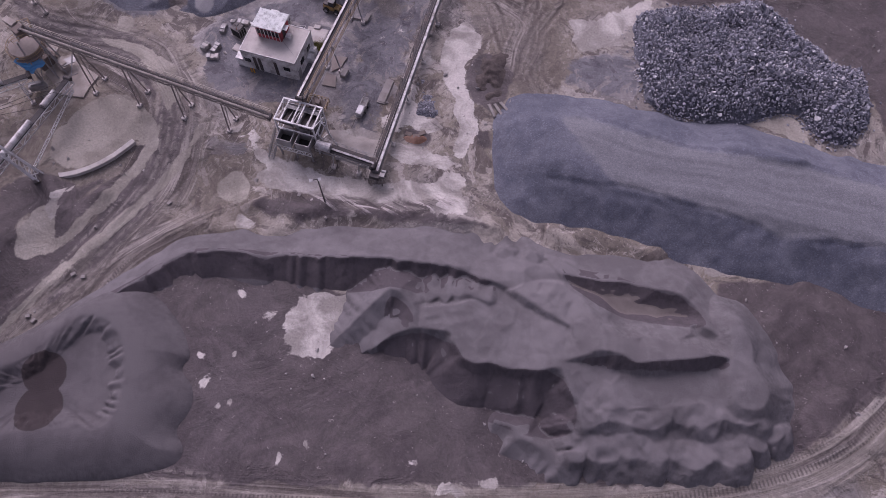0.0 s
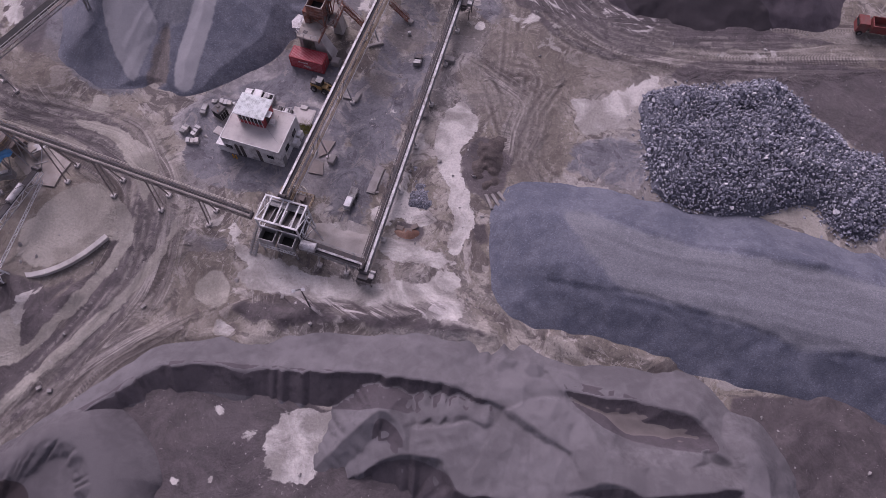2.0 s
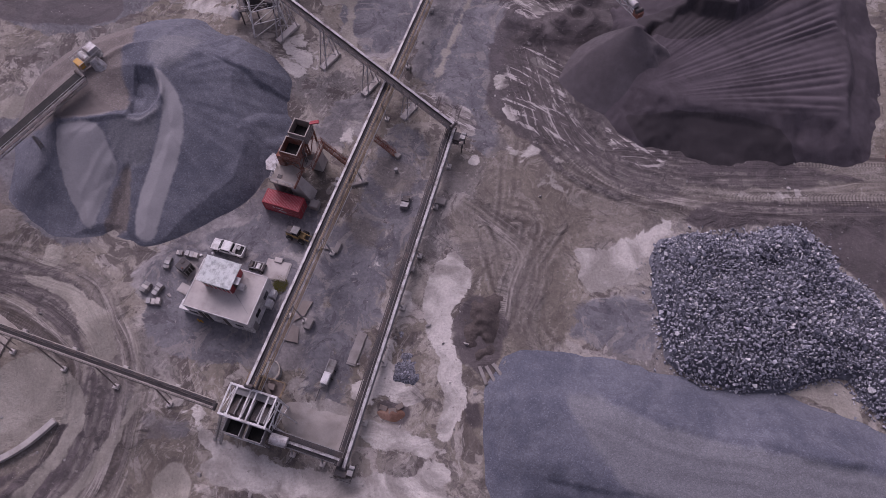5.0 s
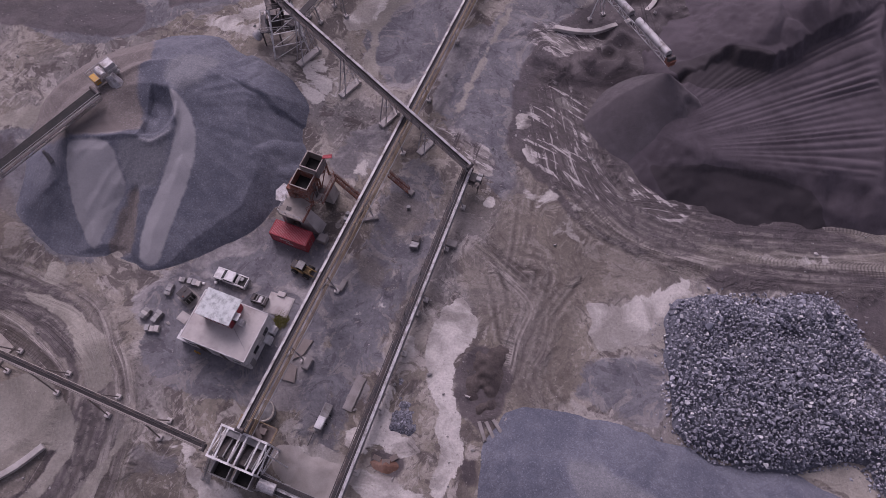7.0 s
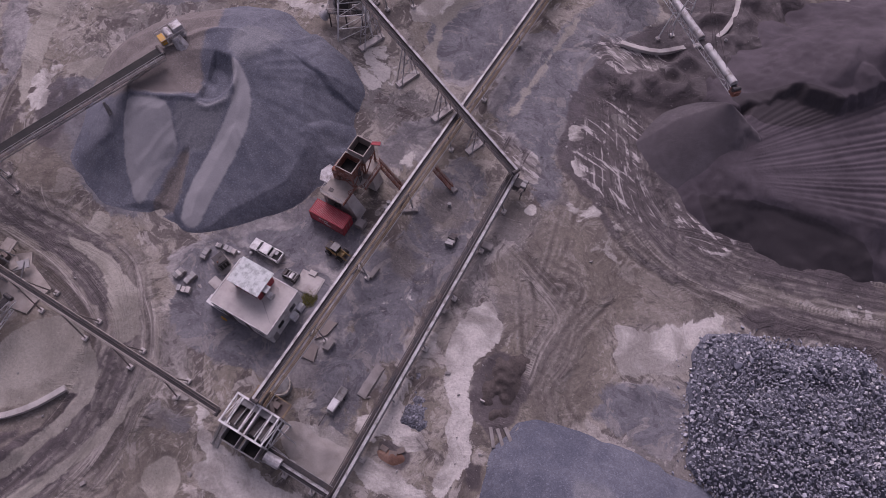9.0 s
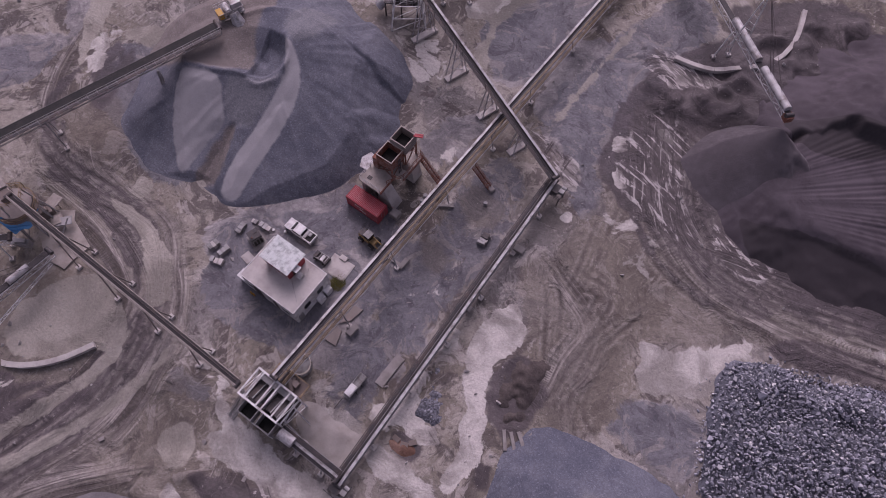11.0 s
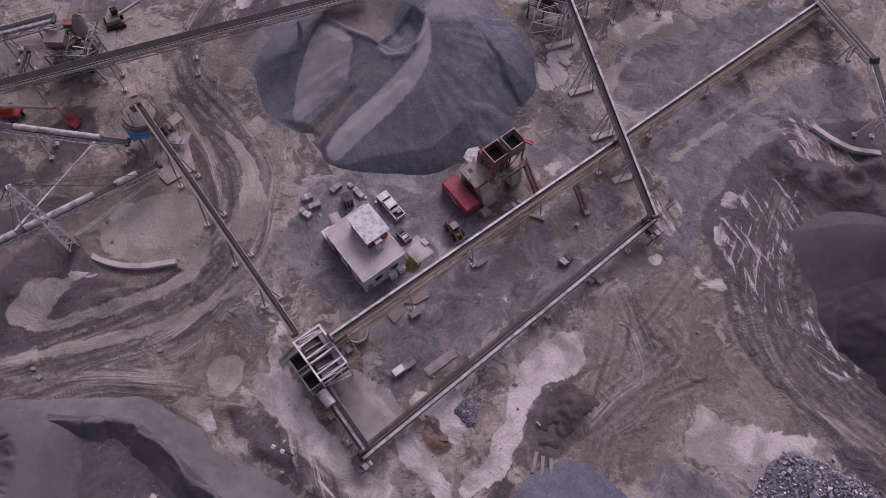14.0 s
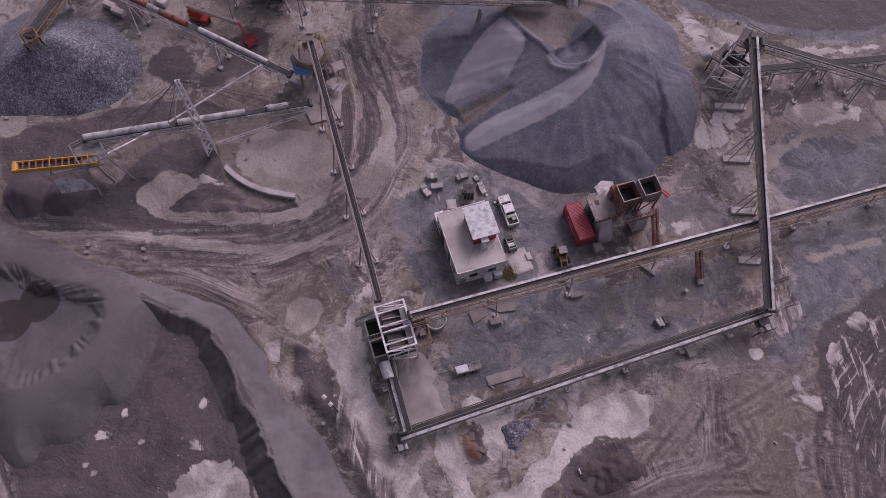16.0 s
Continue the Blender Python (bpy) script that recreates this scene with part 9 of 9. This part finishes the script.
# solid black disc, painted as the shade inside the open mouth
part("mouth", Mesh().tube((2.0, 3.2, 8.2), (2.01, 3.22, 8.25), 0.72, 18), M_BLACK, silo)
part("screen_box", Mesh().box((-1.6, 0.2, 6.2), (3.0, 2.2, 1.2)).box((-1.6, 0.2, 6.9), (3.2, 2.4, 0.12)), M_MUDDY, wp)
part("motor", Mesh().box((2.2, -1.4, 3.4), (1.4, 1.2, 1.2)).tube((-2.4, -1.6, 3.3), (-1.0, -1.6, 3.3), 0.5), M_STEEL, wp)
part("pipe", Mesh().tube((-3.0, 2.0, 5.6), (3.0, -2.6, 3.2), 0.2, 8).tube((3.3, -2.7, 3.2), (4.6, -3.4, 0.4), 0.25, 8), M_COVER, wp)
part("rail", railing(Mesh(), [(-3.5, -2.5, 5.6), (3.5, -2.5, 5.6), (3.5, 2.5, 5.6)], 1.1, 1.0), M_STEEL, wp)
part("rusty_box", Mesh().box((-0.3, 3.4, 6.0), (1.6, 1.2, 1.4)), M_RUST, wp)
# black plate added in place of the shadow under the plant
part("dark_floor", Mesh().box((-0.5, -0.4, 1.4), (6.4, 4.4, 0.15)), M_BLACK, wp)
for i in range(54):
    x, y, z = rr0.uniform(-4.2, 4.4), rr0.uniform(-3.4, 3.6), rr0.uniform(2.9, 6.6)
    mat = rr0.choice((M_STEEL, M_DARK, M_DARK, M_RUST, M_COVER, M_MUD))
    if i % 3:
        a = rr0.uniform(0, 3.14)
        part("pipe", Mesh().beam((x, y, z), (x + 2.6 * cos(a), y + 2.6 * sin(a), z + rr0.uniform(-1.6, 1.0)), rr0.uniform(0.08, 0.22)), mat, wp)
    else:
        part("machine_box", Mesh().box((x * 0.8, y * 0.8, z), (rr0.uniform(0.5, 1.6), rr0.uniform(0.5, 1.3), rr0.uniform(0.4, 1.1)), rr0.uniform(0, 90)).beam((x * 0.8, y * 0.8, z), (x * 0.8, y * 0.8, 2.7), 0.14), mat, wp)
conveyor(((-103.2, 67.6, 4.0)), ((-90.2, 77.8, 8.5)), "dark belt conveyor with ochre head feeding the washing plant", 1.2, 1.0, 1, M_OCHRE, legs=(0.4, 0.8), cover_side=-1)
conveyor(((-93.7, 67.9, 1.2)), ((-92.3, 72.0, 5.5)), "short steep belt conveyor beside the washing plant", 0.9, 0.7, 0, cover=M_COVER, legs=(0.7,))
t = thing("concrete_slab", (0, 0, 0), 0, "long pale concrete slab beside the washing plant", "slab", "slabs")
part("body", Mesh().prism([(-90.3, 84.0), (-88.5, 84.8), (-84.0, 80.2), (-85.4, 78.7)], -0.1, 0.3), M_CONC, t)
dgx, dgy, _ = (-89.8, 85.9, 1.0)
dg = thing("excavator", (dgx, dgy, 0), 60, "pale excavator with a long straight arm", "excavator")
part("body", Mesh().box((0, 0, 1.2), (2.2, 1.6, 0.9)), M_MUDDY, dg)
part("cab", Mesh().box((0.8, 0.6, 2.3), (1.1, 0.9, 0.9)), M_GLASS, dg)
part("arm", Mesh().beam((1.2, 0, 1.8), (5.5, 0.4, 2.8), 0.35, 0.4), M_COVER, dg)
for y in (-1.1, 1.1):
    part("track", Mesh().box((0, y, 0.4), (3.2, 0.6, 0.8)), M_BLACK, dg)
# stones set out along the haul road
for p in ([(-55.1, 36.1, 0.2), (-53.5, 35.7, 0.2), (-60.4, 29.5, 0.2), (-59.4, 28.8, 0.2), (-42.5, 48.2, 0.2), (-22.1, 49.8, 0.2)]):
    block("concrete_block", p, (0.7, 0.5, 0.4), p[0] * 37 % 90, M_CONC, "pale concrete block beside the haul road", "block", "road blocks")
for p in ([(-101.3, 50.9, 0.4), (-99.1, 51.5, 0.4), (-96.9, 58.6, 0.4)]):
    block("concrete_block", p, (2.4, 1.1, 1.0), 30, M_ROOF, "pale concrete block beyond the gravel cone", "block", "far blocks")
# ---- the boulder heap ----
ROCKS = [(35.4, 82.0), (36.4, 86.2), (41.9, 88.2), (50.7, 88.8), (59.5, 89.8), (63.5, 85.5), (63.7, 82.2), (67.7, 79.0), (68.8, 75.6), (73.9, 74.6), (73.8, 66.7), (70.1, 60.0), (65.6, 58.6), (61.9, 61.4), (60.6, 65.5), (50.1, 63.7), (44.7, 63.0), (39.5, 63.6), (35.6, 67.5), (34.5, 73.5)]


def rock_height(X, Y):
    return heap(ROCKS, 3.3 - 1.7 * np.abs(value_noise(X, Y, 7.5, 1, 40)) + value_noise(X, Y, 3.0, 2, 42) * 0.7, 0.75, X, Y, 1.6, 41.0)


def rock_material():
    k = Nodes("blue_grey_rock")
    info = k.node("ObjectInfo", out=5)
    isl = k.node("NewGeometry", out=8)
    pick = k.math("FRACT", k.math("ADD", info, isl))
    p = k.place()
    n = k.noise(p, 3.0, 4, 0.6)
    c = k.mix(pick, (0.10, 0.103, 0.13), (0.42, 0.422, 0.47))
    c = k.mix(k.ramp(pick, 0.86, 0.96, 0, 0.8), c, (0.56, 0.55, 0.55))
    c = k.mix(k.ramp(n, 0.5, 0.8, 0, 0.6), c, (0.10, 0.10, 0.125))
    return k.done(c, 0.8, k.noise(p, 9.0, 3, 0.6), 0.5, 0.05)


M_ROCK = rock_material()
rock_pile = stockpile("rock_pile", (30, 57, 83, 105), 0.4, lambda X, Y: rock_height(X, Y) - 0.2, M_GRAVEL2,
                      "wide heap of blue-grey quarry boulders, loosely tipped", "rock pile")
rr = random.Random(12)
shapes = []
for i in range(14):
    bm = bmesh.new()
    sx, sy, sz = rr.uniform(0.75, 1.25), rr.uniform(0.65, 1.0), rr.uniform(0.55, 0.85)
    for j in range(10):
        v = Vector((rr.gauss(0, 1), rr.gauss(0, 1), rr.gauss(0, 1))).normalized() * rr.uniform(0.85, 1.1)
        bm.verts.new((v.x * sx, v.y * sy, v.z * sz))
    bmesh.ops.convex_hull(bm, input=bm.verts[:])
    for v in [v for v in bm.verts if not v.link_faces]:
        bm.verts.remove(v)
    me = bpy.data.meshes.new("rock")
    bm.to_mesh(me)
    bm.free()
    me.materials.append(M_ROCK)
    shapes.append(me)
xs, ys = np.meshgrid(np.arange(31, 82, 0.295), np.arange(58, 104, 0.295))
xs = (xs + rng.uniform(-0.28, 0.28, xs.shape)).ravel()
ys = (ys + rng.uniform(-0.28, 0.28, ys.shape)).ravel()
zs = rock_height(xs, ys)
edge_d = inside(ROCKS, xs, ys)
spots = [(x, y, z, d) for x, y, z, d in zip(xs, ys, zs, edge_d) if d > 0.35 or (d > -0.5 and rr.random() < 0.4) or (d > -2.5 and rr.random() < 0.015)]
rest_v, rest_f = [], []
single = 0
for x, y, z, d in spots:
    r = 0.212 * math.exp(rr.gauss(0, 0.36))
    m = Matrix.LocRotScale((x, y, max(z, 0.0) + r * 0.25 + rr.uniform(0, 0.6) * (d > 0.5)), Euler((rr.uniform(0, 6), rr.uniform(0, 6), rr.uniform(0, 6))), (r, r, r))
    me = shapes[rr.randrange(14)]
    if single < 300 and y < 72 and x < 62:
        ob = new("rock", me)
        ob.parent, ob.matrix_basis = rock_pile, m
        single += 1
    else:
        b = len(rest_v)
        rest_v += [tuple(m @ v.co) for v in me.vertices]
        rest_f += [tuple(b + i for i in p.vertices) for p in me.polygons]
rest = bpy.data.meshes.new("rocks")
rest.from_pydata(rest_v, [], rest_f)
rest.materials.append(M_ROCK)
rest_ob = tagged(new("rocks", rest), kind="stuff")
rest_ob.parent = rock_pile

# ---- loose stones strewn over the ground ----
sv, sf = [], []
for i in range(4200):
    x, y = rr.uniform(-110, 80), rr.uniform(8, 150)
    clump = value_noise(np.array([x]), np.array([y]), 14, 2, 70)[0]
    if clump < rr.uniform(-0.35, 0.5):
        continue
    me = shapes[rr.randrange(14)]
    r = min(0.06 * math.exp(rr.expovariate(1.6)), 0.45)
    iy, ix = np.searchsorted(gy, y), np.searchsorted(gx, x)
    m = Matrix.LocRotScale((x, y, GZ[iy, ix] + r * 0.2), Euler((rr.uniform(0, 6), rr.uniform(0, 6), rr.uniform(0, 6))), (r, r, r))
    b = len(sv)
    sv += [tuple(m @ v.co) for v in me.vertices]
    sf += [tuple(b + j for j in q.vertices) for q in me.polygons]
strewn = bpy.data.meshes.new("loose_stones")
strewn.from_pydata(sv, [], sf)
strewn.materials.append(paint("pale_stone", (0.33, 0.31, 0.30), 0.85, amount=0.5))
tagged(new("loose_stones", strewn), "small pale stones strewn over the quarry floor", "stones", kind="stuff")
